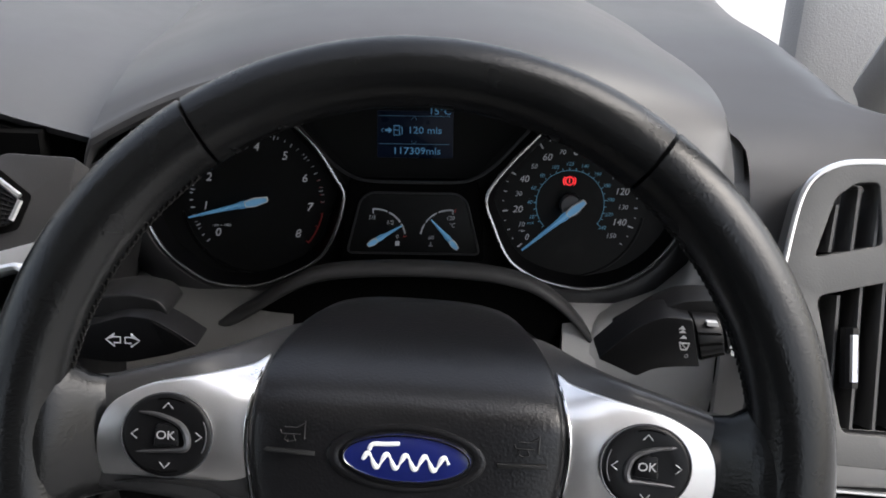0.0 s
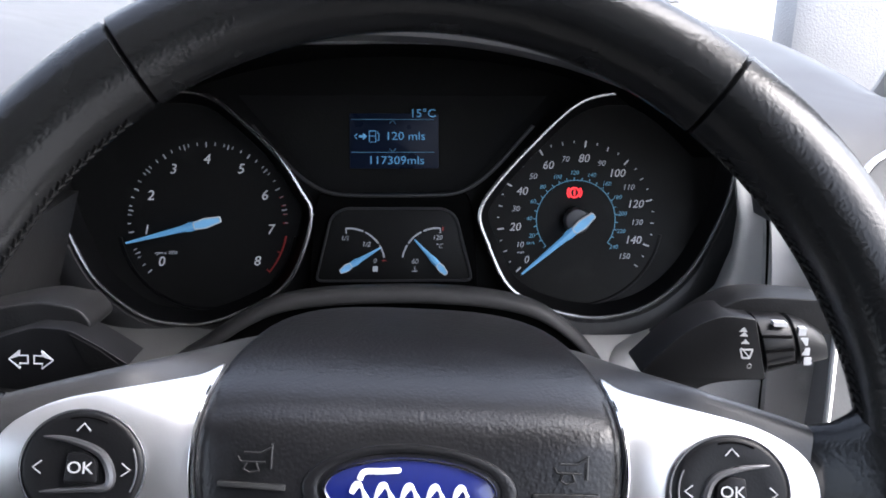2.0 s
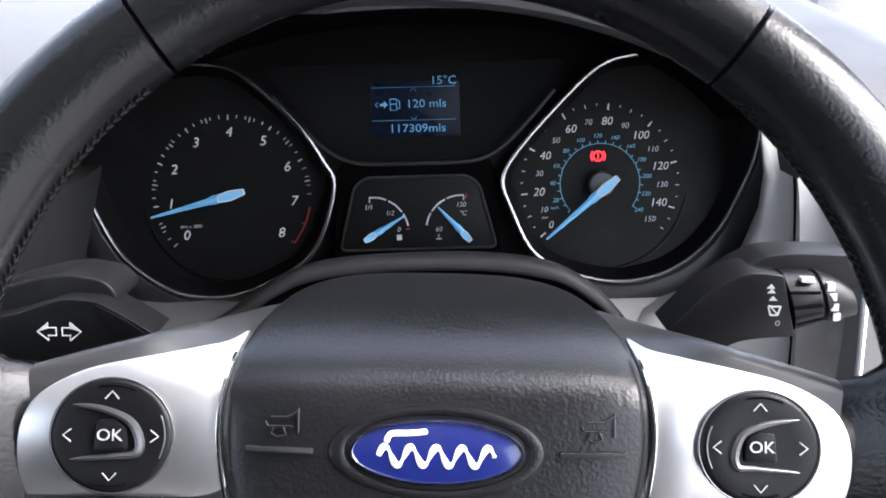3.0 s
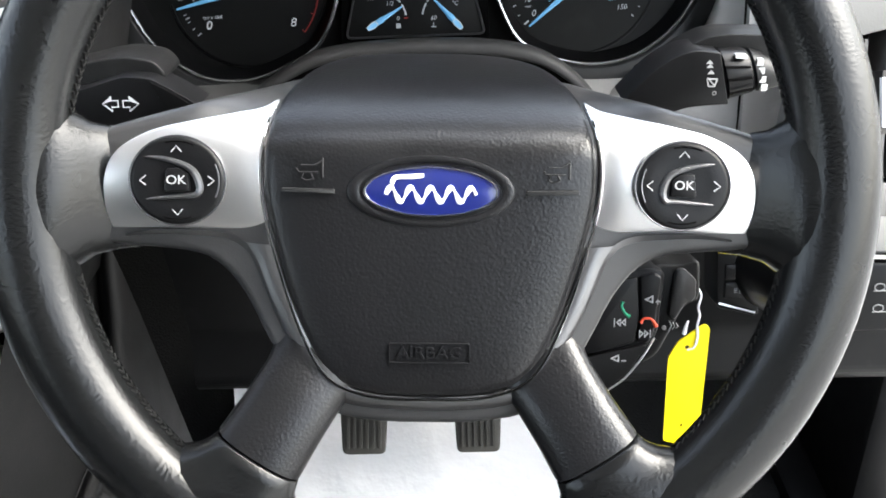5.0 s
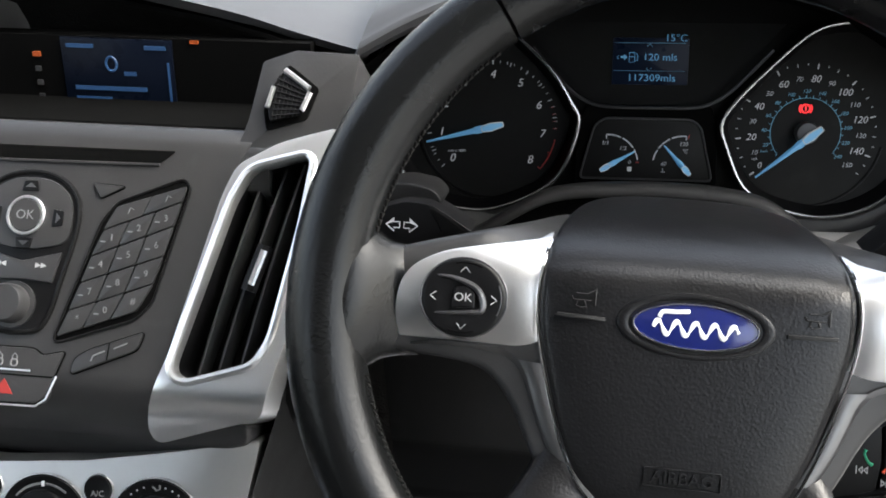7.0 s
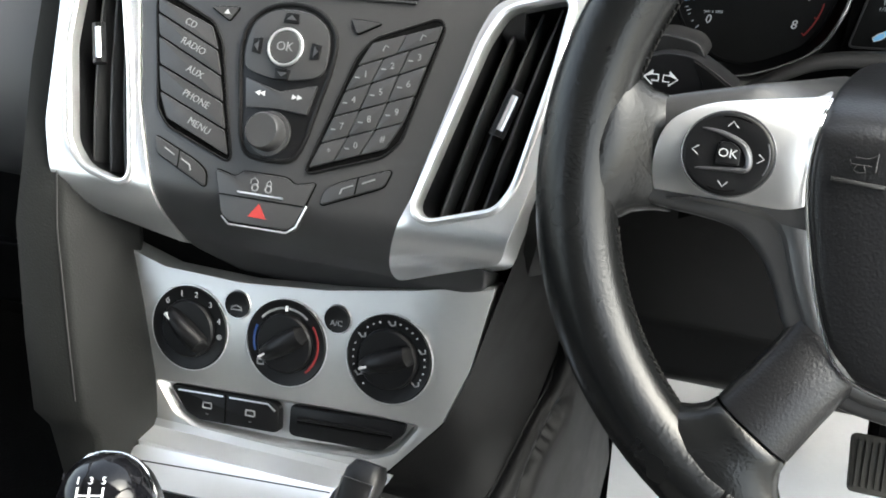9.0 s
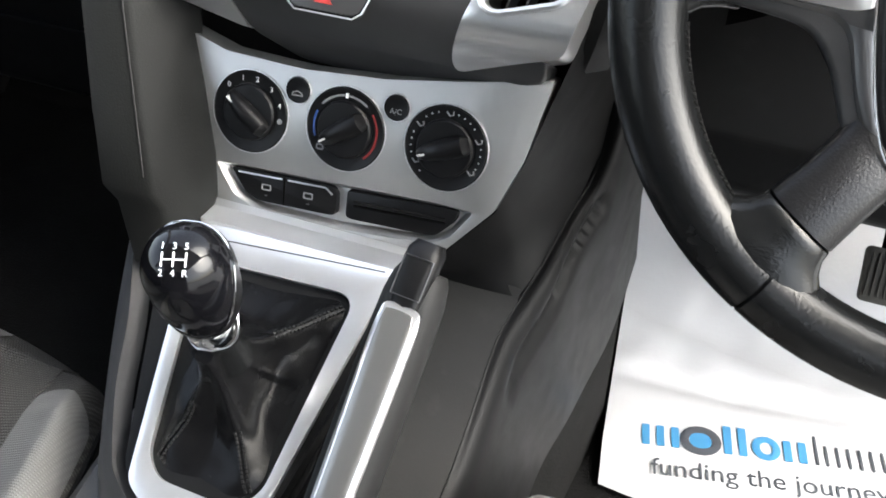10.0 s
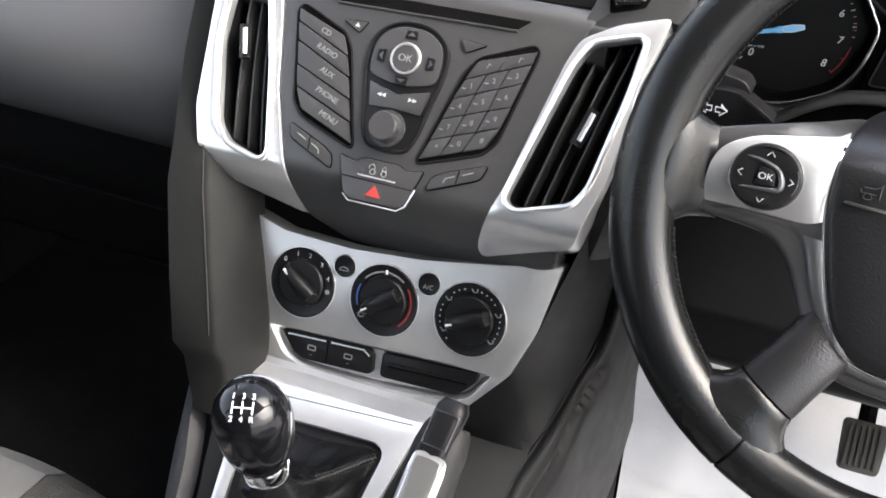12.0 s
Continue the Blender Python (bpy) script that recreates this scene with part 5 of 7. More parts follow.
def air_vent(label, m, outer, inner, slat_lines, tab, group, metal, rad=0.006, rim=True):
    v = thing("air_vent", label, "air vent", m, group)
    o, i = fillet(outer, rad, 5), fillet(inner, rad, 5)
    part("frame", rolled(plate(o, -0.03, 0.0010, 0.0035, holes=[i], seg=3)), metal, v, "satin silver frame" if metal is SILVER else "")
    if rim:
        ring = [(x, y, 0.0012) for x, y in inset(i, -0.0022)]
        part("lip", tube(ring, 0.0022, 8, closed=True), metal, v)
    part("duct", plate(inset(i, -0.001), -0.05, -0.032), MATT, v)
    part("duct_wall", loft([[(x, y, z) for x, y in inset(i, d)] for d, z in ((-0.0002, -0.002), (0.001, -0.033))], cap0=False, cap1=False), BLACK, v)
    for a, b in slat_lines:
        mid = ((a[0] + b[0]) / 2, (a[1] + b[1]) / 2)
        bm = loft([[(p[0] + dx, p[1], z) for dx, z in ((-0.0006, -0.010 + dz), (0.0006, -0.010 + dz), (0.0012, -0.016 + dz), (0.0006, -0.028), (-0.0006, -0.028), (-0.0012, -0.016 + dz))]
                   for p, dz in ((a, -0.002), (between(a, mid, 0.5), 0.001), (mid, 0.002), (between(mid, b, 0.5), 0.001), (b, -0.002))])
        part("slat", bm, FASCIA, v)
    a, b = tab
    grip = part("tab", tube([(a[0], a[1], -0.0055), (b[0], b[1], -0.0055)], 0.0046, 8, flat=0.8), BLACK, v)
    part("tab_strip", tube([(between(a, b, 0.12)[0] + 0.0012, between(a, b, 0.12)[1], -0.0022), (between(a, b, 0.88)[0] + 0.0012, between(a, b, 0.88)[1], -0.0022)], 0.0019, 6, flat=0.8), SILVER, grip, "chrome strip")
    return v


air_vent("satin silver framed air vent with upright black slats", STACK, outer_r, inner_r,
         [((0.1270, 0.0775), (0.1020, -0.0350)), ((0.1390, 0.0815), (0.1130, -0.0320)), ((0.1490, 0.0845), (0.1250, -0.0290))], ((0.1335, 0.0370), (0.1265, 0.0120)), "centre air vents", SILVER)
air_vent("satin silver framed air vent with upright black slats", STACK, outer_l, inner_l,
         [((-0.1380, 0.0850), (-0.1220, -0.0350)), ((-0.1290, 0.0860), (-0.1090, -0.0390)), ((-0.1210, 0.0800), (-0.0980, -0.0410))], ((-0.1320, 0.0480), (-0.1260, 0.0240)), "centre air vents", SILVER)

# ---- display bay over the audio unit ----
bay = thing("display_bay", "black hooded bay with a blue lit screen", "display")
part("shelf", loft([[(x, 0.0925, 0.6600), (x, 0.0950, 0.6628), (x, 0.0985, 0.6642), (x, 0.1030, 0.6636), (x, 0.1080, 0.6605), (x, 0.1120, 0.6555), (x, 0.1120, 0.62), (x, 0.09, 0.64)] for x in (-0.515, -0.225)]), FASCIA, bay, "charcoal rolled front edge of the bay", smooth=70)
part("bay_floor", loft([[(x, 0.1040, 0.6635), (x, 0.1090, 0.6605), (x, 0.135, 0.6490), (x, 0.189, 0.6330), (x, 0.189, 0.61), (x, 0.104, 0.63)] for x in (-0.514, -0.226)]), MATT, bay, "dull black floor of the bay", smooth=60)
part("bay_back", box(-0.505, -0.225, 0.190, 0.205, 0.60, 0.700), MATT, bay, "dull black screen surround")
part("bay_top", loft([[(x, 0.197, z), (x, 0.30, z + 0.006), (x, 0.30, z + 0.003), (x, 0.197, z - 0.003)] for x, z in ((-0.505, 0.708), (-0.43, 0.725), (-0.353, 0.723), (-0.28, 0.711), (-0.225, 0.695))]), MATT, bay)
scr = part("screen", box(-0.388, -0.314, 0.1885, 0.1905, 0.647, 0.699, 0.0006), SCREEN, bay, "blue lit radio screen")
SCRM = pose(-0.351, 0.1883, 0.673, 90)
for x, y, w in ((-0.024, 0.021, 0.018), (0.026, 0.021, 0.014), (-0.006, -0.006, 0.048), (-0.018, -0.013, 0.024), (-0.024, -0.0225, 0.018), (0.010, -0.0225, 0.020), (0.008, 0.004, 0.008)):
    part("caption_bar", box(x - w / 2, x + w / 2, y - 0.0013, y + 0.0013, -0.0002, 0.0003), SCREENTEXT, scr, m=SCRM)
part("dial_symbol", tube([(0.0035 * math.cos(radians(a)) - 0.004, 0.010 + 0.0045 * math.sin(radians(a)), 0) for a in range(0, 360, 24)], 0.0009, 5, closed=True), SCREENTEXT, scr, m=SCRM)
part("scroll_bar", box(0.033, 0.0345, -0.014, 0.012, -0.0002, 0.0003), SCREENTEXT, scr, m=SCRM)
part("warning_light", box(-0.4075, -0.4025, 0.1885, 0.190, 0.686, 0.689), LAMPORANGE, bay, "orange lit lamp")
for z in (0.678, 0.669, 0.660):
    part("warning_light", box(-0.4070, -0.4035, 0.1885, 0.190, z - 0.0015, z + 0.0015), GUNMETAL, bay)
part("warning_light", box(-0.3020, -0.2965, 0.1885, 0.190, 0.6975, 0.6995), LAMPORANGE, bay, "orange lit lamp")
for s in (1, -1):
    cheek = [(0.1105, 0.0830), (0.1175, 0.1068), (0.1220, 0.1400), (0.1400, 0.1470), (0.1760, 0.1460), (0.1735, 0.1000), (0.1640, 0.1010), (0.1400, 0.0945), (0.1240, 0.0860)]
    part("side_cheek", plate(fillet([(s * x, y) for x, y in cheek], 0.002), -0.05, -0.0015, 0.0015), FASCIA, bay, "charcoal cheek beside the bay", m=STACK)
wheel_line = [(0.1375, 0.1352), (0.1529, 0.1239), (0.1483, 0.1089), (0.1297, 0.1028), (0.1274, 0.1125), (0.1315, 0.1259)]
tw = thing("vent_thumbwheel", "ribbed black thumbwheel with chrome edges", "thumbwheel", STACK)
part("recess", plate(fillet(grown(wheel_line, 1.18), 0.002), -0.003, -0.0005), MATT, tw)
part("roller", plate(fillet(grown(wheel_line, 0.9), 0.002), -0.002, 0.0030, 0.001), BLACK, tw)
for k in range(7):
    t = (k + 0.5) / 7
    a, b = between((0.1330, 0.1305), (0.1310, 0.1055), t), between((0.1500, 0.1225), (0.1470, 0.1085), t)
    part("rib", tube([(*a, 0.0032), (*b, 0.0032)], 0.0007, 5), CHAR, tw)
for k in range(7):
    t = (k + 0.5) / 7
    a, b = between((0.1325, 0.1310), (0.1500, 0.1230), t), between((0.1305, 0.1050), (0.1465, 0.1080), t)
    part("rib", tube([(*a, 0.0032), (*b, 0.0032)], 0.0005, 5), CHAR, tw)
part("chrome_edge", tube([(0.1365, 0.1335, 0.0034), (0.1510, 0.1235, 0.0034)], 0.0017, 6), SILVER, tw)
part("chrome_edge", tube([(0.1515, 0.1215, 0.0030), (0.1480, 0.1110, 0.0034)], 0.0016, 6), SILVER, tw)
part("chrome_edge", tube([(0.1310, 0.1240, 0.0030), (0.1285, 0.1120, 0.0034)], 0.0015, 6), SILVER, tw)

# ---- heater panel ----
HEAT = pose(-0.350, 0.018, 0.468, 69) @ pose(0.0045, -0.0065, 0, 0, 0, 2.7)
heater = thing("heater_panel", "satin silver heater panel with three rotary dials", "heater controls", HEAT)
panel = [(-0.125, 0.0490), (-0.085, 0.0360), (-0.030, 0.0325), (0.025, 0.0350), (0.080, 0.0420), (0.126, 0.0500), (0.1150, 0.0010), (0.1000, -0.0340), (0.0690, -0.0680), (0.045, -0.0825), (-0.085, -0.0840), (-0.112, -0.060), (-0.118, 0.0)]
recess = fillet([(-0.0905, -0.0365), (-0.0765, -0.0569), (-0.060, -0.0640), (0.0, -0.0655), (0.060, -0.0625), (0.0740, -0.0560), (0.0880, -0.0365), (0.060, -0.0352), (-0.060, -0.0362)], 0.004)
part("panel", plate(fillet(panel, 0.003), -0.02, 0.0, 0.0015, holes=[recess]), TRIM, heater, "satin silver panel")
part("recess_wall", loft([[(x, y, z) for x, y in inset(recess, d)] for d, z in ((-0.0003, -0.0004), (0.0015, -0.0035), (0.0035, -0.0065))], cap0=False, cap1=False), TRIM, heater)
part("recess_floor", plate(inset(recess, 0.001), -0.012, -0.0066), TRIM, heater)
for k, x in enumerate((-0.0660, 0.0, 0.0660)):
    d = part("rotary_dial", turned([(0.0266, -0.004), (0.0266, 0.0006), (0.0255, 0.0016), (0.0245, 0.0012), (0.0160, 0.0012)], 56), BLACK, heater, "black rotary dial", m=pose(x, 0, 0))
    part("dial_edge", tube([(a, b, 0.0008) for a, b in ellipse(0.0268, 0.0268, 60)], 0.0004, 6, closed=True), SILVER, d)
    ang = (140, 212, 200)[k]
    knob = part("knob", turned([(0.0185, 0.0), (0.0180, 0.0034), (0.0168, 0.0046), (0.001, 0.0050)], 40), BLACK, d, "round grip knob")
    m = pose(0, 0, 0.0040, 0, 0, ang)
    part("grip", loft([[(px, w * math.cos(radians(a)), h * math.sin(radians(a))) for a in range(0, 181, 20)] for px, w, h in ((-0.0165, 0.0050, 0.001), (-0.013, 0.0066, 0.0070), (0.0, 0.0068, 0.0095), (0.012, 0.0052, 0.0075), (0.0165, 0.0034, 0.0030), (0.0178, 0.002, 0.001))]), BLACK, knob, m=m)
    part("pointer", plate(rect(0.0050, 0.0013, 0.0125, 0), 0.0030, 0.0078), SIGN, knob, m=m)
    if k == 0:
        for w, a in (("0", 135), ("1", 105), ("2", 78), ("3", 48), ("4", 18)):
            lettering(w, 0.0050, SIGN, d, *polar((0, 0), 0.0217, a), 0.0018)
        part("fan_mark", turned([(0.0018, 0.0012), (0.0018, 0.0016), (0.0004, 0.0016)], 10, *polar((0, 0), 0.0212, -8)), DIMWHITE, d)
    elif k == 1:
        for a0, a1, mt in ((200, 150, DEEPBLUE), (140, 45, DIMWHITE), (35, -55, DEEPRED)):
            st = 5 if a1 > a0 else -5
            part("colour_band", tube([(*polar((0, 0), 0.0212, a), 0.0013) for a in range(a0, a1, st)], 0.0008, 5, flat=0.4), mt, d)
        part("mark", plate(rect(0.0016, 0.0030, 0, 0.0212), 0.0012, 0.0020), WHITE, d)
        part("defog_mark", plate(fillet(rect(0.0050, 0.0040, *polar((0, 0), 0.0212, 220)), 0.001), 0.0012, 0.0016, holes=[fillet(rect(0.0034, 0.0020, *polar((0, 0), 0.0212, 220)), 0.0005)]), DIMWHITE, d)
    else:
        for a in range(-36, 231, 11):
            if min(abs(a - b) for b in (-38, 22, 90, 142, 208)) < 10:
                continue
            part("dot", turned([(0.0006, 0.0012), (0.0006, 0.0015)], 8, *polar((0, 0), 0.0222, a)), SIGN, d)
        for a in (-36, 20, 88, 145, 210):
            cx, cy = polar((0, 0), 0.0212, a)
            part("air_mark", tube([(cx - 0.0022, cy + 0.0012, 0.0014), (cx, cy - 0.0012, 0.0014), (cx + 0.0022, cy - 0.0004, 0.0014), (cx + 0.0020, cy + 0.0018, 0.0014)], 0.0006, 5), DIMWHITE, d)
for x, word in ((-0.0335, "car"), (0.0325, "A/C")):
    b = part("push_button", turned([(0.0082, -0.003), (0.0082, 0.0006), (0.0078, 0.0022), (0.006, 0.0020), (0.001, 0.0014)], 32), BLACK, heater, "small round black push button", m=pose(x, 0.0190, 0))
    part("button_edge", tube([(p, q, 0.0004) for p, q in ellipse(0.0085, 0.0085, 36)], 0.0004, 5, closed=True), SILVER, b)
    if word == "A/C":
        lettering(word, 0.0048, DIMWHITE, b, 0, -0.0022, 0.0021)
    else:
        part("car_mark", tube([(-0.0036, -0.0030, 0.0021), (-0.0030, -0.0014, 0.0021), (0.0, -0.0002, 0.0021), (0.0030, -0.0014, 0.0021), (0.0040, -0.0030, 0.0021)], 0.0005, 5, closed=True), DIMWHITE, b)
sw = part("switch_bank", plate(fillet([(-0.0795, -0.0390), (-0.0080, -0.0385), (-0.0035, -0.0420), (-0.0030, -0.0560), (-0.0060, -0.0580), (-0.0590, -0.0585), (-0.0680, -0.0545)], 0.0025), -0.009, -0.0010, 0.001), BLACK, heater, "pair of black heated-screen switches")
part("switch_gap", box(-0.0405, -0.0398, -0.0580, -0.0390, -0.0016, -0.0004), MATT, sw)
part("bright_edge", tube([(-0.0735, -0.0410, -0.0006), (-0.0420, -0.0405, -0.0006)], 0.0006, 5), SILVER, sw)
part("bright_edge", tube([(-0.0375, -0.0405, -0.0006), (-0.0110, -0.0402, -0.0006), (-0.0060, -0.0440, -0.0006)], 0.0006, 5), SILVER, sw)
for x in (-0.0530, -0.0230):
    part("screen_mark", plate(fillet(rect(0.0068, 0.0042, x, -0.0482), 0.001), -0.0012, -0.0005, holes=[fillet(rect(0.0052, 0.0026, x, -0.0482), 0.0006)]), DIMWHITE, sw)
    part("indicator", box(x - 0.001, x + 0.001, -0.0540, -0.0534, -0.0012, -0.0006), GUNMETAL, sw)
bl = part("blank_panel", plate(fillet([(0.0035, -0.0390), (0.0780, -0.0378), (0.0765, -0.0450), (0.0650, -0.0565), (0.0600, -0.0578), (0.0060, -0.0580), (0.0030, -0.0560)], 0.0025), -0.009, -0.0015, 0.001), BLACK, heater, "blank black switch cover")
part("groove", tube([(0.009, -0.0460, -0.0012), (0.070, -0.0452, -0.0012)], 0.0012, 6), CHAR, bl)
part("groove", tube([(0.009, -0.0485, -0.0012), (0.070, -0.0475, -0.0012)], 0.0008, 6), MATT, bl)

# walls of the stack
stack = thing("centre_stack", "grey plastic body of the centre stack", "centre stack")
part("left_wing", loft([[(x0, y, z), (x1, y, z), (x1 + 0.004, y + 0.004, z), (x2, y2, z), (x2 - 0.06, y2 + 0.10, z), (x0 - 0.012, y + 0.10, z), (x0 - 0.004, y + 0.006, z)] for z, y, x0, x1, x2, y2 in
                         ((0.375, -0.060, -0.464, -0.440, -0.424, 0.0), (0.415, -0.050, -0.476, -0.446, -0.430, 0.006), (0.428, -0.0535, -0.482, -0.450, -0.433, 0.008), (0.47, -0.034, -0.494, -0.462, -0.446, 0.02), (0.525, -0.002, -0.512, -0.482, -0.462, 0.05), (0.555, 0.026, -0.522, -0.497, -0.480, 0.08), (0.60, 0.066, -0.536, -0.518, -0.49, 0.115), (0.68, 0.127, -0.546, -0.528, -0.50, 0.17))]), GREY, stack, "grey wing beside the heater panel", smooth=50)
# lighter line on the wing's seam: the fold's highlight put into the colour
part("wing_seam", tube([(-0.4535, -0.0487, 0.438), (-0.462, -0.0343, 0.47), (-0.482, -0.0023, 0.525), (-0.497, 0.0257, 0.555), (-0.518, 0.0657, 0.60)], 0.0005, 6), MIDGREY, stack, "fine seam with its highlight in a lighter grey")
part("right_wing", loft([[(x1, y, z), (x0, y + 0.004, z), (x0 + 0.012, y + 0.014, z), (x0 + 0.02, y + 0.12, z), (x1 - 0.02, y + 0.12, z)] for z, y, x0, x1 in
                          ((0.505, 0.062, -0.212, -0.235), (0.53, 0.050, -0.205, -0.228), (0.555, 0.046, -0.200, -0.220), (0.60, 0.058, -0.197, -0.21), (0.66, 0.098, -0.190, -0.20))]), CHAR, stack, "charcoal wing beside the heater panel", smooth=25)
part("stack_core", loft([[(x0, y, z), (x1, y, z), (x1, y + 0.12, z), (x0, y + 0.12, z)] for z, y, x0, x1 in ((0.36, 0.03, -0.44, -0.27), (0.45, 0.04, -0.47, -0.23), (0.56, 0.075, -0.50, -0.205), (0.66, 0.14, -0.51, -0.20))]), MATT, stack)

# ---- centre console ----
CONS = pose(-0.355, -0.10, 0.3535, 28.4)
console = thing("centre_console", "charcoal and grey centre console between the seats", "centre console")
body = fillet([(-0.112, 0.092), (-0.064, -0.080), (-0.050, -0.094), (0.036, -0.099), (0.045, -0.089), (0.080, 0.092)], 0.008)
part("console_body", plate(body, -0.075, -0.013, 0.007, seg=4), SATIN, console, "satin black moulding round the gear lever", m=CONS)
part("console_step", plate(inset(body, 0.007), -0.014, -0.002, 0.004, seg=3), CHAR, console, "charcoal step round the surround", m=CONS)
TUB = (([(-0.112, 0.095), (-0.109, 0.0611), (-0.0917, 0.010), (-0.0800, -0.032), (-0.0650, -0.0690), (-0.0560, -0.0800), (-0.0380, -0.0935), (-0.0110, -0.0985), (0.0220, -0.0965), (0.0370, -0.092), (0.047, -0.083)], -0.0170),
       ([(-0.122, 0.095), (-0.1194, 0.0611), (-0.0997, 0.010), (-0.0877, -0.032), (-0.0711, -0.0705), (-0.0616, -0.0844), (-0.0409, -0.0978), (-0.0113, -0.1030), (0.0226, -0.1008), (0.0397, -0.0961), (0.050, -0.085)], -0.0060),
       ([(-0.140, 0.095), (-0.1334, 0.0707), (-0.1206, 0.0252), (-0.1050, -0.022), (-0.0890, -0.0640), (-0.0770, -0.0900), (-0.0550, -0.1120), (-0.0180, -0.1190), (0.0240, -0.1165), (0.0450, -0.1070), (0.056, -0.090)], -0.0170),
       ([(-0.150, 0.095), (-0.1420, 0.0707), (-0.1300, 0.0252), (-0.1170, -0.022), (-0.1040, -0.0670), (-0.0924, -0.1060), (-0.0700, -0.1280), (-0.0200, -0.1325), (0.0270, -0.1255), (0.0470, -0.1120), (0.058, -0.090)], -0.0600))
TUB = [([Vector((x, y, z)) for x, y in line], z) for line, z in TUB]


def tub_row(a, b, t, lift=0.0):
    return spline([p + (q - p) * t + Vector((0, 0, lift)) for p, q in zip(TUB[a][0], TUB[b][0])], 4, closed=False)


part("console_tub", loft([tub_row(0, 1, 0), tub_row(0, 1, 0.9), tub_row(0, 1, 1.0, 0.0006), tub_row(1, 2, 0.10, 0.0005), tub_row(1, 2, 0.5, 0.0002), tub_row(1, 2, 0.93), tub_row(2, 3, 0.06), tub_row(2, 3, 0.5), tub_row(2, 3, 1.0), tub_row(2, 3, 1.2)], closed=False), TUBGREY, console, "satin charcoal tub with a crisp rim", m=CONS, smooth=50)
sur = fillet([(-0.0800, 0.0830), (0.0600, 0.0860), (0.0345, -0.0950), (0.0290, -0.0985), (0.0098, -0.1000), (-0.0381, -0.0925), (-0.0500, -0.0839)], 0.006)
gai = fillet([(-0.0655, 0.0590), (0.0345, 0.0630), (0.0420, 0.0560), (0.0322, -0.0654), (0.0200, -0.0795), (-0.0322, -0.0775), (-0.0440, -0.0660)], [0.006, 0.006, 0.006, 0.008, 0.008, 0.008, 0.008])
part("gear_surround", plate(sur, -0.012, 0.0022, 0.0022, holes=[gai], seg=3), SILVER, console, "satin silver gear surround", m=CONS)
part("seam_line", tube([(-0.070, 0.0734, 0.0021), (-0.0436, 0.0755, 0.0021), (0.0050, 0.0792, 0.0021), (0.0540, 0.0828, 0.0021)], 0.00045, 6), MATT, console, m=CONS)
part("bridge", loft([[(x, y, z) for x in (-0.440, -0.40, -0.33, -0.29, a)] for y, z, a in ((-0.0262, 0.3925, -0.2765), (-0.0258, 0.3958, -0.276), (-0.018, 0.3968, -0.273), (-0.0120, 0.3975, -0.271), (-0.0085, 0.4010, -0.269))], closed=False), SILVER, console)


def walk_round(line, n):
    """n points at even steps along a closed outline."""
    P = [Vector(p) for p in line]
    cum = [0.0]
    for i in range(len(P)):
        cum.append(cum[-1] + (P[(i + 1) % len(P)] - P[i]).length)
    out, i = [], 0
    for k in range(n):
        d = cum[-1] * k / n
        while cum[i + 1] < d:
            i += 1
        out.append(P[i] + (P[(i + 1) % len(P)] - P[i]) * (d - cum[i]) / (cum[i + 1] - cum[i] + 1e-9))
    return out


GBASE = walk_round(gai, 112)
GTOP = Vector((-0.010, -0.004, 0.056))
GCORNER = [max(range(112), key=lambda i: GBASE[i].x * sx + GBASE[i].y * sy) for sx, sy in ((-1, 1), (1, 1), (1, -0.8), (-1, -0.8))]


def gaiter_at(i, t):
    """A point of the leather: round by i, up from the surround (0) to the neck (1)."""
    p = GBASE[i % 112]
    gap = min(min(abs(i % 112 - c), 112 - abs(i % 112 - c)) for c in GCORNER)
    ridge = math.exp(-(gap / 4.0) ** 2)
    flat = min(1.0, gap / 12.0)
    s = 0.13 + 0.87 * (1 - t) ** 1.25
    x, y = GTOP.x + (p.x - GTOP.x) * s, GTOP.y + (p.y - GTOP.y) * s
    mid = math.sin(math.pi * min(1.0, t * 1.05))
    q = Vector((x * 34, y * 34, 2.7))
    crease = 0.0030 * (abs(noise.noise(q)) - 0.22) + 0.0007 * (abs(noise.noise(q * 2.3 + Vector((5, 1, 0)))) - 0.2)
    front = 1.0 if p.y < 0 else 0.55
    z = -0.005 + 0.011 * math.sin(math.pi * min(1, t * 2.6) * 0.5) * (1 - t) + 0.061 * t ** 2.6
    z += mid * (0.0035 * ridge - 0.0055 * flat * front) - crease * 2.0 * mid * front
    tuck = 1 - 0.10 * mid * flat * front
    x, y = GTOP.x + (x - GTOP.x) * tuck, GTOP.y + (y - GTOP.y) * tuck
    return (p.x, p.y, -0.006) if t <= 0 else (x, y, z)


lever = thing("gear_lever", "gloss black gear lever in a black leather gaiter", "gear lever", CONS)
boot = part("gaiter", loft([[gaiter_at(i, k / 30) for i in range(112)] for k in range(31)]), GAITER, lever, "creased black leather gaiter", smooth=70)


def seam_stitch(i, t0, t1, n):
    """A double row of stitches that follows the leather up from a corner."""
    bm = bmesh.new()
    for k in range(n):
        for s in (-1.6, 1.6):
            a, b = (Vector(gaiter_at(round(i), t0 + (t1 - t0) * (k + f) / n)) for f in (0.1, 0.75))
            side = (b - a).cross(Vector((0, 0, 1))).normalized() * 0.001 * s
            tube([a + side + Vector((0, 0, 0.0005)), b + side + Vector((0, 0, 0.0005))], 0.0009, 6, bm=bm)
    return bm


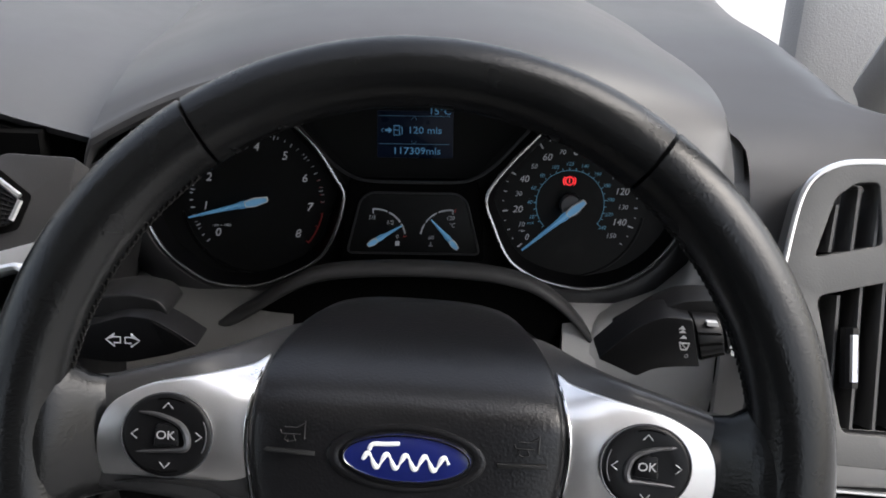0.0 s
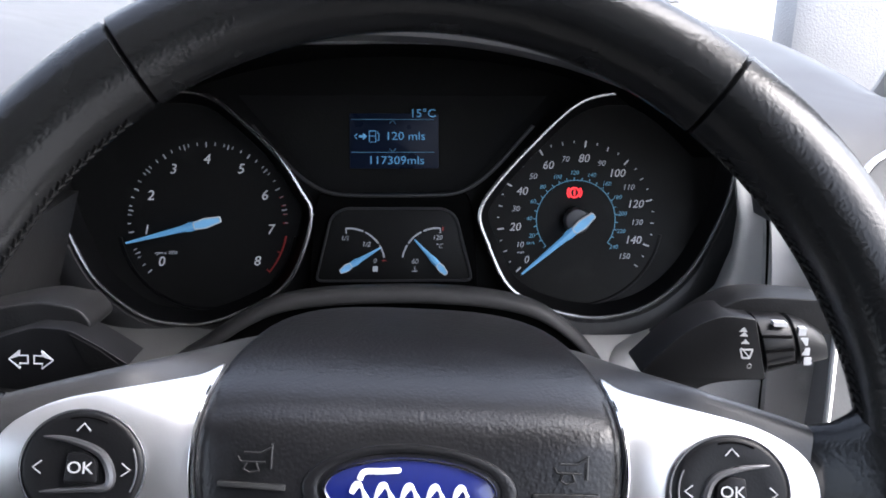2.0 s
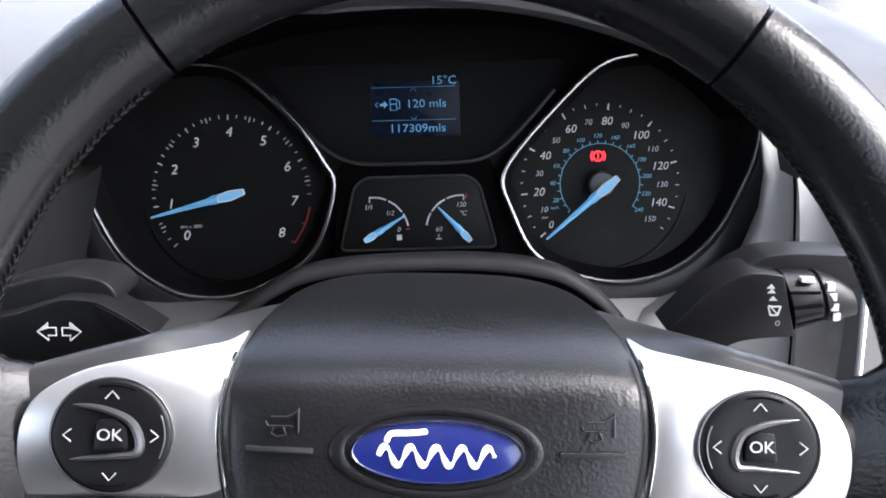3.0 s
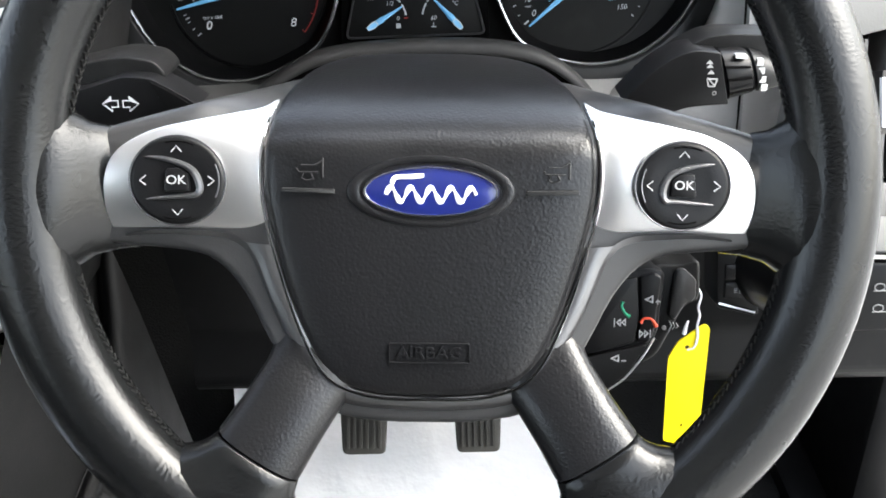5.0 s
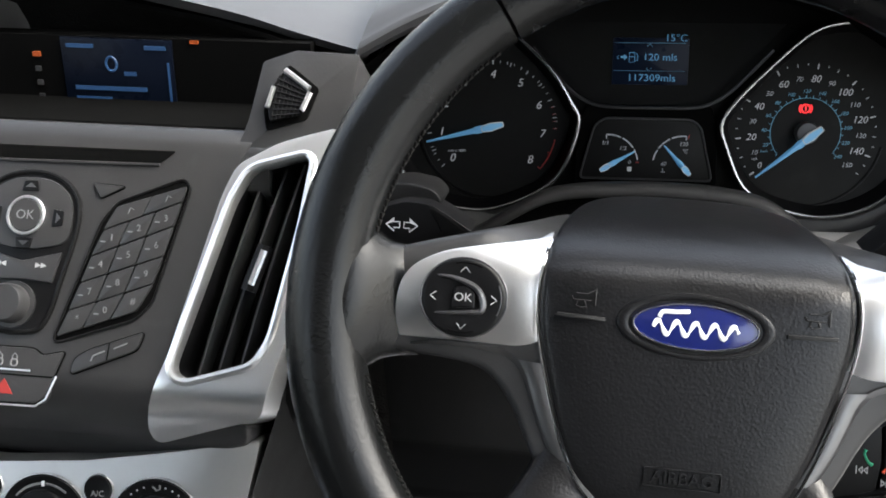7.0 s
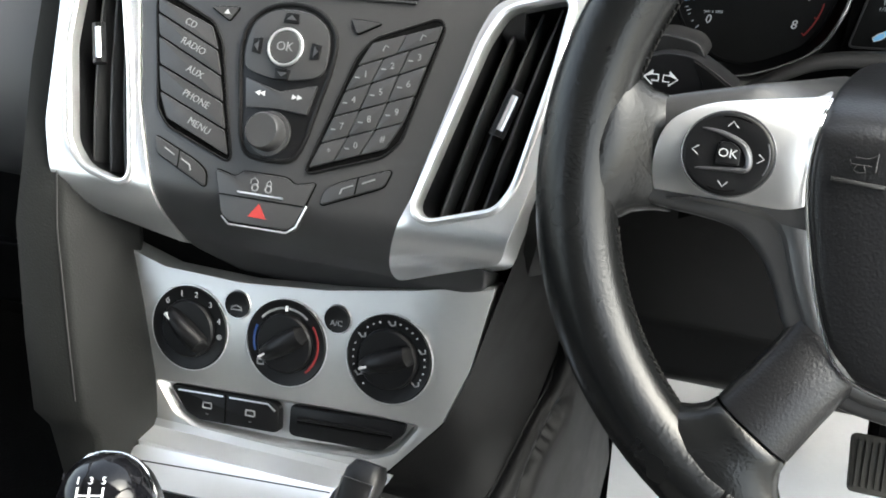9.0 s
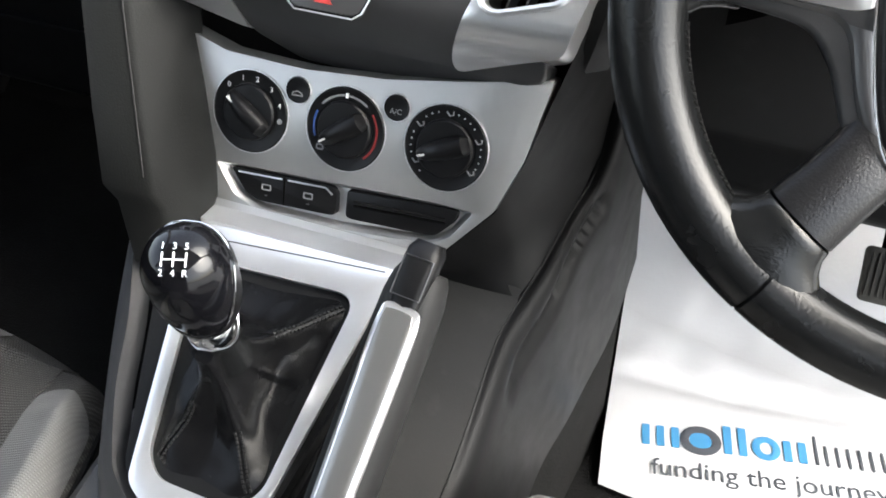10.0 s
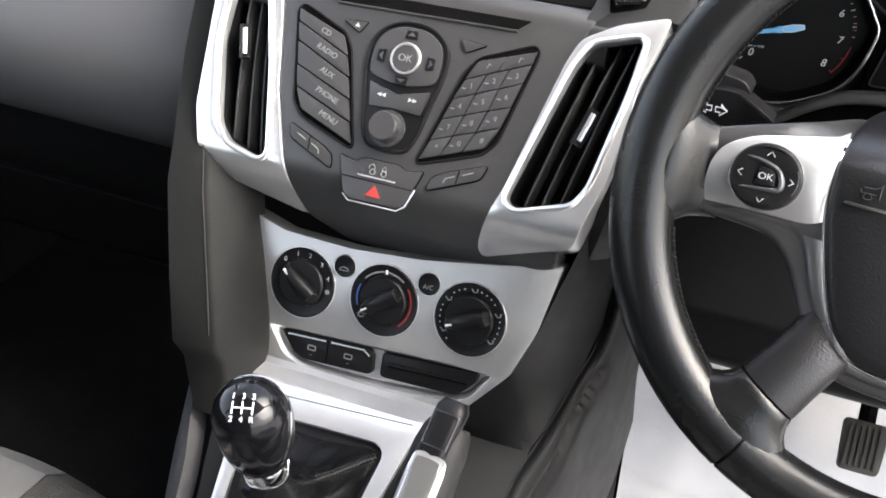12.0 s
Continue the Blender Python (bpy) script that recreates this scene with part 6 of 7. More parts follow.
for c, t1, n in zip(GCORNER, (0.45, 0.62, 0.5, 0.6), (12, 18, 14, 16)):
    part("stitching", seam_stitch(c, 0.06, t1, n), SEAM, boot, "black double stitching", kind="stuff")
# knob: an egg on a collar, its gloss face turned to the driver
KNOB = pose(-0.3641, -0.1213, 0.4066, 9.2, -6.3, 15)
knob_m = CONS.inverted() @ KNOB
EGG = ((0.010, 0.0146), (0.018, 0.0184), (0.028, 0.0220), (0.040, 0.0240), (0.050, 0.0246), (0.058, 0.0241), (0.066, 0.0213), (0.072, 0.0166), (0.0755, 0.0113), (0.0778, 0.0048), (0.0781, 0.0006))
FRONT = ((0.0150, -90), (0.0158, -72), (0.019, -52), (0.026, -34), (0.036, -21), (0.048, -9), (0.058, 6), (0.066, 30), (0.0715, 62), (0.0732, 90))


def egg(z):
    return at_y(EGG, z)[0]


part("neck", turned([(0.0160, -0.026), (0.0130, -0.012), (0.0128, -0.002)], 24), LEATHER, lever, m=knob_m)
part("collar", turned([(0.0135, -0.005), (0.0150, -0.003), (0.0156, 0.0), (0.0156, 0.009), (0.0146, 0.011)], 40), CHROME, lever, "chrome collar", m=knob_m)
knob = part("knob", turned([(egg(0.010 + 0.0681 * k / 44), 0.010 + 0.0681 * k / 44) for k in range(45)], 48), GLOSS, lever, "gloss black knob", m=knob_m)
line = []
for k in range(37):
    z = 0.0150 + 0.0582 * k / 36
    line.append((z, at_y(FRONT, z)[0]))
loop = [((egg(z) + 0.0005) * math.cos(radians(a)), (egg(z) + 0.0005) * math.sin(radians(a)), z) for z, a in line]
part("knob_line", tube(loop + [(-x, y, z) for x, y, z in reversed(loop[1:-1])], 0.0007, 6, closed=True), CHROME, knob, "thin chrome line")
part("knob_back", loft([[((egg(z) + 0.0004) * math.cos(radians(a + (180 - 2 * a) * j / 24)), (egg(z) + 0.0004) * math.sin(radians(a + (180 - 2 * a) * j / 24)), z) for j in range(25)] for z, a in line], closed=False), BLACK, knob, "dull black back of the knob")
GATE = pose(0.0018, -0.0124, 0.0751, 30, 3, 0) @ Matrix.Diagonal((0.84, 0.84, 1, 1))
for path in ([(-0.0075, 0.0045), (-0.0075, -0.0045)], [(0, 0.0045), (0, -0.0045)], [(0.0075, 0.0045), (0.0075, -0.0045)], [(-0.0075, 0), (0.0075, 0)]):
    part("gate_line", tube([(x, y, 0.0003 - 14 * (x * x + y * y)) for x, y in path], 0.0006, 5), WHITE, knob, m=GATE)
for w, x, y in (("1", -0.0075, 0.0082), ("3", 0, 0.0082), ("5", 0.0075, 0.0082), ("2", -0.0075, -0.0084), ("4", 0, -0.0084), ("R", 0.0075, -0.0084)):
    lettering(w, 0.0060, WHITE, knob, x, y, 0.0004, m=GATE @ pose(0, 0, 0, -8 if y > 0 else 8, 0, 0))

# ---- handbrake ----
brake = thing("handbrake", "charcoal handbrake lever with a silver inlay, pulled up", "handbrake")


def lever_frame():
    a, b = Vector((-0.276, -0.1800, 0.3175)), Vector((-0.2620, -0.0790, 0.4265))
    y = (b - a).normalized()
    x = Vector((1, 0, 0))
    x = (x - y * x.dot(y)).normalized()
    z = x.cross(y)
    return Matrix((( x.x, y.x, z.x, a.x), (x.y, y.y, z.y, a.y), (x.z, y.z, z.z, a.z), (0, 0, 0, 1))), (b - a).length


LEV, LONG = lever_frame()
brake.matrix_basis = LEV
rings = []
for t, w, h in ((-0.30, 0.0188, 0.0170), (-0.12, 0.0188, 0.0170), (0.0, 0.0186, 0.0165), (0.15, 0.0186, 0.0168), (0.5, 0.0188, 0.0170), (0.85, 0.0186, 0.0165), (1.02, 0.0178, 0.0160), (1.10, 0.0158, 0.0140), (1.13, 0.0136, 0.0120)):
    rings.append([(w * math.copysign(abs(math.cos(a)) ** 0.8, math.cos(a)), t * LONG, h * math.copysign(abs(math.sin(a)) ** 0.8, math.sin(a))) for a in [2 * math.pi * k / 28 for k in range(28)]])
part("grip", loft(rings), GRIP, brake, "charcoal grip")
inlay = spline([(-0.0060, -0.0125), (0.0015, -0.0095), (0.0075, 0.001), (0.0105, 0.016), (0.0118, LONG * 0.4), (0.0125, LONG * 0.8), (0.0118, LONG * 0.94), (0.0080, LONG * 0.985), (-0.0080, LONG * 0.985), (-0.0118, LONG * 0.94), (-0.0125, LONG * 0.8), (-0.0118, LONG * 0.4), (-0.0112, 0.008), (-0.0100, -0.008)], 5)
il = part("inlay", dome(inlay, 0.008, 0.0158, 0.0192, p=6, rings=8), SILVER, brake, "satin silver inlay")
part("inlay_face", dome(inset(inlay, 0.0034), 0.0150, 0.0188, 0.0198, p=4), INLAY, il, "grey satin face")
btn = part("button", loft([[(x * w, y, z0 + z * h) for x, z in ellipse(1, 1, 20, p=3)] for y, w, h, z0 in ((LONG * 0.99, 0.009, 0.006, 0.012), (LONG * 1.12, 0.0105, 0.0085, 0.010), (LONG * 1.20, 0.0105, 0.0085, 0.007), (LONG * 1.235, 0.008, 0.006, 0.005))]), BLACK, brake, "black release button")
part("button_edge", tube([(x, y, z) for x, y, z in ((-0.0085, LONG * 1.02, 0.0190), (0.0085, LONG * 1.02, 0.0190), (0.0085, LONG * 1.17, 0.0170), (-0.0085, LONG * 1.17, 0.0170))], 0.0005, 5, closed=True), GUNMETAL, btn)
part("boot", loft([[(x * w, y, z * h) for x, z in ellipse(1, 1, 20, p=3)] for y, w, h in ((-0.085, 0.024, 0.028), (-0.055, 0.0225, 0.024), (-0.034, 0.0190, 0.0185))]), BLACK, brake)

# ---- tunnel ----
tunnel = thing("tunnel", "grey plastic tunnel cover under the handbrake", "tunnel cover")
part("tunnel_top", loft([[(-0.470, y, z), (-0.462, y, z + 0.008), (-0.255, y, z2 + 0.008), (-0.243, y, z2), (-0.238, y, 0.05), (-0.475, y, 0.05)] for y, z, z2 in ((-0.75, 0.225, 0.232), (-0.32, 0.238, 0.248), (-0.20, 0.245, 0.258), (-0.135, 0.255, 0.262), (-0.05, 0.26, 0.285), (0.06, 0.27, 0.30))]), DARKGREY, tunnel, "dark grey tunnel top", smooth=30)
tray = spline([(-0.436, -0.42), (-0.434, -0.300), (-0.431, -0.268), (-0.424, -0.246), (-0.411, -0.229), (-0.387, -0.2150), (-0.355, -0.2070), (-0.318, -0.198), (-0.302, -0.205), (-0.295, -0.235), (-0.292, -0.42), (-0.36, -0.425)], 4)
part("cup_tray", plate(tray, 0.236, 0.2685, 0.0025, holes=[inset(tray, 0.007)]), SATIN, tunnel, "black rim of the cup tray")
part("tray_floor", plate(inset(tray, 0.006), 0.244, 0.2600, 0.001), DARKGREY, tunnel, "dark grey tray floor")
sock = part("power_socket", turned([(0.024, 0.250), (0.024, 0.262), (0.0225, 0.264), (0.018, 0.262), (0.002, 0.2625)], 36, -0.398, -0.268), CHAR, tunnel, "round power socket cap")
part("cap_ring", tube([(-0.398 + x, -0.268 + y, 0.2635) for x, y in ellipse(0.0205, 0.0205, 40)], 0.0006, 5, closed=True), DIMWHITE, sock)
lettering("12V", 0.010, WHITE, sock, -0.398, -0.268, 0.2632, turn=8)
part("slot_floor", plate(fillet([(-0.305, -0.215), (-0.2470, -0.215), (-0.2465, -0.1415), (-0.305, -0.1415)], 0.003), 0.22, 0.2795), MATT, tunnel, "black slot at the lever's foot")
# ridge between the ramp and the footwell side, from the dashboard down to the seat
RIDGE = [Vector(p) for p in ((-0.198, 0.140, 0.520), (-0.203, 0.115, 0.410), (-0.210, 0.0886, 0.3954), (-0.2135, 0.063, 0.387), (-0.2185, 0.030, 0.376), (-0.227, 0.0, 0.360),
                             (-0.230, -0.021, 0.3504), (-0.230, -0.059, 0.3263), (-0.232, -0.109, 0.296), (-0.238, -0.150, 0.2885), (-0.241, -0.200, 0.284), (-0.243, -0.280, 0.280))]
FOOT = [Vector(p) for p in ((-0.178, 0.220, 0.25), (-0.180, 0.170, 0.21), (-0.184, 0.130, 0.205), (-0.187, 0.100, 0.205), (-0.190, 0.060, 0.205), (-0.196, 0.020, 0.205),
                            (-0.197, -0.010, 0.200), (-0.198, -0.045, 0.195), (-0.200, -0.100, 0.180), (-0.201, -0.150, 0.170), (-0.202, -0.200, 0.165), (-0.202, -0.280, 0.160))]
GROOVE = spline([(-0.1955, 0.104, 0.387), (-0.2020, 0.061, 0.371), (-0.2055, 0.027, 0.351), (-0.2095, -0.008, 0.3365), (-0.2125, -0.027, 0.320)], 6, closed=False)


def eased(line, times=20):
    """The line with its small wobbles evened out."""
    P = [Vector(p) for p in line]
    for _ in range(times):
        P = [P[0]] + [(P[i - 1] + P[i] * 2 + P[i + 1]) / 4 for i in range(1, len(P) - 1)] + [P[-1]]
    return P


SIDE_TOP = eased(spline(RIDGE, 9, closed=False))


def side_face():
    """The footwell side: it rolls off the ridge, with a slanting groove pressed into it."""
    rows = []
    for k, f in zip(SIDE_TOP, eased(spline(FOOT, 9, closed=False))):
        k, f = Vector(k), Vector(f)
        row = spline([k, k + Vector((0.013, -0.002, -0.022)), f], 16, closed=False)
        line = [k + Vector((-0.0030, 0.0, -0.0050))]
        for p in row:
            p = Vector(p)
            j = min(range(len(GROOVE)), key=lambda i: (Vector(GROOVE[i]) - p).length)
            off, out = Vector(GROOVE[j]) - p, Vector((0.82, -0.28, 0.50))
            d = (off - out * off.dot(out)).length
            along = j / (len(GROOVE) - 1)
            depth = 0.011 * (1 - 0.75 * along) * math.exp(-(d / 0.0055) ** 2)
            line.append(p - out * depth)
        rows.append(line)
    return loft(rows, closed=False)


part("side_wall", side_face(), CHAR, tunnel, "charcoal side wall of the footwell with a slanting groove", smooth=60)
part("carpet_edge", loft([(f + Vector((-0.006, 0.0, 0.004)), Vector((f.x - 0.004, f.y, 0.03))) for f in FOOT], closed=False), CARPET, tunnel, "black carpet below the side wall")
part("back_wall", loft([spline([Vector(a), (Vector(a) + Vector(b)) / 2 + Vector((0.0, 0.006, -0.004)), Vector(b)], 5, closed=False) for a, b in (
    ((-0.205, 0.060, 0.560), SIDE_TOP[0]), ((-0.2215, 0.032, 0.500), SIDE_TOP[9]), ((-0.2297, 0.018, 0.468), SIDE_TOP[18]), ((-0.237, 0.011, 0.450), SIDE_TOP[27]), ((-0.243, 0.0052, 0.4346), SIDE_TOP[36]),
    ((-0.258, -0.001, 0.418), (-0.2262, 0.008, 0.366)), ((-0.2724, -0.0075, 0.4015), (-0.250, 0.008, 0.367)), ((-0.300, -0.008, 0.385), (-0.300, 0.008, 0.367)))], closed=False), CHAR, tunnel, "charcoal wall under the heater panel", smooth=60)
part("ramp", loft([[(-0.31, y, z), (x - 0.030, y, z), (x - 0.0035, y, z), (x + 0.0010, y, z - 0.0012)] for x, y, z in [(-0.2245, 0.0105, 0.3760), (-0.2252, 0.0085, 0.3690)] + [tuple(p) for p in SIDE_TOP[40::2] if 0.006 > p.y > -0.1400] + [(-0.237, -0.1415, 0.2890), (-0.237, -0.1420, 0.2600)]], closed=False), MIDGREY, tunnel, "charcoal panel beside the handbrake", smooth=50)
part("ramp_foot", loft([[(-0.248, y, z - 0.03), (-0.248, y, z - 0.001), (-0.2472, y, z), (x - 0.0015, y, z), (x + 0.0010, y, z - 0.0012)] for x, y, z in [tuple(p) for p in SIDE_TOP[60::3] if p.y < -0.1400]], closed=False), MIDGREY, tunnel, "narrow rail beside the slot", smooth=40)
part("seam_line", tube([(-0.276, -0.1085, 0.2968), (-0.262, -0.1088, 0.2968), (-0.2355, -0.1060, 0.2982)], 0.00035, 5), MATT, tunnel)
part("seam_line", tube(spline([(-0.275, -0.1250, 0.2925), (-0.255, -0.1265, 0.2921), (-0.2465, -0.1290, 0.2914), (-0.2445, -0.1320, 0.2908)], 4, closed=False), 0.00035, 5), MATT, tunnel)

# ---- stalks ----
lstalk = thing("indicator_stalk", "black indicator stalk with a double arrow", "stalk")
LS = pose(0, 0.080, 0.630, 82)
paddle = fillet([(-0.200, -0.004), (-0.196, 0.003), (-0.1705, 0.0045), (-0.1480, 0.0118), (-0.1345, 0.0110), (-0.1224, 0.0042), (-0.1115, -0.0030), (-0.1240, -0.0078), (-0.1507, -0.0142), (-0.1676, -0.0126), (-0.1870, -0.0105)], [0.003, 0.003, 0.01, 0.004, 0.004, 0.004, 0.001, 0.006, 0.008, 0.008, 0.006])
part("stalk_body", plate(paddle, -0.024, 0.0, 0.005, seg=4), BLACK, lstalk, "black paddle", m=LS)
part("facet", plate(fillet([(-0.1345, 0.0095), (-0.1232, 0.0035), (-0.1150, -0.0028), (-0.1270, -0.0050)], 0.001), -0.004, 0.0004, 0.0006), CHAR, lstalk, m=LS)
part("top_face", plate(fillet([(-0.192, -0.002), (-0.180, 0.0130), (-0.1595, 0.0178), (-0.1493, 0.0190), (-0.1342, 0.0162), (-0.1285, 0.0085), (-0.14, 0.0)], 0.004), -0.045, -0.013, 0.003, seg=3), CHAR, lstalk, m=LS)
ARR = LS @ pose(-0.1494, -0.0012, 0.0, 0, 0, -1) @ Matrix.Diagonal((0.82, 0.82, 1, 1))
for s in (-1, 1):
    out = [(s * 0.0012, 0.0022), (s * 0.0052, 0.0022), (s * 0.0052, 0.0048), (s * 0.0108, 0), (s * 0.0052, -0.0048), (s * 0.0052, -0.0022), (s * 0.0012, -0.0022)]
    part("arrow", plate(out, 0.0, 0.0004, holes=[inset(out, 0.0007)]), WHITE, lstalk, m=ARR)

rstalk = thing("wiper_stalk", "black wiper stalk with a ribbed turning ring", "stalk")
RS = pose(0, 0.097, 0.630, 84)


def stalk_ring(x, y, h, d, n=28):
    """An oval across the stalk, leaning with it: x along, y the height of its middle, h and d half its height and depth."""
    return [(x - 0.26 * h * math.sin(a), y + h * math.sin(a), -0.012 + d * math.copysign(abs(math.cos(a)) ** 0.7, math.cos(a))) for a in [2 * math.pi * k / n for k in range(n)]]


collar = fillet([(0.0955, -0.0110), (0.0995, -0.0124), (0.1166, -0.0202), (0.1252, -0.0152), (0.1370, -0.0137), (0.1495, -0.0132), (0.1431, 0.0131), (0.1305, 0.0148), (0.1226, 0.0123), (0.1125, 0.0068)], [0.002, 0.002, 0.002, 0.006, 0.006, 0.001, 0.001, 0.006, 0.006, 0.006])
part("stalk_body", plate(collar, -0.026, 0.0, 0.005, seg=4), BLACK, rstalk, "black stalk body", m=RS)
part("back_plate", plate(fillet([(0.1060, -0.004), (0.1178, 0.0040), (0.1290, 0.0125), (0.1400, 0.0180), (0.1515, 0.0192), (0.1800, 0.0180), (0.1850, 0.004), (0.14, -0.004)], 0.004), -0.038, -0.014, 0.004, seg=3), CHAR, rstalk, "charcoal upper shell", m=RS)
part("turning_ring", loft([stalk_ring(*r) for r in ((0.1472, -0.0003, 0.0118, 0.0115), (0.1480, -0.0002, 0.0128, 0.0126), (0.1600, 0.0016, 0.0110, 0.0118), (0.1612, 0.0018, 0.0100, 0.0108))]), BLACK, rstalk, "ribbed ring", m=RS)
for y in (0.0062, -0.0006, -0.0074):
    part("rib", tube([(0.1476 - 0.26 * y, y, 0.0012), (0.1598 - 0.22 * y, y * 0.8 + 0.001, 0.0006)], 0.0007, 5), MATT, rstalk, m=RS)
part("end_cap", loft([stalk_ring(*r) for r in ((0.1616, 0.0018, 0.0098, 0.0106), (0.1626, 0.0018, 0.0108, 0.0116), (0.1700, 0.0010, 0.0090, 0.0100), (0.1765, -0.0006, 0.0062, 0.0070), (0.1785, -0.0010, 0.002, 0.002))]), BLACK, rstalk, "black end cap", m=RS)
part("mark", plate(fillet([(0.1505, 0.0122), (0.1565, 0.0118), (0.1568, 0.0098), (0.1508, 0.0102)], 0.0004), -0.0040, -0.0002), SIGN, rstalk, m=RS)
for k in range(4):
    y = 0.0078 - 0.0043 * k
    part("mark", plate([(0.1640 - 0.26 * y, y + 0.0017), (0.1672 - 0.26 * y, y + 0.0015), (0.1672 - 0.26 * y, y - 0.0017), (0.1640 - 0.26 * y, y - 0.0017)], -0.0060, -0.0010), SIGN, rstalk, m=RS)
for x, y in ((0.1380, 0.0086), (0.1384, 0.0066), (0.1392, 0.0034)):
    part("mark", plate([(x - 0.0018, y - 0.0008), (x + 0.0018, y - 0.0008), (x, y + 0.0012)], -0.001, 0.0003), SIGN, rstalk, m=RS)
part("wiper_mark", plate(fillet([(-0.0030, 0.0020), (0.0030, 0.0020), (0.0018, -0.0024), (-0.0018, -0.0024)], 0.0006), -0.001, 0.0003, holes=[fillet([(-0.0022, 0.0013), (0.0022, 0.0013), (0.0012, -0.0017), (-0.0012, -0.0017)], 0.0004)]), SIGN, rstalk, m=RS @ pose(0.1400, -0.0016, 0))
part("wiper_mark", tube([(0.1376, 0.0008, 0.0003), (0.1412, -0.0030, 0.0003)], 0.0003, 5), SIGN, rstalk, m=RS)
part("mark", tube([(0.1417 + 0.0009 * math.cos(radians(a)), -0.0072 + 0.0009 * math.sin(radians(a)), 0.0002) for a in range(0, 360, 30)], 0.00025, 5, closed=True), DIMWHITE, rstalk, m=RS)

# ---- audio switch pod behind the wheel ----
POD = pose(0.092, 0.018, 0.535, 72, 0, 0)
apod = thing("audio_switch_pod", "black audio switch pod behind the steering wheel", "switch pod", POD)
part("pod_body", plate(fillet([(-0.0300, -0.0110), (-0.0150, 0.0200), (-0.0060, 0.0290), (0.0105, 0.0312), (0.0170, 0.0285), (0.0140, -0.0025), (0.0010, -0.0200), (-0.0114, -0.0335)], 0.004), -0.03, 0.0030, 0.003), BLACK, apod)
part("pod_arm", plate(fillet([(0.0120, 0.0310), (0.0250, 0.0300), (0.0345, 0.0330), (0.0350, 0.0125), (0.0280, 0.0105), (0.0150, -0.0150), (0.0030, -0.0210), (0.0, -0.0150)], 0.004), -0.04, -0.0030, 0.004, seg=3), CHAR, apod, "charcoal arm of the pod")
part("pod_ridge", plate(fillet([(0.0225, 0.0285), (0.0260, 0.0292), (0.0320, 0.0240), (0.0322, 0.0140), (0.0275, 0.0125), (0.0225, 0.0040), (0.0195, 0.0060)], 0.002), -0.006, 0.0005, 0.002), FASCIA, apod)
for name, line in (("upper_key", [(-0.0245, -0.0114), (-0.0128, 0.0178), (-0.0052, 0.0262), (0.0028, 0.0268), (0.0040, 0.0080), (0.0022, -0.0048), (-0.0070, -0.0078)]),
                   ("upper_key", [(0.0038, 0.0268), (0.0108, 0.0288), (0.0145, 0.0266), (0.0114, -0.0012), (0.0088, -0.0056), (0.0032, -0.0050), (0.0050, 0.0080)]),
                   ("lower_key", [(-0.0250, -0.0130), (-0.0072, -0.0092), (0.0065, -0.0066), (0.0086, -0.0070), (0.0000, -0.0192), (-0.0112, -0.0300)])):
    part(name, plate(fillet(line, 0.0015), 0.001, 0.0055, 0.0014, seg=3), BLACK if name == "upper_key" else CHAR, apod, "black thumb key")
part("bright_edge", tube(spline([(-0.0104, -0.0292, 0.0050), (-0.0018, -0.0230, 0.0050), (0.0066, -0.0122, 0.0050), (0.0118, -0.0034, 0.0046)], 4, closed=False), 0.0005, 5), SILVER, apod)
part("phone_mark", tube(spline([(x, y, 0.0055) for x, y in ((-0.0038, 0.0152), (-0.0042, 0.0128), (-0.0024, 0.0094), (-0.0004, 0.0078))], 4, closed=False), [0.0010, 0.0009, 0.0007, 0.0006, 0.0006, 0.0006, 0.0006, 0.0006, 0.0006, 0.0007, 0.0008, 0.0009, 0.0011], 6), GREEN, apod, "green phone mark")
part("phone_mark", tube(spline([(x, y, 0.0055) for x, y in ((0.0050, 0.0046), (0.0066, 0.0066), (0.0100, 0.0062), (0.0124, 0.0026))], 4, closed=False), [0.0010, 0.0009, 0.0007, 0.0006, 0.0006, 0.0006, 0.0006, 0.0006, 0.0006, 0.0007, 0.0008, 0.0009, 0.0012], 6), PHONERED, apod, "red phone mark")
for cx, cy, q in ((-0.0045, 0.0050, -1), (0.0066, -0.0008, 1)):
    for d in (-0.0011, 0.0013):
        tri = [(cx + d - q * 0.0011, cy - 0.0020), (cx + d - q * 0.0011, cy + 0.0020), (cx + d + q * 0.0011, cy)]
        part("mark", plate(tri, 0.0052, 0.0057, holes=[grown(tri, 0.5)]), SIGN, apod)
    part("mark", box(cx + q * 0.0030 - 0.0002, cx + q * 0.0030 + 0.0002, cy - 0.0020, cy + 0.0020, 0.0052, 0.0057), SIGN, apod)
for cx, cy, q in ((0.0090, 0.0160, 1), (-0.0065, -0.0128, 0)):
    tri = [(cx - 0.0026, cy), (cx + 0.0016, cy + 0.0020), (cx + 0.0016, cy - 0.0020)]
    part("mark", plate(tri, 0.0052, 0.0057, holes=[grown(tri, 0.55)]), SIGN, apod)
    part("mark", box(cx + 0.0026, cx + 0.0050, cy - 0.0015, cy - 0.0011, 0.0052, 0.0057), SIGN, apod)
    if q:
        part("mark", box(cx + 0.0036, cx + 0.0040, cy - 0.0025, cy - 0.0001, 0.0052, 0.0057), SIGN, apod)
part("mark", turned([(0.0011, -0.0031), (0.0011, -0.0022), (0.0004, -0.0022)], 12, 0.0180, -0.0005), DIMWHITE, apod)
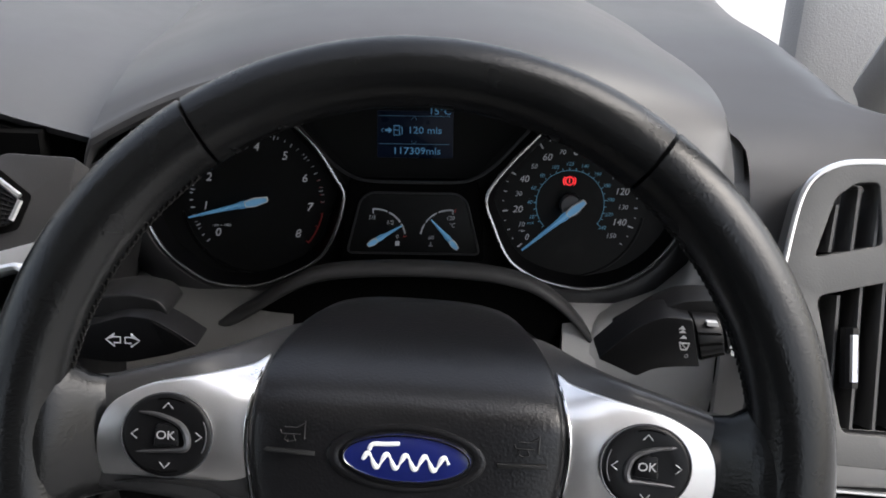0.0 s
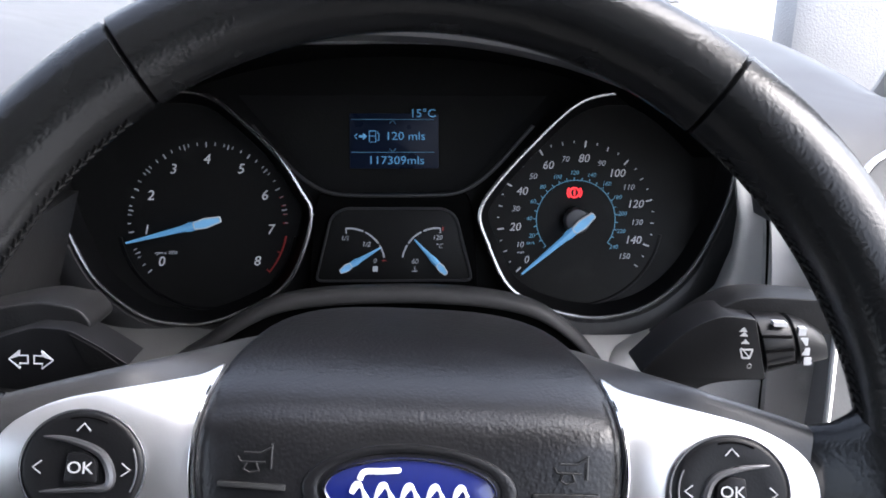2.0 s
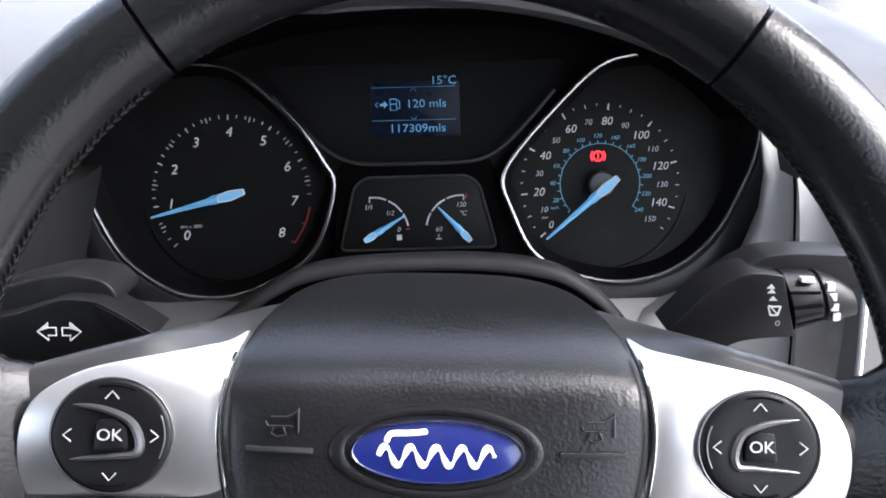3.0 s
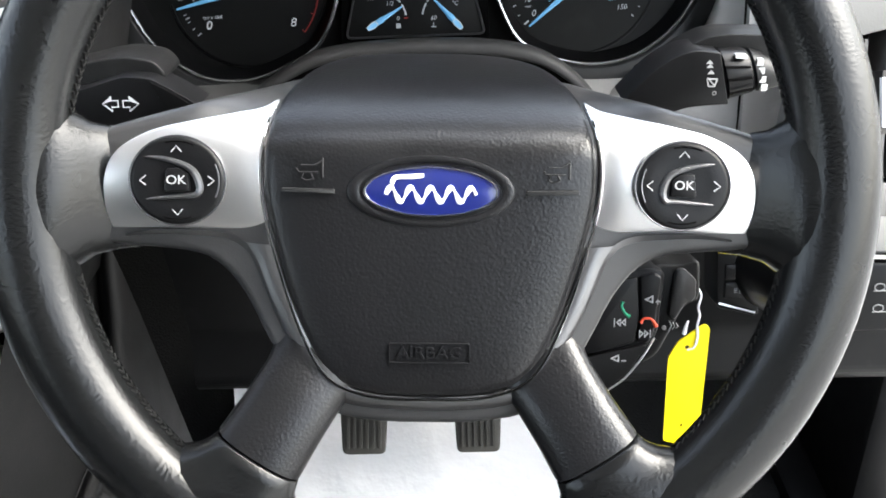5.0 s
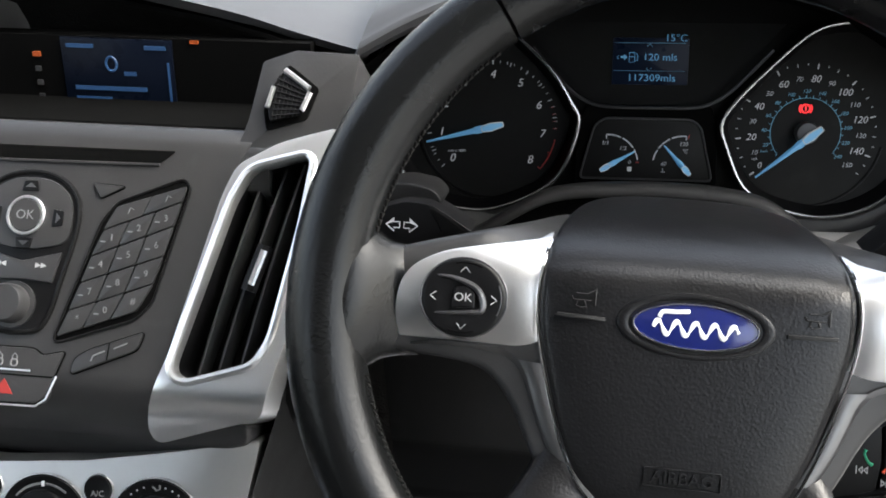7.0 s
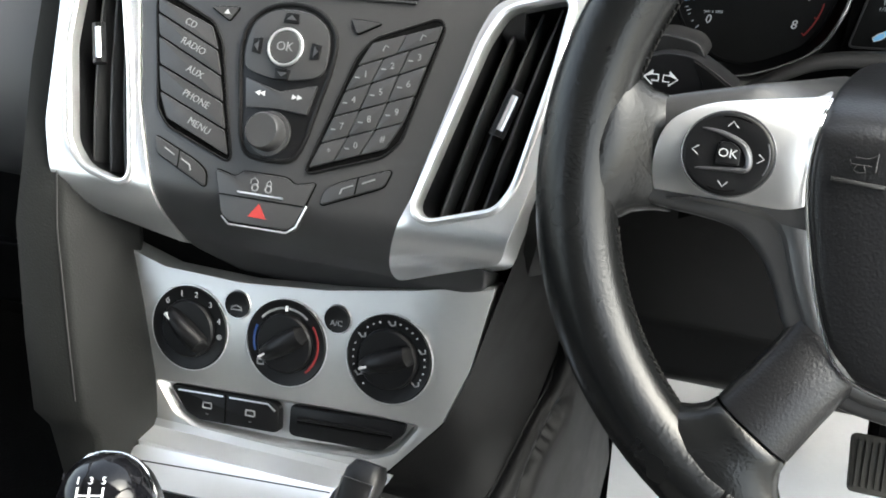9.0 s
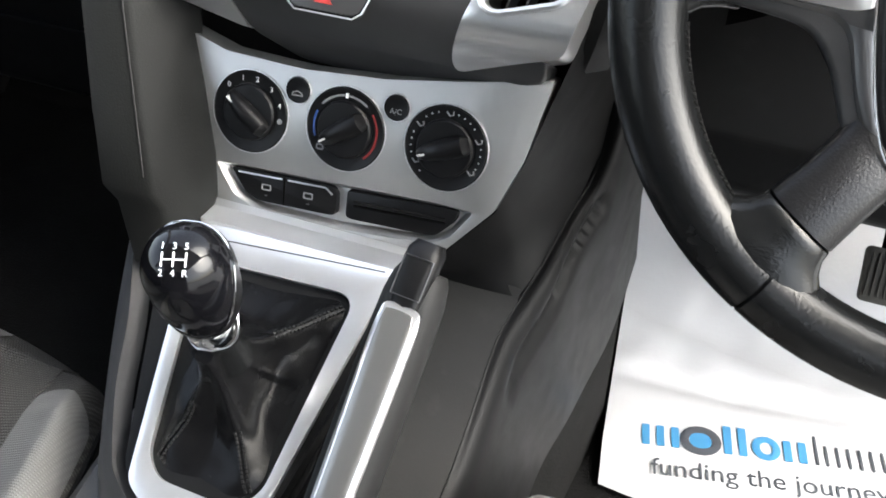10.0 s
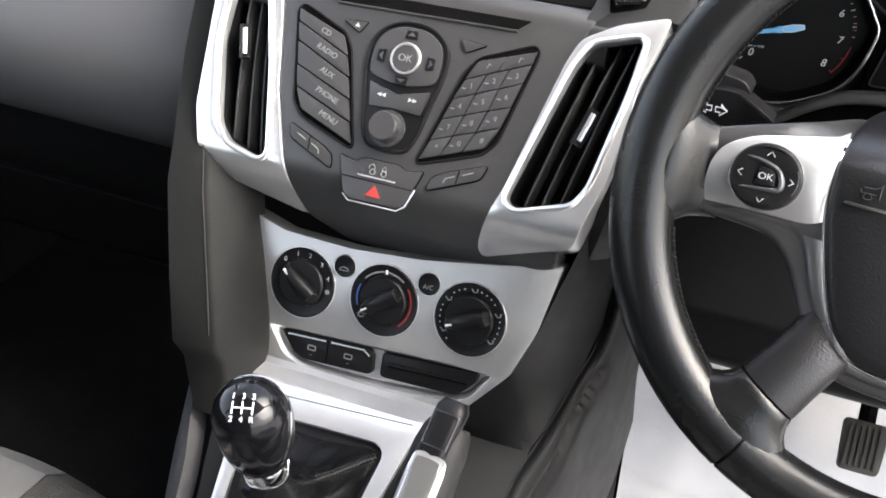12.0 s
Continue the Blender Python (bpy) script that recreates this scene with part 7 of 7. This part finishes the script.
for k in range(3):
    part("mark", tube([(0.0205 + 0.0016 * k, -0.0022 + 0.0006 * k, -0.0026), (0.0215 + 0.0016 * k, 0.0002, -0.0026), (0.0205 + 0.0016 * k, 0.0028 - 0.0006 * k, -0.0026)], 0.0003, 5), DIMWHITE, apod)

# ---- key tag ----
tag = thing("key_tag", "yellow plastic key tag on a white string", "key tag", pose(0.160, 0.145, 0.430, 88, 0, 0))
tl = [(0.0100, 0.0180), (0.0137, 0.0145), (0.0152, -0.0585), (0.0020, -0.0775), (-0.0078, -0.0750), (-0.0108, -0.0075), (-0.0056, 0.0045)]
part("tag_plate", plate(fillet(tl, 0.002), -0.0006, 0.0006, holes=[ellipse(0.0014, 0.0017, 12, 0.0005, 0.0002), ellipse(0.0009, 0.0019, 12, 0.0031, -0.0622)]), YELLOW, tag, "yellow tag")
part("string", tube(spline([(0.0005, -0.0012, 0.0012), (0.0045, 0.0010, 0.0016), (0.0060, 0.0085, 0.0016), (0.0050, 0.0170, 0.0012), (0.0060, 0.0240, 0.0), (0.0045, 0.0300, 0.0), (0.0062, 0.0360, -0.002), (0.0050, 0.0400, -0.004), (0.0028, 0.0420, -0.008), (0.002, 0.046, -0.03)], 5, closed=False), 0.0008, 6), WHITE, tag, "white string")
part("knot", tube([(-0.0026, 0.0110, 0.001), (-0.0020, 0.0165, 0.001), (-0.0010, 0.0205, 0.001)], [0.0014, 0.0011, 0.0006], 6), WHITE, tag)
ign = thing("ignition_switch", "black ignition barrel with a bright ring", "ignition switch", pose(0.222, 0.12, 0.49, 80, 0, 20))
part("barrel", turned([(0.026, -0.05), (0.026, 0.0), (0.023, 0.004), (0.004, 0.003)], 36), BLACK, ign)
part("bright_ring", tube([(x, y, 0.001) for x, y in ellipse(0.0255, 0.0255, 40)], 0.0009, 6, closed=True), SILVER, ign)

# ---- lamp switches ----
lamps = thing("lamp_switch_panel", "black fog lamp switches in a small panel", "switch panel", pose(0.1855, 0.147, 0.477, 76))
part("panel", plate(fillet([(-0.0125, 0.0215), (0.0115, 0.0210), (0.0165, -0.0225), (-0.0100, -0.0165)], 0.003), -0.03, 0.0, 0.0015), BLACK, lamps)
for y, w in ((0.0072, -1), (-0.0045, 1)):
    k = part("switch", plate(fillet(rect(0.0165, 0.0100, 0.0015, y), 0.0015), -0.001, 0.0018, 0.0006), BLACK, lamps)
    part("mark", tube([(0.0026 + 0.0016 * math.cos(radians(a)), y + 0.0018 * math.sin(radians(a)), 0.0019) for a in range(-90, 91, 18)], 0.0003, 5, closed=True), SIGN, k)
    for d in (-0.0012, 0, 0.0012):
        part("mark", tube([(-0.0010, y + d, 0.0019), (0.0012, y + d, 0.0019)], 0.00025, 5), SIGN, k)
part("bright_edge", tube([(-0.0095, -0.0130, 0.001), (0.0135, -0.0195, 0.001)], 0.0007, 5), SILVER, lamps)
outer_sw = thing("dimmer_switch_panel", "black switch panel with white lamp marks", "switch panel", pose(0.3170, 0.200, 0.4285, 72))
part("panel", plate(fillet([(-0.040, 0.026), (0.041, 0.022), (0.041, -0.022), (-0.036, -0.024)], 0.004), -0.02, 0.0, 0.0015), BLACK, outer_sw)
for y in (0.0075, -0.0075):
    part("mark", tube([(-0.012 + 0.0036 * math.cos(radians(a)), y + 0.0026 * math.sin(radians(a)), 0.0004) for a in range(0, 360, 30)], 0.0005, 5, closed=True), DIMWHITE, outer_sw)
    part("mark", tube([(-0.016, y - 0.0025, 0.0004), (-0.006, y - 0.0025, 0.0004)], 0.0004, 5), DIMWHITE, outer_sw)
part("bright_edge", tube([(-0.040, 0.030, 0.0), (0.041, 0.026, 0.0)], 0.0018, 6), CHROME, outer_sw, "chrome line")

# ---- outer air vent ----
OUT = pose(0.255, 0.175, 0.60, 65)
o_v = [(-0.0440, -0.0085), (-0.0370, 0.0400), (-0.0270, 0.0830), (-0.0100, 0.0985), (0.0150, 0.1025), (0.058, 0.0990), (0.066, -0.0850), (-0.056, -0.0780), (-0.0545, -0.0600)]
upper = thing("air_vent", "grey framed outer air vent with upright slats", "air vent", OUT)
line = fillet(o_v, 0.008)
h1 = fillet([(-0.0200, 0.0430), (-0.0080, 0.0800), (0.004, 0.0890), (0.0180, 0.0900), (0.0210, 0.0520)], 0.004)
h2 = fillet([(-0.0180, 0.0200), (0.0500, 0.0360), (0.0520, -0.0640), (0.000, -0.0620)], 0.006)
part("frame", plate(line, -0.02, 0.004, 0.004, holes=[h1, h2], seg=3), PANEL, upper, "grey frame")
part("frame_edge", tube([(x, y, 0.0030) for x, y in spline([(-0.0545, -0.0600), (-0.0500, -0.0480), (-0.0440, -0.0085), (-0.0400, 0.022), (-0.0370, 0.0420), (-0.0270, 0.0830), (-0.0100, 0.0985), (0.0150, 0.1020), (0.045, 0.1005)], 5, closed=False)], 0.0019, 8), SILVER, upper, "bright edge")
for h, n, zz in ((h1, 3, 0.0), (h2, 5, 0.0)):
    part("duct", plate(inset(h, -0.001), -0.045, -0.030), GREY if h is h1 else MATT, upper)
    xs = [p[0] for p in h]
    ys = [p[1] for p in h]
    for k in range(n):
        x = min(xs) + (max(xs) - min(xs)) * (k + 0.7) / n
        lo = min(ys) + (0.003 if h is h1 else 0.004)
        part("slat", loft([[(x + dx + (0.004 if yy == 1 else 0), (lo if yy == 0 else max(ys) - 0.004 - (0.010 if k == 0 else 0)), z) for dx, z in ((-0.0009, 0.001), (0.0009, 0.001), (0.0014, -0.010), (0.0008, -0.026), (-0.0008, -0.026), (-0.0014, -0.010))] for yy in (0, 1)]), DARKGREY, upper)
tb = part("tab", tube([(0.0020, 0.002, 0.006), (0.0025, -0.034, 0.006)], 0.0055, 8), BLACK, upper)
part("tab_strip", tube([(0.0030, -0.002, 0.0110), (0.0035, -0.030, 0.0110)], 0.0026, 6, flat=0.6), SILVER, tb, "chrome strip")

# ---- pedals ----
for x, label in ((-0.069, "ribbed black rubber clutch pedal"), (0.041, "ribbed black rubber brake pedal")):
    p = thing("pedal", label, "pedal", pose(x, 0.382, 0.168, 48), "foot pedals")
    part("pad", plate(fillet([(-0.0205, -0.026), (0.0205, -0.026), (0.0235, 0.028), (-0.0235, 0.028)], 0.006), -0.010, 0.0, 0.002), RUBBER, p)
    for k in range(6):
        px = -0.0150 + 0.006 * k
        part("rib", box(px - 0.0014, px + 0.0014, -0.021, 0.022, -0.001, 0.0022), RUBBER, p)
    part("arm", tube([(0, 0.010, -0.010), (0, 0.06, -0.02), (0, 0.16, -0.01)], 0.009, 8), MATT, p)

# ---- paper mat ----
mat_thing = thing("paper_floor_mat", "creased white paper mat with blue print on the footwell floor", "paper mat")


def paper():
    rows = []
    for j in range(61):
        v = j / 60
        row = []
        for i in range(49):
            u = i / 48
            y = 0.115 + 0.42 * v
            x = -0.165 + 0.31 * u - 0.055 * v * (1 - u)
            z = 0.0645 + 0.02 * max(0, (v - 0.4)) + 0.28 * max(0, v - 0.5) ** 1.6
            calm = 0.08 + 0.92 * min(1.0, max(0.0, (abs(y - 0.185) - 0.045) / 0.05))
            z += calm * 0.005 * noise.noise(Vector((x * 9, y * 9, 1.3))) + calm * 0.0022 * noise.noise(Vector((x * 28, y * 20, 4.1)))
            z -= 0.008 * calm * math.exp(-((y - 0.285 - 0.12 * x) / 0.012) ** 2) - 0.006 * calm * math.exp(-((y - 0.30 + 0.2 * x) / 0.015) ** 2)
            if v < 0.15 and u < 0.35:
                y += 0.05 * (0.35 - u) * (0.15 - v) / 0.15
                z -= 0.012 * (0.15 - v) / 0.15 * (0.35 - u) / 0.35
            row.append((x, y, z))
        rows.append(row)
    return loft(rows, closed=False)


part("sheet", paper(), PAPER, mat_thing, "creased white paper sheet", smooth=60)
PRINT = pose(-0.140, 0.177, 0.0650, 0, 0, 13)
NAME = PRINT @ pose(0.004, 0.005, 0) @ Matrix.Diagonal((1.22, 1.25, 1, 1))


def strokes(x, widths, h, ink, gap=0.0052):
    """Upright strokes of ink at even gaps: plain bars in the place of the trader's name."""
    for w in widths:
        part("print_bar", plate(fillet(rect(w, h, x + w / 2, h / 2), 0.0012), 0, 0.0006), ink, mat_thing, m=NAME)
        x += w + gap
    return x


x = strokes(0.0, (0.0060, 0.0060, 0.0060), 0.0195, INKBLUE)
part("roundel", tube([(x + 0.011 + 0.0125 * math.cos(radians(a)), 0.0095 + 0.0105 * math.sin(radians(a)), 0.0003) for a in range(0, 360, 20)], 0.0035, 6, closed=True, flat=0.15), INKDARK, mat_thing, m=NAME)
part("roundel", turned([(0.0085, 0), (0.0085, 0.0004)], 16, x + 0.011, 0.0095), INKBLUE, mat_thing, m=NAME)
x = strokes(x + 0.0285, (0.0062, 0.0062), 0.0265, INKBLUE, 0.0050)
part("print_ring", tube([(x + 0.0095 + 0.0078 * math.cos(radians(a)), 0.0098 + 0.0085 * math.sin(radians(a)), 0.0003) for a in range(0, 360, 20)], 0.0030, 6, closed=True, flat=0.15), INKBLUE, mat_thing, m=NAME)
x = strokes(x + 0.0225, (0.0060, 0.0060), 0.0195, INKBLUE)
x = strokes(x + 0.001, (0.0022,), 0.0275, INKDARK)
strokes(x, (0.0022,) * 9, 0.0190, INKDARK, 0.0062)
lettering("funding the journey", 0.027, INKDARK, mat_thing, 0.118, -0.020, 0.0, m=PRINT, wide=1.0)

# ---- seats ----


def seat(label, cx, y0, zc, u1, u2, nose=0.0):
    st = thing("car_seat", label, "car seat", pose(cx, y0, zc), "front seats")

    def surf(u, v):
        """u across from -1 to 1, v from under the front edge (0) to the back (1)."""
        prof = [(0.015, -0.16), (0.012, -0.08), (0.0, -0.030), (-0.030, -0.004), (-0.08, 0.004), (-0.16, 0.0), (-0.30, -0.012), (-0.50, -0.02)]
        f = v * (len(prof) - 1)
        i = min(int(f), len(prof) - 2)
        t = f - i
        y, z = prof[i][0] + (prof[i + 1][0] - prof[i][0]) * t, prof[i][1] + (prof[i + 1][1] - prof[i][1]) * t
        depth = max(0.0, -y)
        w = 0.185 + 0.055 * min(1, depth / 0.18) ** 0.7
        a = abs(u)
        rise = 0.040 * max(0, (a - 0.45) / 0.40) ** 1.5 * min(1, depth / 0.12 + 0.15)
        fall = 0.0
        if a > 0.85:
            k = (a - 0.85) / 0.15
            rise, fall = 0.040 * min(1, depth / 0.12 + 0.15) * (1 - k * k) * 1.0, 0.06 * k * k
        back = 0.045 * a * a * (1 - min(1, depth / 0.10))
        return Vector((u * w, y - back, z + rise - fall))

    def strip(u0, u1, n, name, mt, lab="", v0=0.0, v1=1.0):
        rows = []
        for j in range(43):
            v = j / 42
            vv = v0 + (v1 - v0) * v
            rows.append([surf(u0 + (u1 - u0) * i / n, vv) - Vector((0, 0, 0)) for i in range(n + 1)])
        return part(name, loft(rows, closed=False), mt, st, lab, smooth=60)

    strip(-u1, u1, 10, "centre_panel", CLOTH, "light grey ribbed cloth")
    for s in (-1, 1):
        strip(s * u1, s * u2, 6, "mesh_stripe", CLOTHDARK, "dark grey mesh cloth")
        if nose:
            rows = []
            for j in range(43):
                v = nose + (0.80 - nose) * j / 42
                f = math.sqrt(max(0.0, 1 - max(0.0, 1 - (v - nose) / 0.10) ** 2))
                mid, half_w = s * (u2 + 0.93) / 2, (0.93 - u2) / 2 * max(f, 0.02)
                rows.append([surf(mid + half_w * (i / 5 - 1), v) + Vector((0, 0, 0.0012)) for i in range(11)])
            part("bolster", loft(rows, closed=False), CLOTH, st, "light grey ribbed bolster with a rounded nose", smooth=60)
            strip(s * u2, s * 0.95, 10, "bolster_base", CLOTHDARK, "dark cloth round the bolster's nose", 0.0, 0.80)
        else:
            strip(s * u2, s * 0.95, 10, "bolster", CLOTH, "light grey ribbed bolster", 0.0, 0.80)
        strip(s * u2, s * 0.95, 10, "bolster_end", CLOTHDARK, "dark panel at the bolster's end", 0.80, 1.0)
        seam = bmesh.new()
        for j in range(14):
            a, b = (surf(s * (u2 + (0.95 - u2) * (j + f) / 14), 0.808) + Vector((0, 0, 0.0008)) for f in (0.1, 0.75))
            tube([a, b], 0.0006, 4, bm=seam)
        part("stitching", seam, PALETHREAD, st, "pale stitching", kind="stuff")
        strip(s * 0.95, s * 1.0, 4, "bolster_edge", CLOTHBLACK, "black edge cloth")
        for uu, r in ((u1, 0.0009), (u2, 0.0010), (0.94, 0.0026)):
            part("piping", tube([surf(s * uu, j / 40) + Vector((0, 0, 0.0003)) for j in range(41)], r, 6), CLOTHBLACK if uu > 0.9 else CLOTHDARK, st)
        part("side_skirt", loft([[surf(s, j / 20) + Vector((0, 0, dz)) for j in range(21)] for dz in (0.0, -0.06, -0.16)], closed=False), CARPET, st)
        bm = bmesh.new()
        for j in range(60):
            v = 0.3 + 0.7 * j / 60
            p, q = surf(s * 0.962, v), surf(s * 0.962, v + 0.007)
            tube([p + Vector((0, 0, 0.0008)), q + Vector((0, 0, 0.0008))], 0.0006, 4, bm=bm)
        part("stitching", bm, PALETHREAD, st, "pale stitching", kind="stuff")
    part("base", box(-0.20, 0.20, -0.5, -0.05, -0.17, -0.10, 0.01), MATT, st)
    return st


seat("light and dark grey cloth driver's seat cushion", 0.0, -0.050, 0.318, 0.42, 0.64)
seat("light and dark grey cloth passenger seat cushion", -0.69, -0.022, 0.240, 0.30, 0.70, 0.52)
